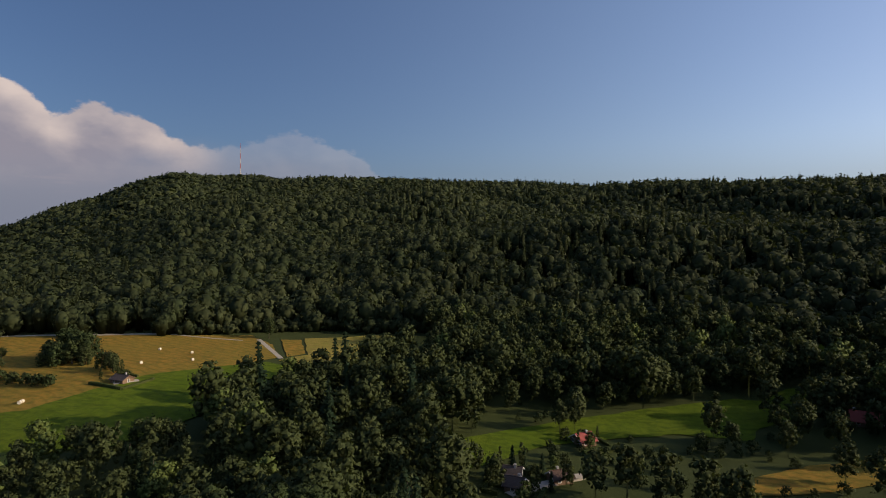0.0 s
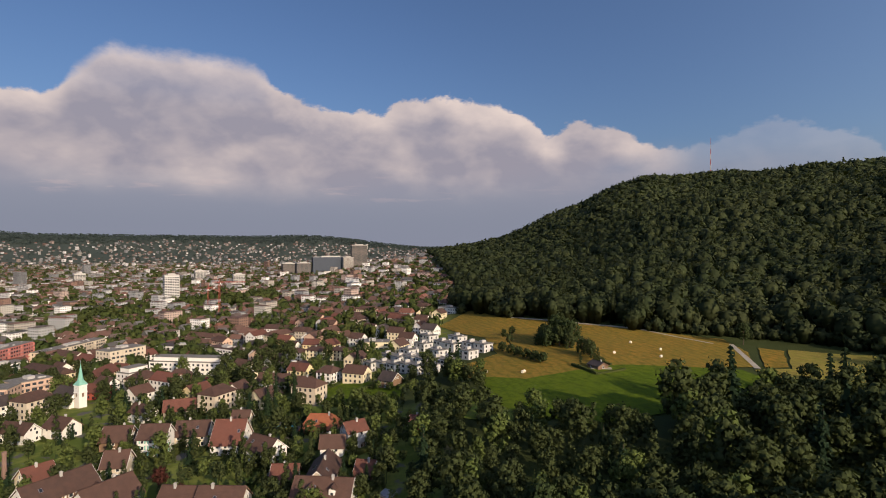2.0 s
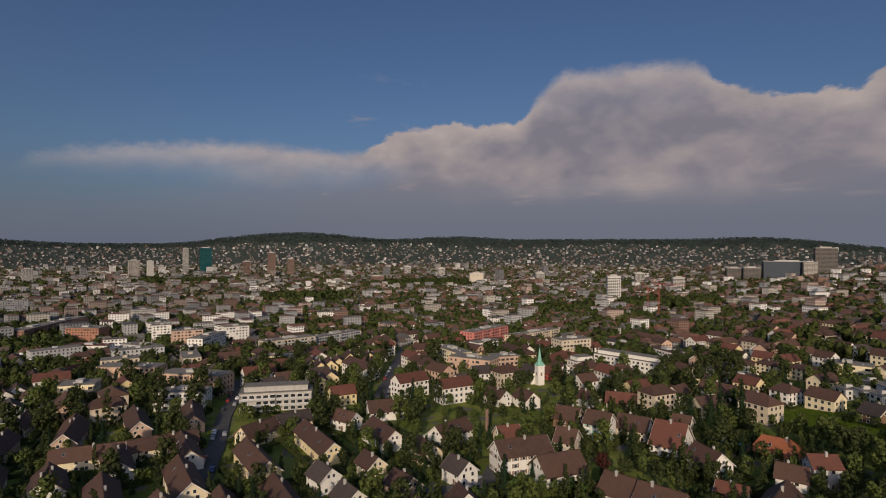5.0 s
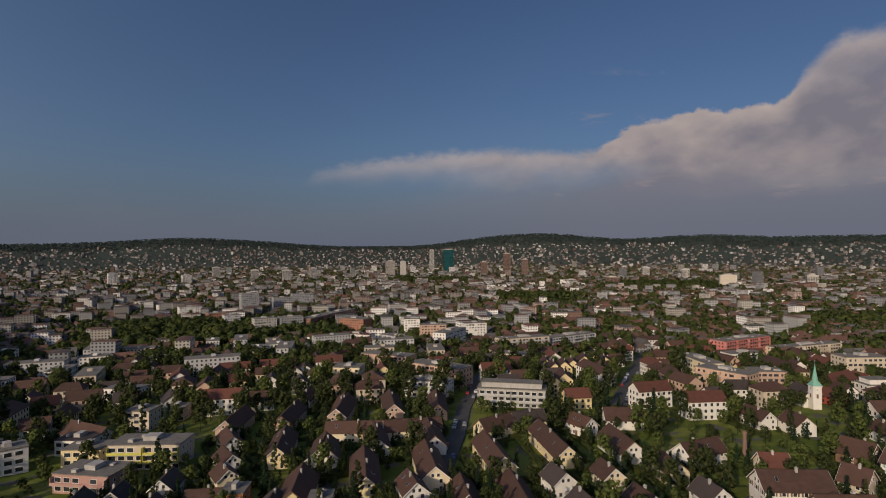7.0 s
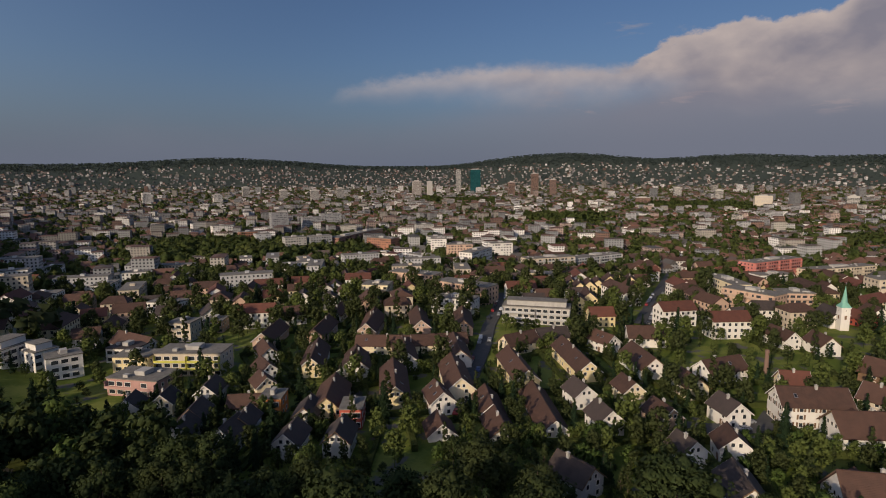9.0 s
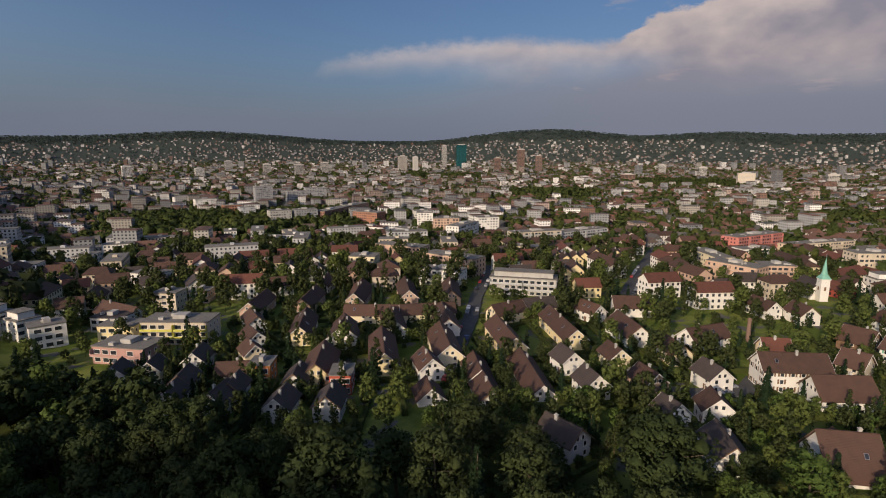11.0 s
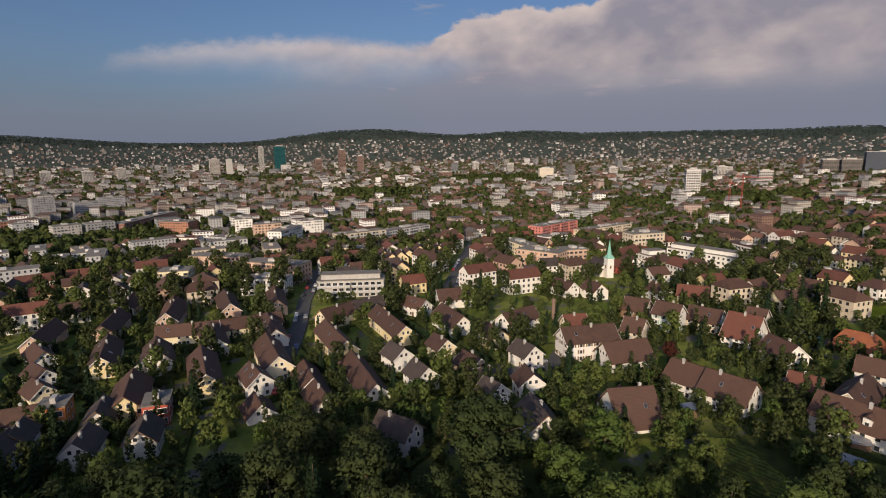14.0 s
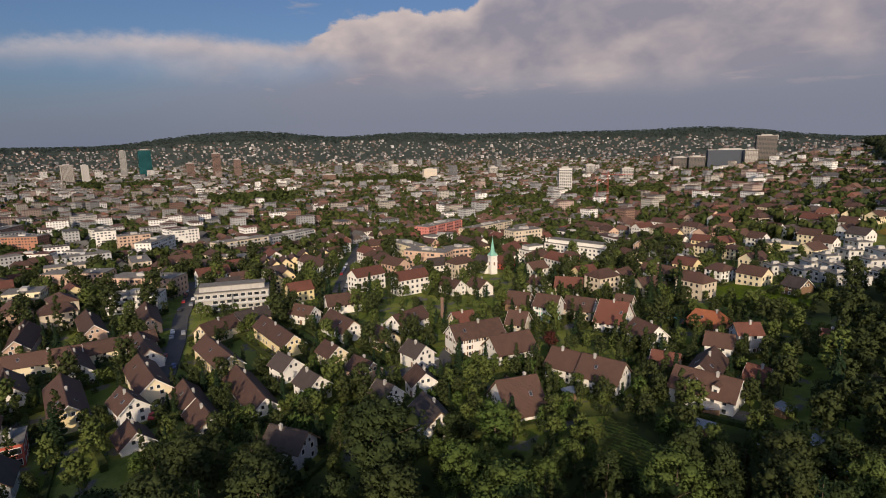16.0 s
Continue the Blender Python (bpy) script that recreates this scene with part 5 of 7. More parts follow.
slab(-564.6, 58.0, -38, 63.7, 14, 6, ROSE, GRAVEL, detailed=False, balconies=ROSE)
slab(-600.9, 112.7, -48, 77.7, 12, 4, BEIGE, GRAVEL, detailed=False, balconies=BEIGE)
slab(-368.3, 32.2, 58, 29.7, 13, 4, SALMON, GRAVEL, detailed=False, balconies=SALMON)
slab(-379.6, 53.1, -72, 18.2, 13, 4, SALMON, GRAVEL, detailed=False, balconies=SALMON)
slab(-486.2, 51.9, -57, 28.5, 12, 4, WHITE, GRAVEL, detailed=False)
slab(-443.6, 114.9, -67, 27.9, 14, 6, BEIGE, GRAVEL, detailed=False)
slab(-421.3, 20.6, 26, 36.6, 12, 4, CREAM, GRAVEL, detailed=False)
slab(-614.5, -366.5, 87, 36.3, 20, 6, BRICK, GRAVEL, detailed=False)
slab(-517.2, -306.2, -87, 37.9, 14, 4, WHITE, RED_TILES, detailed=False)
house(-384.0, -76.3, 18, 16.0, 9.5, 3, YELLOW, BROWN_TILES)
house(-367.7, -67.2, 17, 16.0, 9.5, 3, YELLOW, BROWN_TILES)
house(-377.8, -62.9, 16, 16.0, 9.5, 3, YELLOW, BROWN_TILES)
house(-388.9, -59.2, 15, 16.0, 9.5, 3, YELLOW, BROWN_TILES)
house(-415.8, -55.5, 14, 16.0, 9.5, 3, YELLOW, BROWN_TILES)
house(-429.5, -50.7, 13, 16.0, 9.5, 3, YELLOW, BROWN_TILES)
house(-417.0, -41.3, 12, 16.0, 9.5, 3, YELLOW, BROWN_TILES)
house(-327.7, -53.9, 18, 16.0, 9.5, 3, YELLOW, BROWN_TILES)
house(-313.2, -56.6, 20, 16.0, 9.5, 3, YELLOW, BROWN_TILES)
slab(-271.7, 206.9, -3, 8.0, 8, 2, PALE, GRAVEL, every=4.0, storey=2.5)
slab(-264.4, 209.8, -4, 8.1, 8, 2, PALE, GRAVEL, every=4.0, storey=2.5)
slab(-251.8, 208.4, -6, 8.0, 8, 2, PALE, GRAVEL, every=4.0, storey=2.5)
slab(-244.3, 210.7, -7, 8.0, 8, 2, PALE, GRAVEL, every=4.0, storey=2.5)
slab(-232.2, 208.8, -8, 7.7, 8, 2, PALE, GRAVEL, every=4.0, storey=2.5)
slab(-225.0, 210.9, -7, 7.4, 8, 2, PALE, GRAVEL, every=4.0, storey=2.5)
slab(-278.9, 224.2, -5, 9.5, 8, 2, PALE, GRAVEL, every=4.0, storey=2.5)
slab(-264.2, 222.1, -6, 9.3, 8, 2, PALE, GRAVEL, every=4.0, storey=2.5)
slab(-255.3, 224.3, -7, 9.2, 8, 2, PALE, GRAVEL, every=4.0, storey=2.5)
slab(-241.2, 221.7, -8, 8.8, 8, 2, PALE, GRAVEL, every=4.0, storey=2.5)
slab(-232.8, 223.6, -8, 8.6, 8, 2, PALE, GRAVEL, every=4.0, storey=2.5)
slab(-220.2, 221.2, -6, 7.7, 8, 2, PALE, GRAVEL, every=4.0, storey=2.5)
slab(-274.8, 238.1, -3, 10.4, 8, 2, PALE, GRAVEL, every=4.0, storey=2.5)
slab(-278.8, 254.1, -3, 10.7, 8, 2, PALE, GRAVEL, every=4.0, storey=2.5)
slab(-250.0, 240.7, -4, 9.9, 8, 2, PALE, GRAVEL, every=4.0, storey=2.5)
slab(-254.0, 257.4, -3, 9.9, 8, 2, PALE, GRAVEL, every=4.0, storey=2.5)
slab(-227.4, 243.6, -3, 8.9, 8, 2, PALE, GRAVEL, every=4.0, storey=2.5)
slab(-231.2, 261.0, -2, 9.0, 8, 2, PALE, GRAVEL, every=4.0, storey=2.5)
slab(-297.7, 276.6, -8, 12.5, 8, 2, PALE, GRAVEL, every=4.0, storey=2.5)
slab(-267.3, 261.6, -10, 11.6, 8, 2, PALE, GRAVEL, every=4.0, storey=2.5)
slab(-270.2, 277.9, -10, 11.7, 8, 2, PALE, GRAVEL, every=4.0, storey=2.5)
slab(-242.1, 262.5, -10, 10.5, 8, 2, PALE, GRAVEL, every=4.0, storey=2.5)
slab(-390.9, 390.4, 1, 23.3, 10, 2, WHITE, GRAVEL)
house(51.9, 211.3, 24, 6.7, 7, 1, WOOD, BARN_TILES, 2.0, label="small wooden shed with a red tiled roof by the meadow")
house(166, 224, -31, 12, 9, 1, WOOD, BARN_TILES, 3, label="wooden barn with a red tiled roof by the meadow")
house(21.3, 170.6, -24, 5.4, 6, 1, WOOD, DARK_TILES, 1.8)
house(21.5, 178.9, -17, 5.5, 6, 1, WOOD, DARK_TILES, 1.6)
house(36.3, 177.6, 19, 6.8, 5, 1, WOOD, BROWN_TILES, 1.6)
house(-148.9, 255.4, -21, 8.0, 6, 1, WOOD, DARK_TILES, 1.6)


# ---- tall blocks of the industrial quarter ----
slab(-735, -644, 145, 28, 16, 12, ASH, GRAVEL, storey=3.1, label="ash-grey flat-roofed block of the industrial quarter", group="blocks of the industrial quarter")
slab(-810, -637, 142, 32, 16, 8, ASH, GRAVEL, storey=3.1, label="ash-grey flat-roofed block of the industrial quarter", group="blocks of the industrial quarter")
slab(-911, -670, 140, 41, 16, 8, ASH, GRAVEL, storey=3.1, label="ash-grey flat-roofed block of the industrial quarter", group="blocks of the industrial quarter")
slab(-571, -433, 141, 28, 16, 7, ASH, GRAVEL, storey=3.1, label="ash-grey flat-roofed block of the industrial quarter", group="blocks of the industrial quarter")
slab(-547, -453, 144, 26, 16, 7, CONCRETE, GRAVEL, storey=3.1, label="grey concrete flat-roofed block of the industrial quarter", group="blocks of the industrial quarter")
slab(-612, -423, 187, 62, 16, 6, TERRACOTTA, GRAVEL, storey=3.1, label="long terracotta flat-roofed block of the industrial quarter", group="blocks of the industrial quarter")
slab(-680, -433, 184, 66, 16, 6, TERRACOTTA, GRAVEL, storey=3.1, label="long terracotta flat-roofed block of the industrial quarter", group="blocks of the industrial quarter")
slab(-605, -586, 148, 24, 16, 6, BRICK, GRAVEL, storey=3.1, label="brick-red flat-roofed block of the industrial quarter", group="blocks of the industrial quarter")
slab(-590, -545, 147, 20, 16, 6, GREY, GRAVEL, storey=3.1, label="pale grey flat-roofed block of the industrial quarter", group="blocks of the industrial quarter")
slab(-670, -705, 150, 33, 16, 6, WHITE, GRAVEL, storey=3.1, label="white flat-roofed block of the industrial quarter", group="blocks of the industrial quarter")
slab(-722, -809, 152, 37, 16, 5, WHITE, GRAVEL, storey=3.1, label="white flat-roofed block of the industrial quarter", group="blocks of the industrial quarter")
slab(-746, -886, 154, 33, 16, 6, CONCRETE, GRAVEL, storey=3.1, label="grey concrete flat-roofed block of the industrial quarter", group="blocks of the industrial quarter")
slab(-773, -389, 131, 27, 16, 7, CONCRETE, GRAVEL, storey=3.1, label="grey concrete flat-roofed block of the industrial quarter", group="blocks of the industrial quarter")
slab(-644, -306, 129, 22, 16, 6, WHITE, GRAVEL, storey=3.1, label="white flat-roofed block of the industrial quarter", group="blocks of the industrial quarter")


# ---- the town further off ----
def bearing_of(x, y):
    return math.degrees(math.atan2(-x, y)), math.hypot(x, y)


def simple_house(L, W, storeys, wall, roof, rise, hip, flat):
    """A plainer house for the middle distance: walls, roof, chimney and its windows."""
    eave = storeys * 2.8 + 0.3
    thing = new("house" if not flat else "apartment_block")
    if flat:
        part("wall", Solid().box(-L / 2, L / 2, -W / 2, W / 2, -5, eave).mesh("wall", wall), thing)
        part("roof", Solid().box(-L / 2 - 0.2, L / 2 + 0.2, -W / 2 - 0.2, W / 2 + 0.2, eave, eave + 0.35).box(-1.5, 1.5, -1.5, 1.5, eave, eave + 1.8, 1).mesh("roof", roof, wall), thing)
    else:
        part("wall", (Solid().box(-L / 2, L / 2, -W / 2, W / 2, -5, eave) if hip else gable_walls(L, W, eave, rise, 5)).mesh("wall", wall), thing)
        part("roof", gable_roof(L, W, eave, rise, 0.5, hip=hip).mesh("roof", roof), thing)
    far_windows(thing, L, W, storeys, 2.8, 2.9)
    return thing


def make_kinds():
    out = []
    tone = {"white_render": "white", "cream_render": "cream", "salmon_render": "salmon", "beige_render": "beige", "grey_render": "grey", "pink_render": "pink", "yellow_render": "yellow"}
    for i, (L, W, st, wall, roof, rise, hip, flat) in enumerate([
            (11, 9, 2, WHITE, BROWN_TILES, 3.4, 0, 0), (13, 9.5, 2, CREAM, BROWN_TILES, 3.4, 0, 0), (12, 10, 2, WHITE, DARK_TILES, 3.6, 0, 0), (15, 10, 3, SALMON, BROWN_TILES, 3.4, 0, 0),
            (18, 10, 3, WHITE, RED_TILES, 3.4, 0, 0), (14, 11, 3, BEIGE, BROWN_TILES, 3.0, 3.4, 0), (24, 11, 3, CREAM, BROWN_TILES, 3.2, 3.5, 0), (30, 11, 3, WHITE, BROWN_TILES, 3.2, 0, 0),
            (12, 10, 2, YELLOW, RED_TILES, 3.4, 0, 0), (22, 12, 4, WHITE, GRAVEL, 0, 0, 1), (30, 12, 4, BEIGE, GRAVEL, 0, 0, 1), (36, 12, 5, GREY, GRAVEL, 0, 0, 1), (20, 13, 3, WHITE, GRAVEL, 0, 0, 1)]):
        thing = simple_house(L, W, st, wall, roof, rise, hip, flat)
        kind = "flat-roofed apartment block" if flat else "house with tiled roof"
        tagged(thing, f"{tone[wall.name]} {st}-storey {kind} among garden trees", "apartment block" if flat else "house", "town houses")
        out.append((thing, L, W, flat))
    return out


PARKS = [(123, 142, 650, 850), (99, 107, 1180, 1330), (85, 96, 1700, 1980), (63, 71, 1020, 1180), (110, 118, 2000, 2150), (74, 80, 900, 1010)]


def in_park(b, r):
    return any(b0 < b < b1 and r0 < r < r1 for b0, b1, r0, r1 in PARKS)


def in_town(b, r):
    return town_edge(r) + 1.0 < b < 157


def middle_town():
    rng = random.Random(5)
    kinds = make_kinds()
    placed, used = 0, set()
    tries = 0
    while placed < 300 and tries < 9000:
        tries += 1
        b, r = rng.uniform(44, 156), math.sqrt(rng.uniform(290 ** 2, 610 ** 2))
        if not in_town(b, r) or r < 290:
            continue
        x, y = polar(b, r)
        if open_land(x, y):
            continue
        # flats stand on the valley floor, houses on the slopes
        flat = rng.random() < (0.5 if b > 112 and r > 420 else 0.05 if r > 400 else 0.0)
        pick = rng.choice([i for i, k in enumerate(kinds) if bool(k[3]) == flat])
        thing, L, W, _ = kinds[pick]
        reach = math.hypot(L, W) * 0.45
        if not free(x, y, reach + 3.0) or on_road(x, y, W * 0.7):
            continue
        turn = 31 + 90 * rng.randint(0, 1) + rng.gauss(0, 5) + (b - 95) * 0.25
        m = pose(x, y, float(height(x, y)) - 0.2, 0, 0, turn)
        if pick in used:
            copy_thing(thing, m)
        else:
            used.add(pick)
            thing.matrix_basis = m
        FOOT.append((x, y, reach))
        placed += 1
    for i, (thing, *_rest) in enumerate(kinds):
        if i not in used:
            for o in (*thing.children_recursive, thing):
                bpy.data.objects.remove(o)


def facade(name, dark):
    """Far walls: rows of windows a few metres apart, each building a paint of its own; dark scales the paints, below 1
    to stand for haze and cloud shade.
    """
    def build(k, bsdf):
        uv = k.add("ShaderNodeSeparateXYZ", _0=k.add("ShaderNodeUVMap").outputs[0])
        fx, fy = k.math("FRACT", k.math("MULTIPLY", uv.outputs[0], 1 / 3.1)), k.math("FRACT", k.math("MULTIPLY", uv.outputs[1], 1 / 2.9))
        wx = k.math("MULTIPLY", k.math("GREATER_THAN", fx, 0.30), k.math("LESS_THAN", fx, 0.78))
        wy = k.math("MULTIPLY", k.math("GREATER_THAN", fy, 0.34), k.math("LESS_THAN", fy, 0.80))
        pane = k.math("MULTIPLY", wx, wy)
        paint = k.ramp(island(k), [(p, tuple(v * dark for v in c)) for p, c in ((0.0, (0.36, 0.36, 0.355)), (0.22, (0.34, 0.31, 0.27)), (0.32, (0.24, 0.245, 0.25)), (0.38, (0.72, 0.70, 0.67)), (0.62, (0.36, 0.275, 0.235)), (0.70, (0.24, 0.24, 0.245)), (0.84, (0.38, 0.36, 0.32)), (0.93, (0.20, 0.12, 0.09)))], "CONSTANT")
        k.put(bsdf.inputs["Base Color"], k.mix(pane, paint, (0.03, 0.033, 0.04)))
        k.put(bsdf.inputs["Roughness"], k.math("MULTIPLY_ADD", pane, -0.6, 0.85))
    return material(name, build)


def far_roofs(k, bsdf):
    c = k.ramp(island(k), [(0.0, (0.12, 0.058, 0.040)), (0.35, (0.155, 0.072, 0.048)), (0.62, (0.10, 0.07, 0.058)), (0.76, (0.085, 0.08, 0.075)), (0.88, (0.125, 0.12, 0.112)), (0.95, (0.20, 0.075, 0.045))], "CONSTANT")
    k.put(bsdf.inputs["Base Color"], k.mix(k.math("MULTIPLY", k.noise(at(k), 0.6, 3.0), 0.5), c, (0.06, 0.055, 0.05)))
    bsdf.inputs["Roughness"].default_value = 0.85


# second facade: same paints at 0.66, haze and cloud shade put into the colour
FAR_WALL, DIMMED_WALL, FAR_ROOF = facade("far_facades", 1.02), facade("dimmed_facades", 0.66), material("far_roofs", far_roofs)


def buildings(name, x, y, turn, L, W, H, gable, label, wall_mat):
    """Far buildings joined in one mesh: four walls with window rows, and a flat or pitched roof."""
    n = len(x)
    z = height(x, y)
    c, s = np.cos(np.radians(turn)), np.sin(np.radians(turn))
    sx, sy = np.array([-1, 1, 1, -1]) / 2, np.array([-1, -1, 1, 1]) / 2
    px = x[:, None] + c[:, None] * L[:, None] * sx - s[:, None] * W[:, None] * sy
    py = y[:, None] + s[:, None] * L[:, None] * sx + c[:, None] * W[:, None] * sy
    low, top = np.repeat((z - 6)[:, None], 4, 1), np.repeat((z + H)[:, None], 4, 1)
    body = np.concatenate([np.stack([px, py, low], -1), np.stack([px, py, top], -1)], 1)
    i = np.arange(4)
    wall = (np.stack([i, (i + 1) % 4, 4 + (i + 1) % 4, 4 + i], 1)[None] + 8 * np.arange(n)[:, None, None]).reshape(-1, 4)
    run = np.stack([L, W, L, W], 1)
    uv = np.zeros((n, 4, 4, 2))
    uv[:, :, 1, 0] = uv[:, :, 2, 0] = run
    uv[:, :, 2:, 1] = (H + 6)[:, None, None]
    uv[..., 1] += (2.9 - (6 % 2.9))
    # roofs: ridge for pitched ones, a raised slab for flat ones
    ex = 1.06
    rx = x[:, None] + ex * (px - x[:, None])
    ry = y[:, None] + ex * (py - y[:, None])
    e = np.stack([rx, ry, top - 0.1], -1)
    half = np.where(gable, 0.5, 0.42)
    ridge = np.stack([np.stack([x - c * L * half, y - s * L * half, z + H + np.where(gable, W * 0.42, 0.7)], -1), np.stack([x + c * L * half, y + s * L * half, z + H + np.where(gable, W * 0.42, 0.7)], -1)], 1)
    roof = np.concatenate([e, ridge], 1)
    rt = np.array([(0, 1, 5), (0, 5, 4), (2, 3, 4), (2, 4, 5), (1, 2, 5), (3, 0, 4)])
    off = 8 * n
    tris = (rt[None] + 6 * np.arange(n)[:, None, None]).reshape(-1, 3) + off
    wt = np.concatenate([wall[:, [0, 1, 2]], wall[:, [0, 2, 3]]])
    u = uv.reshape(-1, 4, 2)
    uvs = np.concatenate([u[:, [0, 1, 2]], u[:, [0, 2, 3]], np.zeros((len(tris), 3, 2))])
    me = quick_mesh(name, np.concatenate([body.reshape(-1, 3), roof.reshape(-1, 3)]), np.concatenate([wt, tris]), [wall_mat, FAR_ROOF], np.r_[np.zeros(len(wt)), np.ones(len(tris))], uvs)
    return tagged(new(name, me), label, "buildings", kind="stuff")


def scatter(rng, n, r0, r1, gap, power=0.5, blocked=None, built=False):
    """Places in the town between two distances, no two nearer than their gap."""
    cells, out = set(), []
    for _ in range(n * 6):
        b = rng.uniform(42, 157)
        r = (rng.uniform(r0 ** (1 / power), r1 ** (1 / power))) ** power
        if not in_town(b, r) or (built and in_park(b, r)):
            continue
        x, y = polar(b, r)
        key = (round(x / gap), round(y / gap))
        if key in cells or (blocked and not blocked(x, y)):
            continue
        cells.add(key)
        out.append((x, y))
        if len(out) == n:
            break
    return np.array(out)


def wood_line(b):
    """Distance at which the houses of the far hills end and the wood of the crest begins."""
    return np.interp(b, [40, 55, 62, 72, 80, 88, 93, 98, 104, 110, 116, 122, 128, 138, 150], [4460, 4500, 4400, 4540, 4420, 4380, 4560, 4480, 4400, 4460, 4560, 4560, 4500, 4480, 4440]) - 50 + 40 * np.sin(b * 2.1) + 25 * np.sin(b * 5.3)


def far_town():
    rng = random.Random(8)
    g = np.random.default_rng(8)
    clear = lambda x, y: free(x, y, 8)
    below = lambda x, y: math.hypot(x, y) < wood_line(math.degrees(math.atan2(-x, y)))
    for name, label, n, r0, r1, gap, big in (("village_houses", "houses and flats of the village outskirts among trees", 800, 520, 900, 20, 0.95),
                                             ("town_houses", "dense town houses and flats among trees", 3600, 880, 1900, 20, 0.92),
                                             ("town_quarter", "far city quarter of pale blocks and brown roofs", 5600, 1850, 3700, 27, 1.05),
                                             ("hill_houses", "small pale houses scattered over the far hillside", 3000, 3560, 4600, 17, 0.8)):
        p = scatter(rng, n, r0, r1, gap, 0.5, clear if r0 < 1000 else below if r0 > 3000 else None, True)
        m = len(p)
        kind = g.random(m)
        b = np.degrees(np.arctan2(-p[:, 0], p[:, 1]))
        blocky = kind < np.where(b > 105, 0.30, 0.15) * (0.55 if r0 < 600 else 1.0)
        if name == "hill_houses":
            blocky = kind < 0.1
        L = np.where(blocky, g.uniform(13, 27, m), g.uniform(10, 18, m)) * big
        W = np.where(blocky, g.uniform(12, 17, m), g.uniform(9, 12, m)) * big
        H = np.where(blocky, g.integers(4, 8, m) * 2.9, g.integers(2, 4, m) * 2.5) * (1.0 if big < 1.3 else 1.15)
        tall = (g.random(m) < 0.006) & (name == "town_quarter")
        H, L, W = np.where(tall, g.uniform(32, 50, m), H), np.where(tall, 26.0, L), np.where(tall, 18.0, W)
        turn = 30 + 90 * g.integers(0, 2, m) + g.normal(0, 6, m) + (b - 95) * 0.3
        # far and left-hand quarters take the paints dimmed for haze and cloud shade
        city = (b > 108) & (r0 > 800) | (r0 > 1500)
        for some, mat in ((~city, FAR_WALL), (city, DIMMED_WALL)):
            if some.any():
                buildings(name, p[some, 0], p[some, 1], turn[some], L[some], W[some], H[some], ~(blocky | tall)[some], label, mat)
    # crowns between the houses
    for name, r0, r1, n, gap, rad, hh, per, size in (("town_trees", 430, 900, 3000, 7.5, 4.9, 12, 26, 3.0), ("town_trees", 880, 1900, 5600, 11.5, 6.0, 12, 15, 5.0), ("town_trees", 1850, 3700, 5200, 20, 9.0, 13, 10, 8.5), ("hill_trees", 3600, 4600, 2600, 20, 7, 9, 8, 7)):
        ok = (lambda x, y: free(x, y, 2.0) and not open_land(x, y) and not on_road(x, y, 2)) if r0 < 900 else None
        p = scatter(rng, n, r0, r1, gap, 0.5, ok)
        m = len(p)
        # trees on the far hills get the haze-tinted leaves
        woods(name, p[:, 0], p[:, 1], rad * g.uniform(0.6, 1.25, m), hh * g.uniform(0.6, 1.25, m), per, size, HEDGES if r0 < 3000 else HAZY_WOODS, "green garden and street trees between the houses", r0)
    for i, (b0, b1, r0, r1) in enumerate(PARKS):
        m = int(radians(b1 - b0) * (r1 ** 2 - r0 ** 2) / 2 / (110 if r0 < 1100 else 190))
        b, r = np.radians(g.uniform(b0, b1, m) + g.normal(0, 0.5, m)), g.uniform(r0, r1, m) + g.normal(0, 12, m)
        woods("park_trees", -r * np.sin(b), r * np.cos(b), g.uniform(4.5, 8, m), g.uniform(11, 18, m), 18, 4.2 if r0 < 1100 else 6.0, HEDGES, "dense park trees between town quarters", 30 + i)
    # woods on the far crests, their leaves in the haze tint
    b = g.uniform(38, 158, 8000)
    r = wood_line(b) + (4760 - wood_line(b)) * g.random(8000)
    woods("far_woods", -r * np.sin(np.radians(b)), r * np.cos(np.radians(b)), g.uniform(7, 11, 8000), g.uniform(10, 14, 8000), 6, 7.0, HAZY_WOODS, "dark wooded crests beyond the city", 77)


def tower(name, b, r, skew, L, W, top_el, wall, glass, label, base_drop=0.0, bands=True, step=3.4):
    """A high-rise with storey bands; its top stands at the given elevation from the first camera place."""
    x, y = polar(b, r)
    z = float(height(x, y))
    H = 98 + r * math.tan(radians(top_el)) - z
    thing = new(name)
    thing.matrix_world = pose(x, y, z, 0, 0, b + skew)
    tagged(thing, label, "high-rise")
    part("wall", Solid().box(-L / 2, L / 2, -W / 2, W / 2, -5, H).mesh("wall", wall), thing)
    part("roof", Solid().box(-L / 2 - 0.4, L / 2 + 0.4, -W / 2 - 0.4, W / 2 + 0.4, H, H + 1.2).box(-L / 4, L / 4, -W / 4, W / 4, H + 1.2, H + 4).mesh("roof", CONCRETE), thing)
    s = Solid()
    for i in range(int(H / step)):
        z0 = 1.0 + i * step
        for a in row_of(L, 4.0, 1.5):
            s.box(a - 1.5, a + 1.5, -W / 2 - 0.15, W / 2 + 0.15, z0, z0 + step * 0.55)
        for a in row_of(W, 4.0, 1.5):
            s.box(-L / 2 - 0.15, L / 2 + 0.15, a - 1.5, a + 1.5, z0, z0 + step * 0.55)
    tagged(part("glazing", s.mesh("glazing", glass), thing), "close rows of windows", kind="stuff")
    FOOT.append((x, y, math.hypot(L, W) * 0.6))
    return thing


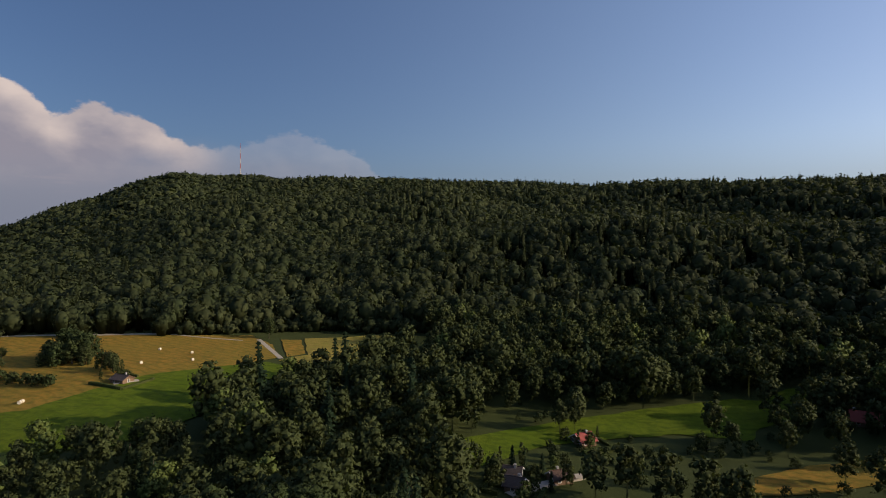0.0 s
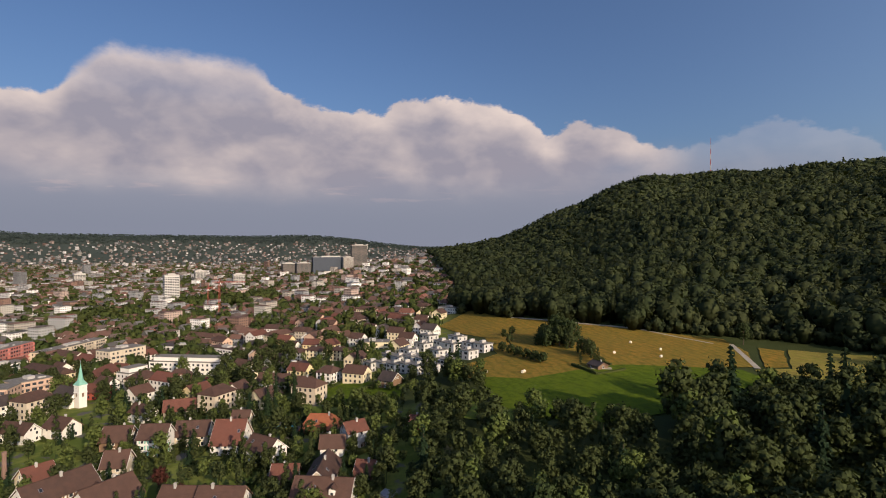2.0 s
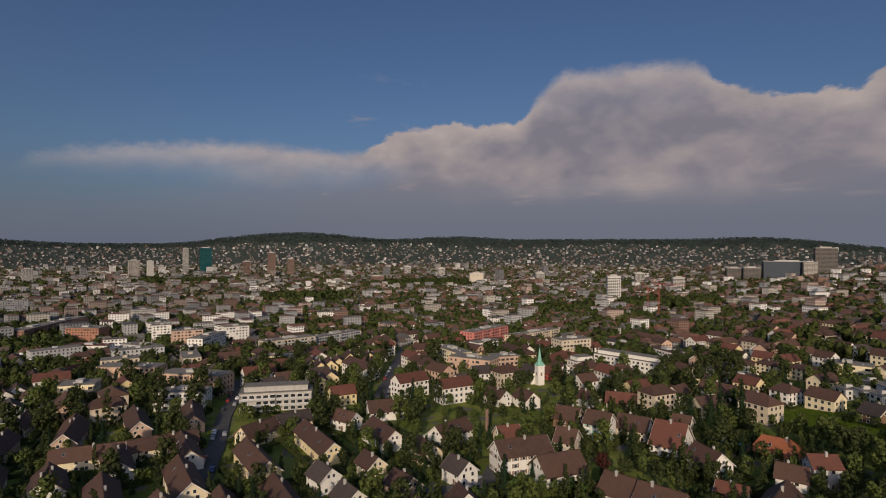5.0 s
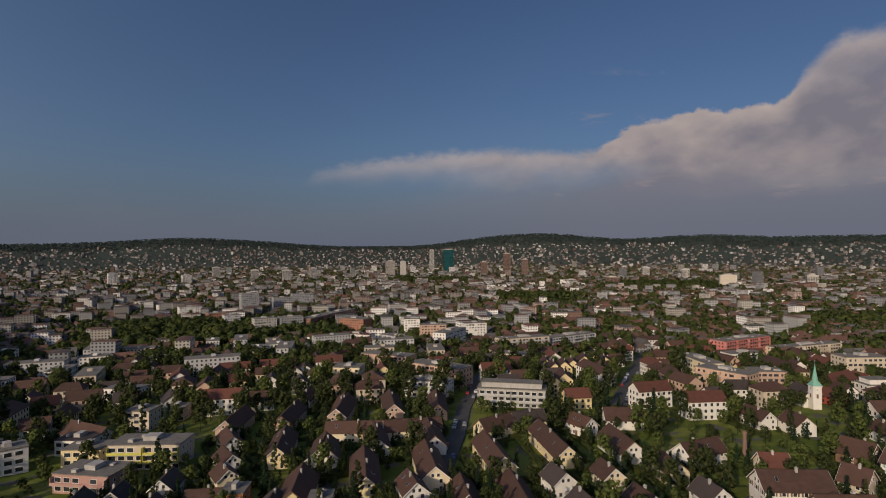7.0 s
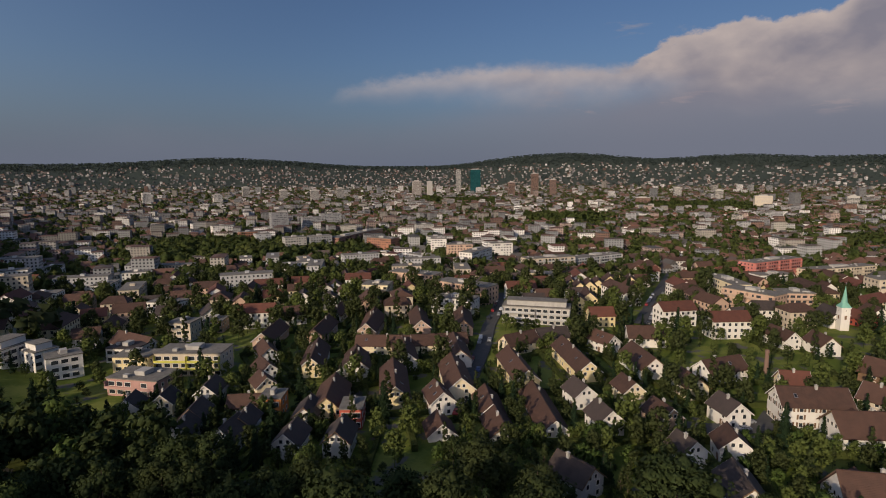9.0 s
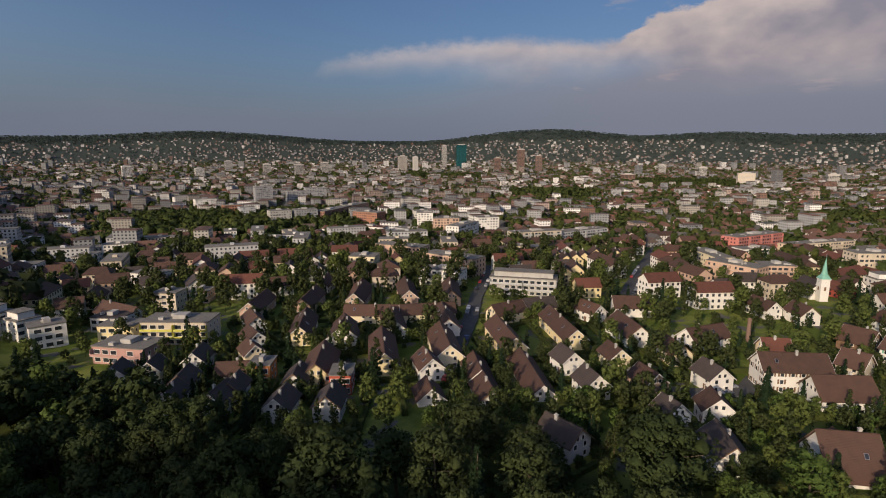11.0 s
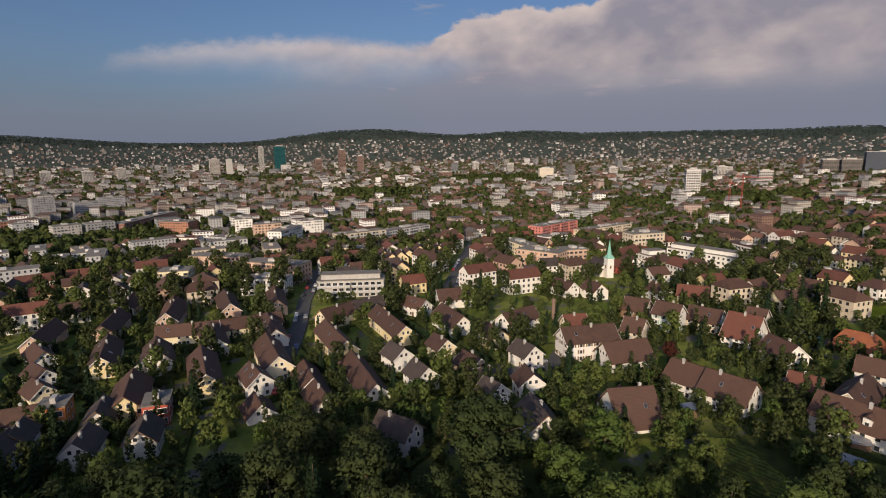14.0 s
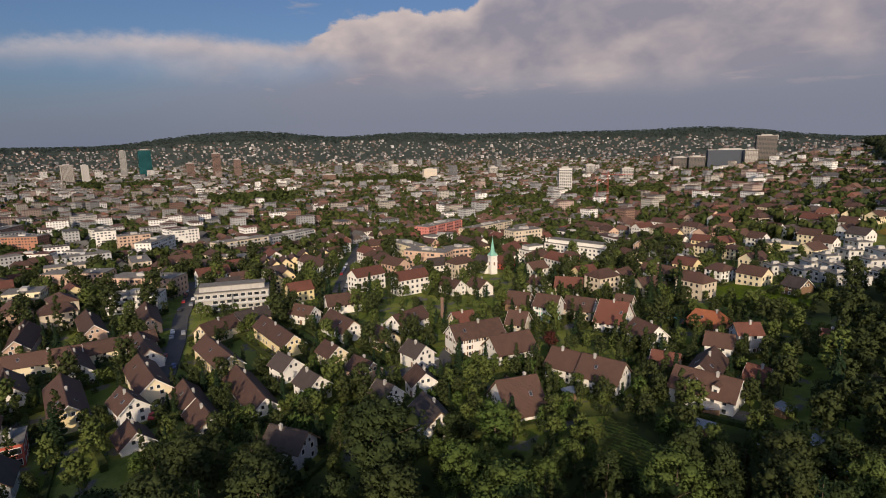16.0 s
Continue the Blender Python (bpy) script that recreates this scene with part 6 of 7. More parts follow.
def landmarks():
    tower("office_tower", 111.9, 2890, 12, 52, 24, 0.10, GREEN_GLASS, GREEN_GLASS, "tall blue-green glass office tower in the city", step=4.2)
    tower("white_tower", 113.6, 2960, 12, 24, 20, 0.05, CONCRETE, GLASS, "tall slim white tower beside the glass tower")
    tower("silo_tower", 117.8, 2500, 12, 38, 22, -1.05, HOSPITAL, CONCRETE, "broad pale concrete silo tower")
    tower("silo_tower", 116.5, 2500, 12, 22, 18, -1.1, CONCRETE, CONCRETE, "slim pale silo tower beside the wide one")
    tower("brown_tower", 105.9, 2400, 12, 29, 22, -0.35, BROWN_WALL, GLASS, "tall brown residential tower")
    tower("brown_tower", 108.2, 2380, 12, 26, 20, -1.2, BROWN_WALL, GLASS, "brown residential tower of middle height")
    tower("brown_tower", 104.1, 2420, 12, 26, 20, -0.95, BROWN_WALL, GLASS, "brown residential tower of middle height")
    tower("white_tower", 71.8, 1150, 12, 25, 17, -2.6, PALE, GLASS, "white slab tower above green parkland", step=3.0)
    tower("cream_tower", 85.4, 1750, 12, 42, 20, -2.4, BEIGE, CONCRETE, "cream slab tower in the middle distance")
    tower("brown_tower", 95.5, 1800, 12, 40, 22, -2.7, BROWN_WALL, GLASS, "brown block tower in the middle distance")
    # hospital on the rise before the far hills
    tower("hospital_tower", 54.5, 1884, 12, 52, 26, 0.22, HOSPITAL, GLASS, "tall beige hospital tower with storey bands", step=3.6)
    tower("hospital_wing", 57.3, 1850, 12, 118, 26, -0.95, BLUE_PANEL, BLUE_PANEL, "broad dark blue glazed hospital block", step=3.6)
    tower("hospital_wing", 55.6, 1840, 12, 34, 24, -1.0, HOSPITAL, CONCRETE, "beige stair block beside the glazed wing")
    tower("hospital_block", 60.0, 1840, 12, 44, 30, -1.55, HOSPITAL, GLASS, "grey concrete hospital block")
    tower("hospital_block", 61.4, 1850, 12, 40, 30, -1.6, HOSPITAL, GLASS, "grey concrete hospital block")
    for b, r, L in ((52.6, 1700, 60), (54.2, 1690, 70), (56.2, 1700, 60), (57.5, 1640, 50)):
        tower("hospital_block", b, r, 12, L, 22, -2.5, HOSPITAL, GLASS, "low beige hospital building with window bands")
    for b, r, e in ((125.5, 2300, -1.7), (128, 2100, -1.9), (131, 2300, -1.8), (134.5, 2500, -1.5), (137, 2000, -2.2), (143, 2200, -1.9), (99.5, 1900, -3.0), (89, 2300, -1.9), (92.5, 2500, -1.7), (79, 1900, -2.3), (66, 1500, -2.6), (69.5, 1900, -2.2)):
        tower("high_rise", b, r, 12, 28, 20, e, CONCRETE if r % 200 else WHITE, GLASS, "grey high-rise block in the city")
    x, y = polar(24.0 - 3.6, 2150)
    # broadcast mast on the wooded hill
    mast = new("broadcast_mast")
    z = float(height(x, y))
    mast.matrix_world = pose(x, y, z)
    tagged(mast, "slim red and white broadcast mast on the wooded hilltop", "mast")
    hh = 100 + 2150 * math.tan(radians(10.0)) - z
    for i in range(9):
        r0, r1, z0, z1 = 2.4 - i * 0.22, 2.4 - (i + 1) * 0.22, hh * i / 9, hh * (i + 1) / 9
        k = 8
        ring = [(math.cos(a * math.pi / 4), math.sin(a * math.pi / 4)) for a in range(k)]
        s = Solid().shape([(c * r0, d * r0, z0) for c, d in ring] + [(c * r1, d * r1, z1) for c, d in ring], [(a, (a + 1) % k, k + (a + 1) % k, k + a) for a in range(k)])
        part("mast_section", s.mesh("mast_section", CONCRETE if i % 2 else CRANE_RED), mast)
    part("platform", Solid().box(-3.4, 3.4, -3.4, 3.4, hh * 0.30, hh * 0.30 + 3).mesh("platform", STEEL), mast)


def church(x, y, turn, top):
    """Village church: white tower with clocks, green copper spire, nave with a dark roof."""
    z = float(height(x, y))
    thing = new("church")
    thing.matrix_world = pose(x, y, z, 0, 0, turn)
    tagged(thing, "white village church with a pointed green copper spire", "church")
    h = top - z
    body = h * 0.50
    part("tower", Solid().box(-2.05, 2.05, -2.05, 2.05, -2, body).box(-2.3, 2.3, -2.3, 2.3, body * 0.68, body * 0.68 + 0.3).box(-2.35, 2.35, -2.35, 2.35, body, body + 0.35).mesh("tower", WHITE), thing)
    b = 1.75
    v = [(-2.4, -2.4, body + 0.35), (2.4, -2.4, body + 0.35), (2.4, 2.4, body + 0.35), (-2.4, 2.4, body + 0.35)]
    eight = [(b * math.cos(radians(22.5 + 45 * i)) * 0.8, b * math.sin(radians(22.5 + 45 * i)) * 0.8, body + 2.6) for i in range(8)]
    s = Solid().shape(v + eight + [(0, 0, h)], [(4 + i, 4 + (i + 1) % 8, 12) for i in range(8)] + [(1, 2, 4 + 0, 4 + 7), (2, 3, 4 + 2, 4 + 1), (3, 0, 4 + 4, 4 + 3), (0, 1, 4 + 6, 4 + 5), (2, 5, 4), (3, 7, 6), (0, 9, 8), (1, 11, 10)])
    spire = part("spire", s.mesh("spire", COPPER), thing)
    part("finial", Solid().box(-0.06, 0.06, -0.06, 0.06, h, h + 1.6).box(-0.4, 0.4, -0.05, 0.05, h + 0.9, h + 1.05).mesh("finial", STEEL), spire)
    for i in range(4):
        n = 12
        disc = [(1.0 * math.cos(a * 2 * math.pi / n), 0.06, 1.0 * math.sin(a * 2 * math.pi / n)) for a in range(n)]
        dial = Solid().shape(disc + [(p[0], 0, p[2]) for p in disc], [tuple(range(n))[::-1], *((a, (a + 1) % n, n + (a + 1) % n, n + a) for a in range(n))])
        dial.box(-0.05, 0.05, 0.06, 0.1, 0, 0.8, 1).box(0, 0.55, 0.06, 0.1, -0.05, 0.05, 1)
        part("clock", dial.mesh("clock", WHITE, GLASS), thing, pose(0, 0, 0, 0, 0, 90 * i) @ pose(0, 2.05, body * 0.86))
        part("louvre", Solid().box(-0.5, 0.5, -0.02, 0.06, 0, 2.0).mesh("louvre", WOOD), thing, pose(0, 0, 0, 0, 0, 90 * i) @ pose(0, 2.05, body * 0.5))
    nave = part("nave", gable_walls(15, 8.6, 5, 4.2).mesh("nave", WHITE), thing, pose(-9.55, 0, 0))
    part("roof", gable_roof(15, 8.6, 5, 4.2, 0.4).mesh("roof", DARK_TILES), nave)
    for i in range(4):
        for sg in (0, 180):
            part("window", WINDOW_SMALL, nave, pose(0, 0, 0, 0, 0, sg) @ pose(-5.0 + 3.3 * i, 4.3, 1.6))
    FOOT.append((x, y, 6))
    for near, reach in ((0.96, 7), (0.92, 8), (0.88, 7)):
        FOOT.append((x * near, y * near, reach))
    FOOT.append((x - 11 * math.cos(radians(turn)), y - 11 * math.sin(radians(turn)), 9))


def crane(b, r, h, jib, turn):
    """Building crane with a lattice of struts."""
    x, y = polar(b, r)
    thing = new("tower_crane")
    thing.matrix_world = pose(x, y, float(height(x, y)), 0, 0, turn)
    tagged(thing, "red tower crane over a building site", "crane", "cranes")

    def lattice(length, w):
        s = Solid()
        for a in (-w, w):
            for c in (-w, w):
                s.box(a - 0.09, a + 0.09, c - 0.09, c + 0.09, 0, length)
        n = int(length / (2 * w))
        for i in range(n):
            z0 = i * 2 * w
            s.box(-w, w, -w - 0.06, -w + 0.06, z0, z0 + 0.14).box(-w, w, w - 0.06, w + 0.06, z0, z0 + 0.14).box(-w - 0.06, -w + 0.06, -w, w, z0, z0 + 0.14).box(w - 0.06, w + 0.06, -w, w, z0, z0 + 0.14)
            for sg in (-w, w):
                s.shape([(-w, sg - 0.05, z0), (-w, sg + 0.05, z0), (w, sg + 0.05, z0 + 2 * w), (w, sg - 0.05, z0 + 2 * w), (-w, sg, z0 + 0.15), (w, sg, z0 + 2 * w + 0.15)], [(0, 1, 2, 3), (0, 4, 5, 3), (1, 4, 5, 2)])
        return s.mesh("lattice", CRANE_RED)
    part("mast", lattice(h, 0.9), thing)
    part("jib", lattice(jib, 0.6), thing, pose(0, 0, h, 0, 90, 0))
    part("counter_jib", lattice(jib * 0.28, 0.6), thing, pose(0, 0, h, 0, -90, 0))
    part("counterweight", Solid().box(-jib * 0.28, -jib * 0.28 + 3, -0.9, 0.9, h - 3, h - 0.6).mesh("counterweight", CONCRETE), thing)
    part("cab", Solid().box(0.9, 2.3, -0.8, 0.8, h - 2.4, h - 0.6).mesh("cab", WHITE), thing)
    part("peak", lattice(5, 0.4), thing, pose(0, 0, h))


church(-331.0, 68.3, 20, 39.7)
crane(67.6, 820, 52, 34, 60)
crane(68.6, 900, 40, 30, 150)


# ---- small things in the fields and streets ----
def hay_bale(x, y, turn):
    n = 14
    ring = [(math.cos(a * 2 * math.pi / n), math.sin(a * 2 * math.pi / n)) for a in range(n)]
    v = [(-0.62, c * 0.66, 0.72 + s * 0.66) for c, s in ring] + [(-0.55, c * 0.75, 0.72 + s * 0.75) for c, s in ring] + [(0.55, c * 0.75, 0.72 + s * 0.75) for c, s in ring] + [(0.62, c * 0.66, 0.72 + s * 0.66) for c, s in ring]
    f = [tuple(range(n)), tuple(range(3 * n, 4 * n))[::-1]] + [(k * n + a, (k + 1) * n + a, (k + 1) * n + (a + 1) % n, k * n + (a + 1) % n) for k in range(3) for a in range(n)]
    ob = new("hay_bale", Solid().shape(v, f).mesh("hay_bale", STRAW))
    ob.matrix_world = pose(x, y, float(height(x, y)) + 0.33, 0, 0, turn)
    return tagged(ob, "pale round hay bale lying on the mown field", "hay bale", "hay bales")


def car_mesh(paint):
    """Rounded body, cabin with glass, wheels apart."""
    prof = [(-2.1, 0.35), (-2.15, 0.75), (-1.95, 0.95), (-1.2, 1.0), (-0.75, 1.42), (0.75, 1.45), (1.35, 1.0), (2.05, 0.88), (2.15, 0.6), (2.1, 0.35)]
    n = len(prof)
    v = [(x, -0.86 if z < 1.1 else -0.68, z) for x, z in prof] + [(x, 0.86 if z < 1.1 else 0.68, z) for x, z in prof]
    f = [tuple(range(n)), tuple(range(n, 2 * n))[::-1]] + [(i, n + i, n + (i + 1) % n, (i + 1) % n) for i in range(n)]
    return Solid().shape(v, f).mesh("body", paint)


CAR_PAINTS = [plain("car_paint", c, tuple(v * 0.9 for v in c), 2.0, 0.3, 0.0, 0.01) for c in ((0.6, 0.6, 0.6), (0.03, 0.03, 0.035), (0.25, 0.26, 0.28), (0.30, 0.03, 0.03), (0.05, 0.08, 0.2))]
CAR_BODIES = [car_mesh(p) for p in CAR_PAINTS]
CAR_NAMES = ("white", "black", "grey", "red", "dark blue")
CAR_GLASS = Solid().box(-1.02, 1.08, -0.78, 0.78, 1.04, 1.34).mesh("window_band", GLASS)
_w = [(0.32 * math.cos(a * math.pi / 6), 0.32 * math.sin(a * math.pi / 6)) for a in range(12)]
WHEEL = Solid().shape([(a, -0.1, b) for a, b in _w] + [(a, 0.1, b) for a, b in _w], [tuple(range(12))[::-1], tuple(range(12, 24))] + [(i, (i + 1) % 12, 12 + (i + 1) % 12, 12 + i) for i in range(12)]).mesh("wheel", ASPHALT)


def car(x, y, turn, kind, lift=0.42):
    ob = new("car")
    ob.matrix_world = pose(x, y, float(height(x, y)) + lift, 0, 0, turn)
    tagged(ob, f"{CAR_NAMES[kind]} car parked at the roadside", "car", "parked cars")
    part("body", CAR_BODIES[kind], ob)
    part("window_band", CAR_GLASS, ob)
    for a in (-1.3, 1.35):
        for b in (-0.8, 0.8):
            part("wheel", WHEEL, ob, pose(a, b, 0.32))
    return ob


def street_cars(seed=4):
    """Cars along the kerb of the streets."""
    rng = random.Random(seed)
    pts = [r for r in ROADS if r[2] > 3.9]
    for (x0, y0, c), (x1, y1, _) in zip(pts, pts[1:]):
        d = math.hypot(x1 - x0, y1 - y0)
        if d > 6 or math.hypot(x0, y0) > 420 or rng.random() > 0.36:
            continue
        a = math.atan2(y1 - y0, x1 - x0)
        k = (c - 2.1) * rng.choice((-1, 1))
        car(x0 - math.sin(a) * k, y0 + math.cos(a) * k, math.degrees(a), rng.choice((0, 0, 1, 2, 2, 3, 4)), 0.45)


street_cars()


def smokestack(x, y, h):
    n = 10
    ring = [(math.cos(a * 2 * math.pi / n), math.sin(a * 2 * math.pi / n)) for a in range(n)]
    z = float(height(x, y))
    lv = [(-1, 1.0), (h * 0.9, 0.62), (h * 0.9, 0.78), (h, 0.76), (h, 0.5)]
    v = [(c * r, s * r, zz) for zz, r in lv for c, s in ring]
    ob = new("factory_chimney", Solid().shape(v, [(k * n + a, k * n + (a + 1) % n, (k + 1) * n + (a + 1) % n, (k + 1) * n + a) for k in range(4) for a in range(n)]).mesh("factory_chimney", BROWN_WALL))
    ob.matrix_world = pose(x, y, z)
    FOOT.append((x, y, 2))
    return tagged(ob, "tapered brick chimney stack among the roofs", "chimney")


hay_bale(-136.3, 298.9, 47)
hay_bale(-145.4, 318.0, 40)
hay_bale(-168.1, 326.2, 1)
hay_bale(-159.0, 289.7, 130)
hay_bale(-174.8, 228.8, 93)
hay_bale(-192.7, 220.4, 24)
hay_bale(-174.9, 227.6, 105)
smokestack(-233.1, 27.9, 11)
for _k, (_x, _y, _s) in enumerate(((-213, 298, 1.0), (-207, 304, 1.15), (-205, 294, 1.1), (-199, 300, 1.2), (-196, 291, 1.1), (-191, 296, 1.05), (-188, 289, 0.9), (-217, 304, 0.85), (-210, 289, 0.75), (-202, 287, 0.8))):
    tree(("broad", _k % 4), _x, _y, _s, group="bushes of the hay field", sink=3.4)
tree(("broad", 2), -172.4, 277.7, 0.8, group="bushes of the hay field", sink=2.0)
tree(("broad", 2), -161.6, 269.5, 0.85, group="bushes of the hay field", sink=2.0)
tree(("broad", 2), -167.8, 276.5, 0.8, group="bushes of the hay field", sink=2.0)
tree(("bush", 1), -219.1, 264.7, 1.1, group="bushes of the hay field")
tree(("bush", 1), -209.0, 260.5, 1.1, group="bushes of the hay field")
tree(("bush", 1), -200.2, 256.3, 1.1, group="bushes of the hay field")
tree(("bush", 1), -191.7, 252.8, 1.1, group="bushes of the hay field")
tree(("bush", 1), -184.5, 250.6, 1.1, group="bushes of the hay field")
tree(("bush", 1), -177.9, 248.9, 1.1, group="bushes of the hay field")
tree(("broad", 0), -242.8, 295.0, 0.5, group="bushes of the hay field")
tree(("broad", 0), -245.6, 306.4, 0.5, group="bushes of the hay field")
tree(("broad", 0), -226.0, 279.8, 0.5, group="bushes of the hay field")
tree(("broad", 1), -118.4, 371.4, 0.75, group="bushes of the hay field")
tree(("fir", 1), -242.4, 128.9, 0.9, group="fir trees of the village")
tree(("fir", 1), -239.6, 136.9, 0.9, group="fir trees of the village")
tree(("fir", 1), -236.1, 121.8, 0.75, group="fir trees of the village")


def garden_shed(x, y, turn, L=4.0, W=3.0, roof=None, label="small wooden garden shed with a flat felt roof"):
    """Boarded shed with a lean-to roof and a door."""
    ob = new("garden_shed")
    ob.matrix_world = pose(x, y, float(height(x, y)) + 0.1, 0, 0, turn)
    tagged(ob, label, "shed", "garden sheds")
    v = [(-L / 2, -W / 2, -1), (L / 2, -W / 2, -1), (L / 2, W / 2, -1), (-L / 2, W / 2, -1), (-L / 2, -W / 2, 2.0), (L / 2, -W / 2, 2.0), (L / 2, W / 2, 2.6), (-L / 2, W / 2, 2.6)]
    part("wall", Solid().shape(v, BOX_FACES).mesh("wall", WOOD), ob)
    r = [(-L / 2 - 0.3, -W / 2 - 0.3, 1.96), (L / 2 + 0.3, -W / 2 - 0.3, 1.96), (L / 2 + 0.3, W / 2 + 0.3, 2.68), (-L / 2 - 0.3, W / 2 + 0.3, 2.68)]
    part("roof", Solid().shape(r + [(a, b, c + 0.12) for a, b, c in r], BOX_FACES).mesh("roof", roof or STEEL), ob)
    part("door", DOOR, ob, pose(0, -W / 2, 0, 0, 0, 180))
    FOOT.append((x, y, L * 0.6))
    return ob


def greenhouse(x, y, turn, L=7.0, W=4.0):
    """Turquoise-netted frame with posts."""
    ob = new("netted_frame")
    ob.matrix_world = pose(x, y, float(height(x, y)), 0, 0, turn)
    tagged(ob, "turquoise netting stretched over a garden frame", "garden frame")
    part("netting", Solid().box(-L / 2, L / 2, -W / 2, W / 2, 2.1, 2.16).box(-L / 2, L / 2, W / 2 - 0.05, W / 2, 0, 2.1).mesh("netting", TURQUOISE), ob)
    for a in (-L / 2, L / 2):
        for b in (-W / 2, W / 2):
            part("post", Solid().box(a - 0.06, a + 0.06, b - 0.06, b + 0.06, -0.5, 2.1).mesh("post", WOOD), ob)
    FOOT.append((x, y, 4))
    return ob


def bed_rows(x, y, turn, n=8, L=9.0):
    """Raised vegetable beds, each a bank of soil with its crop."""
    ob = new("vegetable_garden")
    ob.matrix_world = pose(x, y, float(height(x, y)) + 0.3, 0, 0, turn)
    tagged(ob, "vegetable garden with rows of green beds", "garden")
    rng = random.Random(int(abs(x)))
    for i in range(n):
        yy = (i - n / 2) * 1.5
        m = int(L / 0.5) + 1
        rows = []
        for k in range(m):
            a, h, w = -L / 2 + k * 0.5, rng.uniform(0.2, 0.7), rng.uniform(0.3, 0.5)
            rows += [(a, yy - w, -0.3), (a, yy - w * 0.5, h * 0.8), (a, yy + rng.uniform(-0.1, 0.1), h), (a, yy + w, -0.3)]
        s = Solid().shape(rows, [(4 * k + c, 4 * k + c + 1, 4 * k + c + 5, 4 * k + c + 4) for k in range(m - 1) for c in range(3)])
        part("bed", s.mesh("bed", HEDGES), ob)
    FOOT.append((x, y, 6))
    return ob


garden_shed(-133.4, 88.1, 75)
garden_shed(-127.6, 104.3, 15)
garden_shed(-112.2, 89.4, 30)
garden_shed(-123.9, 81.0, 45)
garden_shed(-110.8, 99.1, 0)
garden_shed(-99.8, 96.4, 60)
garden_shed(-150.1, 55.9, 0)
greenhouse(-214.1, 118.8, 35)
bed_rows(-129.3, 60.4, 40)
bed_rows(-122.1, 60.9, 40)
bed_rows(-114.4, 61.5, 40)
tree(("copper", 0), -172.2, 62.0, 0.7, group="garden trees of the village")
tree(("copper", 0), -191.3, 62.6, 0.7, group="garden trees of the village")


landmarks()
middle_town()
far_town()


# ---- woodland on the hill ----
def hill_woods():
    g = np.random.default_rng(3)

    def ring(r0, r1, spacing, b0=-48, b1=50):
        pts = []
        r = r0
        while r < r1:
            s = spacing(r)
            n = int(radians(b1 - b0) * r / s)
            bb = b0 + (np.arange(n) + g.uniform(-0.35, 0.35, n)) * (b1 - b0) / n
            rr = r + g.uniform(-0.4, 0.4, n) * s
            pts.append(np.stack([bb, rr], 1))
            r += s * 0.9
        p = np.concatenate(pts)
        edge = town_edge(p[:, 1])
        limit = np.interp(p[:, 0], [-48, -20, 0, 8, 12, 34, 38, 43, 46], [395, 390, 385, 395, 412, 420, 455, 520, 560])
        return p[(p[:, 0] < edge + 0.4) & (p[:, 1] > limit)]
    for name, r0, r1, spacing, per, size in (("hill_woods", 380, 700, lambda r: 11.5 + (r - 380) * 0.008, 42, 2.5), ("hill_woods", 700, 1150, lambda r: 12.5 + (r - 700) * 0.008, 34, 4.0), ("hill_woods", 1150, 2250, lambda r: 17.5 + (r - 1150) * 0.006, 15, 7.0)):
        p = ring(r0, r1, spacing)
        b, r = np.radians(p[:, 0]), p[:, 1]
        x, y = -r * np.sin(b), r * np.cos(b)
        keep = np.array([not open_land(a, c) for a, c in zip(x, y)])
        x, y, r = x[keep], y[keep], r[keep]
        n = len(x)
        con = g.random(n) < np.where((x > -90) & (r > 690), 0.28, np.where(np.sin(x * 0.011) + np.cos(y * 0.013) > 0.9, 0.35, 0.05))
        s = np.array([spacing(v) for v in r])
        rad = s * g.uniform(0.6, 0.95, n) * np.where(con, 0.45, 1.0)
        hh = (13 + s * 0.6) * g.uniform(0.7, 1.25, n) * np.where(con, 1.2, 1.0)
        woods(name, x, y, rad, hh, per, size, WOODS, "dense mixed woodland covering the hillside", int(r0), con, lobes=3 if r0 < 500 else 1)
    # leafy skirt along the wood's edge
    b = np.linspace(-46, 44, 620) + g.uniform(-0.1, 0.1, 620)
    r = np.interp(b, [-48, -20, 0, 8, 12, 34, 38, 43, 46], [395, 390, 385, 395, 412, 420, 455, 520, 560]) + g.uniform(-5, 7, 620)
    x, y = -r * np.sin(np.radians(b)), r * np.cos(np.radians(b))
    keep = np.array([not open_land(a, c) for a, c in zip(x, y)])
    x, y = x[keep], y[keep]
    woods("wood_edge", x, y, g.uniform(2.2, 4.6, len(x)), g.uniform(4, 11, len(x)), 30, 1.9, WOODS, "leafy thicket along the edge of the wood", 12)
    # the slope behind the drone's place
    p = []
    for b in np.arange(150, 306, 2.2):
        for r in np.arange(75, 330, 11):
            p.append((b + g.uniform(-0.9, 0.9), r + g.uniform(-4, 4)))
    p = np.array(p)
    b, r = np.radians(p[:, 0]), p[:, 1]
    keep = (p[:, 0] > 200) | (r > 290)
    keep &= (p[:, 0] < 290) | (r > 150)
    b, r = b[keep], r[keep]
    n = len(b)
    woods("slope_woods", -r * np.sin(b), r * np.cos(b), g.uniform(4, 6.5, n), g.uniform(13, 19, n), 14, 4.4, WOODS, "steep woodland behind the village", 9)


hill_woods()


QUEUE = []


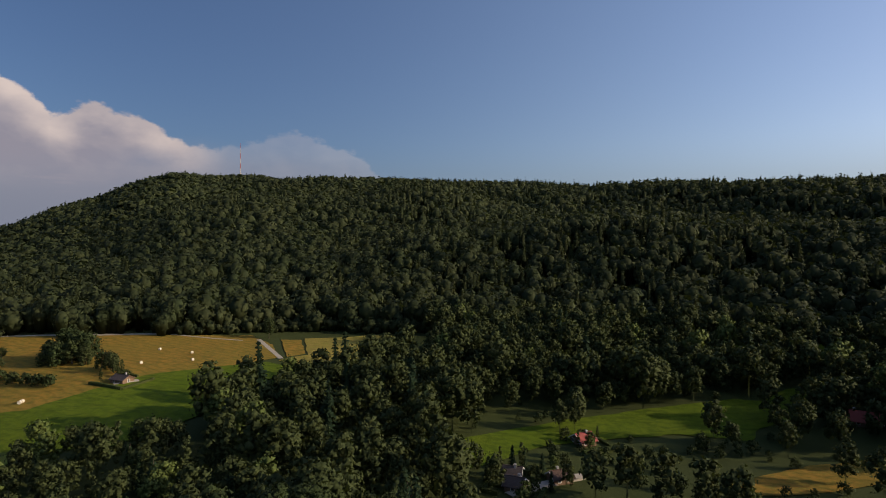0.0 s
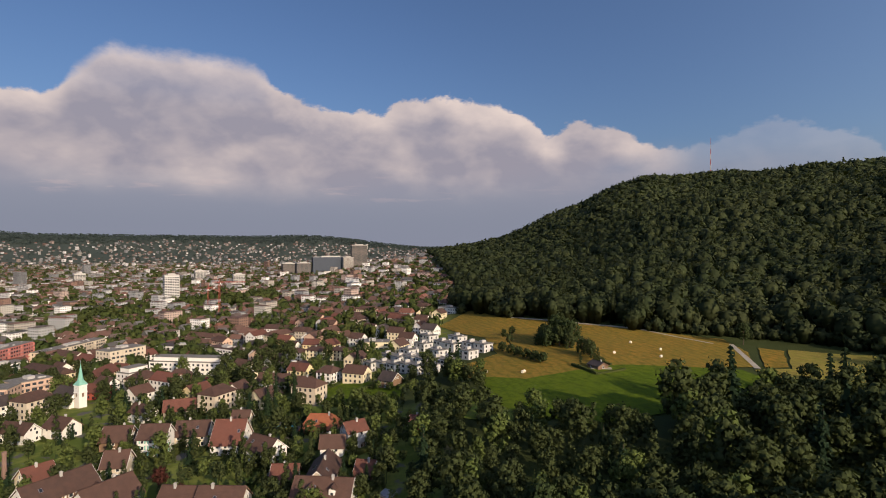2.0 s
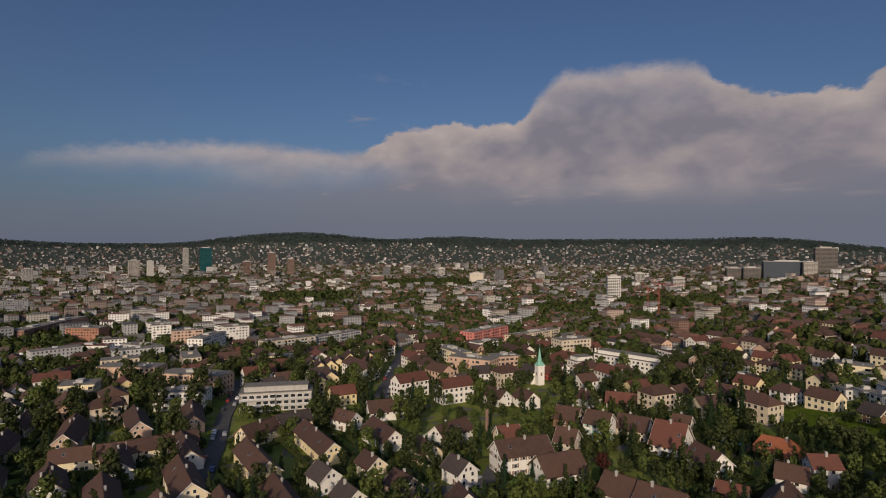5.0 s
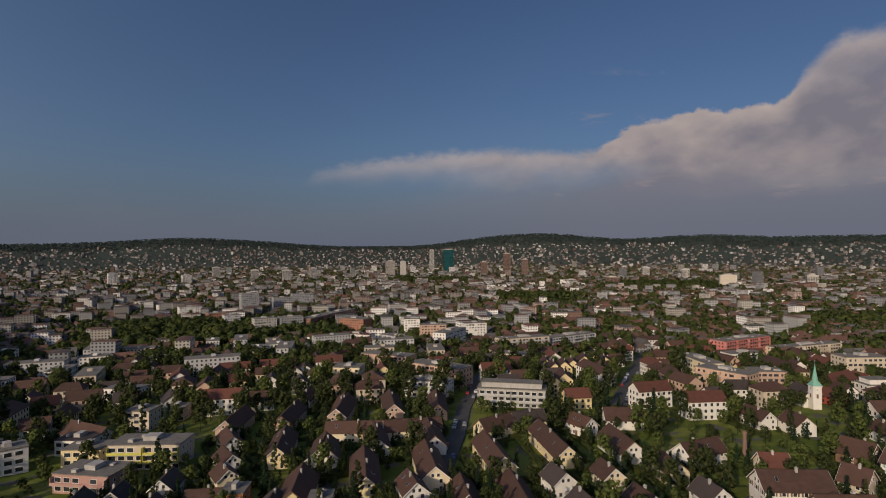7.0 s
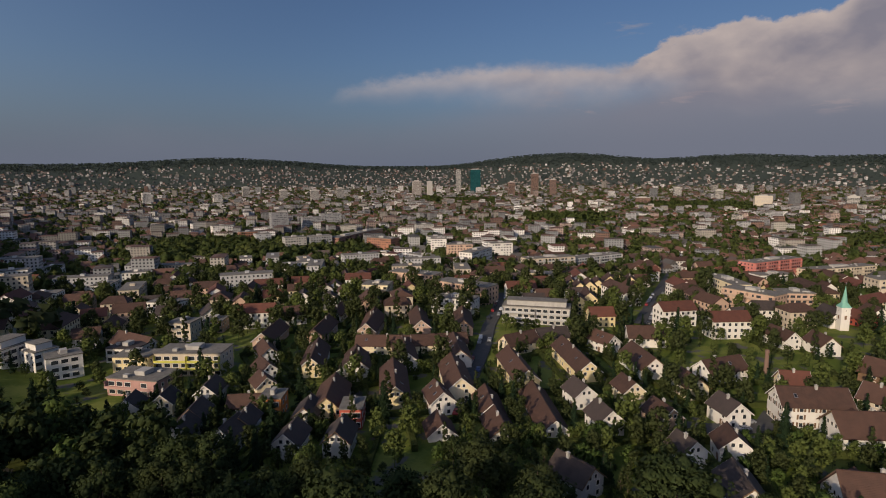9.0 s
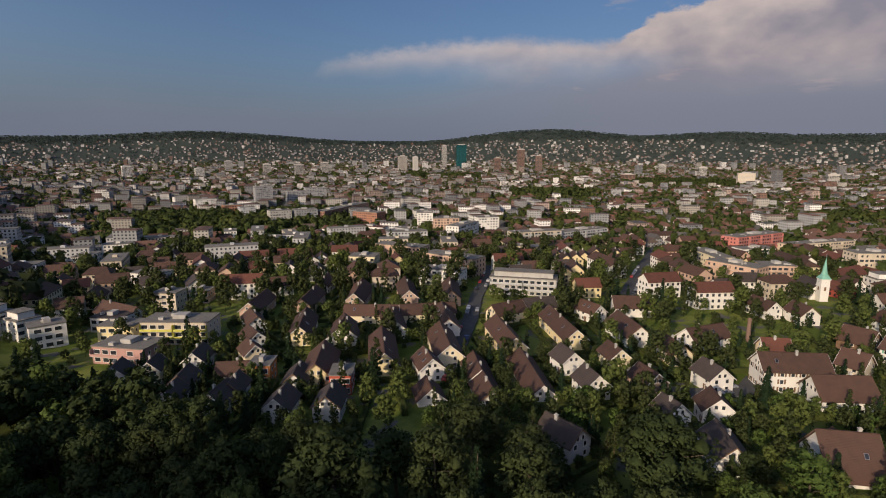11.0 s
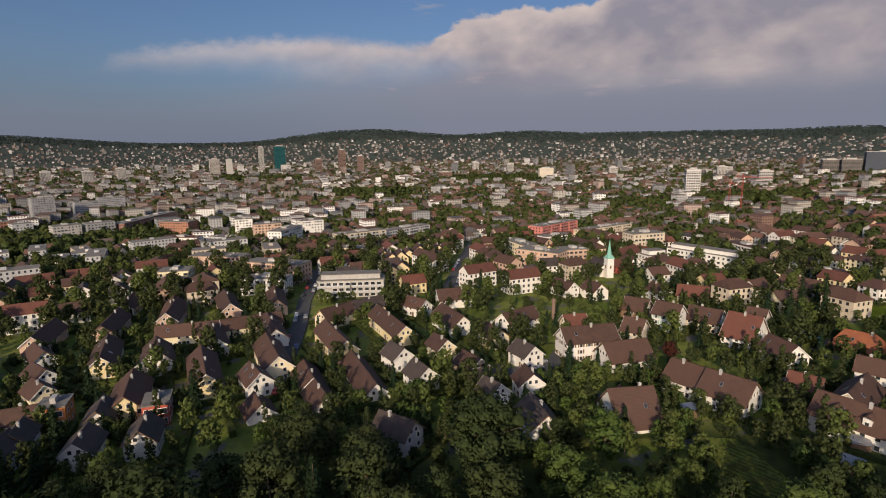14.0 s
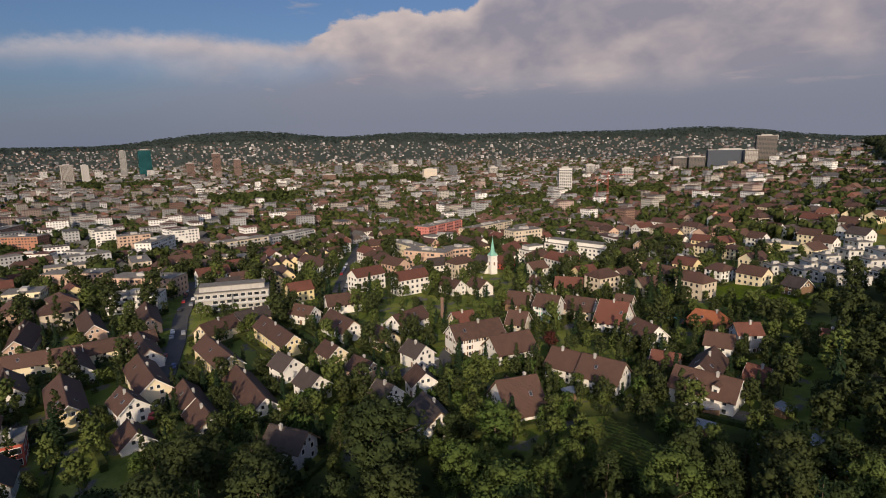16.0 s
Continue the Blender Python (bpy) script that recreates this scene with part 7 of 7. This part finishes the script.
def plant(b0, b1, r0, r1, spacing, kinds, sizes, seed, limit, group, want=None, density=1.0):
    """Single trees in a sector of the plan, on a loose grid, clear of houses, fields and roads."""
    rng = random.Random(seed)
    spots = []
    r = r0
    while r < r1:
        n = max(1, int(radians(b1 - b0) * r / spacing))
        for i in range(n):
            spots.append((b0 + (i + rng.uniform(0.1, 0.9)) * (b1 - b0) / n, r + rng.uniform(-0.4, 0.4) * spacing))
        r += spacing * 0.9
    rng.shuffle(spots)
    done = 0
    for b, rr in spots:
        if done >= limit or rng.random() > density:
            continue
        x, y = polar(b, rr)
        kind = rng.choice(kinds)
        size = rng.uniform(*sizes)
        R = COARSE[kind][4] * size
        if open_land(x, y) or not free(x, y, R * 0.55) or on_road(x, y, R * 0.4) or (want and not want(b, rr)):
            continue
        if not clear_of_trees(x, y, R * 0.35):
            continue
        QUEUE.append((kind, x, y, size, group))
        TREES.append((x, y, R * 0.75))
        done += 1


BROAD = [("broad", 0), ("broad", 1), ("broad", 2), ("broad", 3)]
MIXED = BROAD * 4 + [("pale", 1), ("fir", 0), ("fir", 1), ("poplar", 0)]
GARDEN = [("broad", 0), ("broad", 2), ("broad", 3), ("pale", 0), ("pale", 0), ("pale", 1), ("pale", 1), ("fir", 0), ("bush", 0), ("bush", 1), ("bush", 1), ("poplar", 0)]

# broad old trees at the edge of the wood, over the first houses
for _kind, _x, _y, _s, _t in ((("broad", 1), -78.4, -47.7, 1.5, 0.85), (("broad", 1), -112.5, 3.4, 1.55, 0.72), (("broad", 1), -115, -36, 1.2, 0.68), (("broad", 3), -110.4, -21.8, 1.25, 0.68), (("broad", 0), -97, -45.4, 1.25, 0.8),
                              (("broad", 3), -99.9, -18.6, 1.2, 0.85), (("pale", 1), -106, 18.4, 1.0, 0.9), (("pale", 1), -92, 26, 1.25, 0.8), (("pale", 1), -93.4, 57, 1.2, 0.8), (("broad", 0), -96.5, 5.9, 1.2, 0.85), (("pale", 0), -123, 29.1, 1.25, 0.9)):
    tree(_kind, _x, _y, _s, group="old trees of the wood edge", tall=_t)
    TREES.append((_x, _y, COARSE[_kind][4] * _s))

# wood in the dell, between meadows and drone
plant(-46, 24, 112, 395, 9.6, MIXED, (0.9, 1.4), 1, 470, "trees of the dell wood", want=lambda b, r: r < np.interp(b, [2, 8.6, 15.3, 21.6, 25.5, 29], [312, 290, 262, 247, 220, 193]) if b > 2 else r > 262 or b > -4)
for _b, _r, _s in ((-15, 170, 1.15), (-18, 174, 1.25), (-21.5, 170, 1.3), (-25, 174, 1.2), (-27.5, 168, 1.1), (-11.5, 226, 0.95), (-13, 229, 0.8), (-30, 268, 1.1), (-32, 262, 1.0), (-31, 250, 0.8), (-36, 286, 1.2), (-37.5, 262, 1.1), (-35.5, 215, 0.8), (-38, 205, 0.9), (-3, 178, 0.8), (-1.5, 172, 0.7), (-5, 168, 0.75)):
    QUEUE.append((("broad", int(_r) % 4), *polar(_b, _r), _s, "trees of the dell"))
    TREES.append((*polar(_b, _r), 5 * _s))
plant(-46, -4, 230, 300, 9.0, BROAD, (0.7, 1.0), 8, 120, "garden trees of the dell", density=0.3)
plant(-46, -2, 118, 262, 6.5, [("bush", 0), ("bush", 1), ("bush", 1)], (0.5, 1.0), 18, 200, "bushes of the dell", density=0.3)
plant(-46, -2, 262, 345, 6.0, [("bush", 1), ("broad", 2)], (0.7, 1.2), 28, 240, "undergrowth of the dell")
plant(24, 60, 95, 300, 8.5, MIXED + [("bush", 1)], (0.6, 1.0), 2, 230, "trees of the dell wood", want=lambda b, r: (r < 215 or b > 40) and (b < 48 or r < 130))
plant(48, 72, 80, 300, 7.0, [("bush", 0), ("bush", 1), ("pale", 0), ("broad", 2), ("poplar", 0)], (0.4, 0.75), 6, 190, "garden trees of the village")
# wood edge under the drone
plant(60, 168, 50, 195, 7.6, BROAD * 3 + [("pale", 1), ("fir", 0)], (0.8, 1.1), 3, 330, "trees of the wood edge", want=lambda b, r: r < np.interp(b, [60, 75, 85, 100, 120, 129, 139, 146, 151, 165], [84, 86, 94, 103, 108, 118, 144, 172, 184, 190]))
# orchard and gardens between the wood edge and the first houses
plant(58, 112, 88, 185, 6.6, [("broad", 0), ("broad", 2), ("pale", 0), ("pale", 1), ("bush", 0), ("bush", 1), ("bush", 1), ("poplar", 0)], (0.35, 0.62), 7, 200, "garden trees of the village")
plant(56, 114, 92, 190, 4.6, [("bush", 0), ("bush", 1), ("bush", 1), ("pale", 0)], (0.3, 0.6), 27, 420, "bushes of the village gardens", density=0.8)
# gardens of the village
plant(50, 156, 130, 460, 7.6, GARDEN, (0.4, 0.85), 4, 900, "garden trees of the village", want=lambda b, r: b > 52 or r < 380, density=0.85)


plant(60, 152, 285, 500, 8.6, BROAD * 2 + GARDEN, (0.6, 1.0), 34, 520, "garden trees of the village", density=0.9)


def shrubs():
    """Hedges, shrubs and small trees close round every house."""
    rng = random.Random(12)
    kinds = [("bush", 0), ("bush", 1), ("bush", 1), ("pale", 0), ("broad", 2), ("fir", 0), ("poplar", 0)]
    for x, y, turn, L, W in HOMES:
        if math.hypot(x, y) > 420:
            continue
        for _ in range(rng.randint(11, 15) if math.hypot(x, y) < 300 else rng.randint(6, 9)):
            kind = rng.choice(kinds)
            size = rng.uniform(0.35, 0.8) if kind[0] == "bush" else rng.uniform(0.3, 0.55)
            a, b = rng.uniform(-0.5, 0.5) * (L + 9), rng.uniform(-0.5, 0.5) * (W + 9)
            if rng.random() < 0.5:
                a = math.copysign(L / 2 + rng.uniform(1.6, 4.5), a)
            else:
                b = math.copysign(W / 2 + rng.uniform(1.6, 4.5), b)
            c, s = math.cos(radians(turn)), math.sin(radians(turn))
            px, py = x + a * c - b * s, y + a * s + b * c
            R = COARSE[kind][4] * size
            if any(abs((px - hx) * math.cos(radians(ht)) + (py - hy) * math.sin(radians(ht))) < hl / 2 + R * 0.6 and abs(-(px - hx) * math.sin(radians(ht)) + (py - hy) * math.cos(radians(ht))) < hw / 2 + R * 0.6 for hx, hy, ht, hl, hw in HOMES) or on_road(px, py, R * 0.5):
                continue
            QUEUE.append((kind, px, py, size, "garden shrubs of the village"))


shrubs()


def hedges():
    """Clipped hedges round the gardens, of small tufts on a boxy body."""
    rng, g = random.Random(21), np.random.default_rng(21)
    P, N, bodies, faces = [], [], [], []
    for x, y, turn, L, W in HOMES:
        if math.hypot(x, y) > 330:
            continue
        c, s = math.cos(radians(turn)), math.sin(radians(turn))
        a, b = L / 2 + rng.uniform(3.5, 6.5), W / 2 + rng.uniform(3.5, 6.5)
        corners = [(-a, -b), (a, -b), (a, b), (-a, b)]
        for i in range(4):
            if rng.random() < 0.3:
                continue
            (x0, y0), (x1, y1) = corners[i], corners[(i + 1) % 4]
            n = int(math.hypot(x1 - x0, y1 - y0) / 1.6)
            tall, wide = rng.uniform(1.1, 2.2), rng.uniform(0.45, 0.8)
            for q in range(n):
                u = (q + 0.5) / n
                lx, ly = x0 + (x1 - x0) * u, y0 + (y1 - y0) * u
                px, py = x + lx * c - ly * s, y + lx * s + ly * c
                if on_road(px, py, 0.8) or any(abs((px - hx) * math.cos(radians(ht)) + (py - hy) * math.sin(radians(ht))) < hl / 2 + 1 and abs(-(px - hx) * math.sin(radians(ht)) + (py - hy) * math.cos(radians(ht))) < hw / 2 + 1 for hx, hy, ht, hl, hw in HOMES):
                    continue
                z = float(height(px, py))
                d = ball_points(14, g, 0.4)
                P.append(np.array([px, py, z + tall * 0.5]) + d * np.array([1.0, 1.0, tall * 0.55]) * np.array([wide + 0.35, wide + 0.35, 1]))
                N.append(d)
                k = len(bodies) * 8
                e = tall * rng.uniform(0.82, 1.0)
                dx, dy = (x1 - x0) / n * 0.5, (y1 - y0) / n * 0.5
                tx, ty = dx * c - dy * s, dx * s + dy * c
                m = math.hypot(tx, ty)
                nx, ny = -ty / m * wide, tx / m * wide
                bodies.append([(px + f * tx + h * nx, py + f * ty + h * ny, z + w) for w in (-0.5, e) for f, h in ((-1, -1), (1, -1), (1, 1), (-1, 1))])
                faces += [tuple(k + v for v in t) for f in BOX_FACES for t in ((f[0], f[1], f[2]), (f[0], f[2], f[3]))]
    P, N = np.concatenate(P), np.concatenate(N)
    V, F = tufts(P, N, 0.6, g, 0.5)
    me = quick_mesh("garden_hedges", np.concatenate([V, np.array(bodies).reshape(-1, 3)]), np.concatenate([F, np.array(faces) + len(V)]), [HEDGES])
    tagged(new("garden_hedges", me), "clipped green hedges round the gardens", "hedge", kind="stuff")


hedges()


def raise_trees():
    """The nearest of each kind as single trees, the others joined by stand."""
    QUEUE.sort(key=lambda q: q[1] ** 2 + q[2] ** 2)
    count, rest = {}, {}
    for kind, x, y, size, group in QUEUE:
        name = COARSE[kind][0]
        if count.get(name, 0) < (285 if name == "tree" else 110):
            count[name] = count.get(name, 0) + 1
            tree(kind, x, y, size, group=group)
        else:
            rest.setdefault(group, []).append((kind, x, y, size, int(abs(x) * 31 + abs(y) * 17)))
    for group, spots in rest.items():
        grove("grove", spots, "stand of leafy green trees further off")


raise_trees()
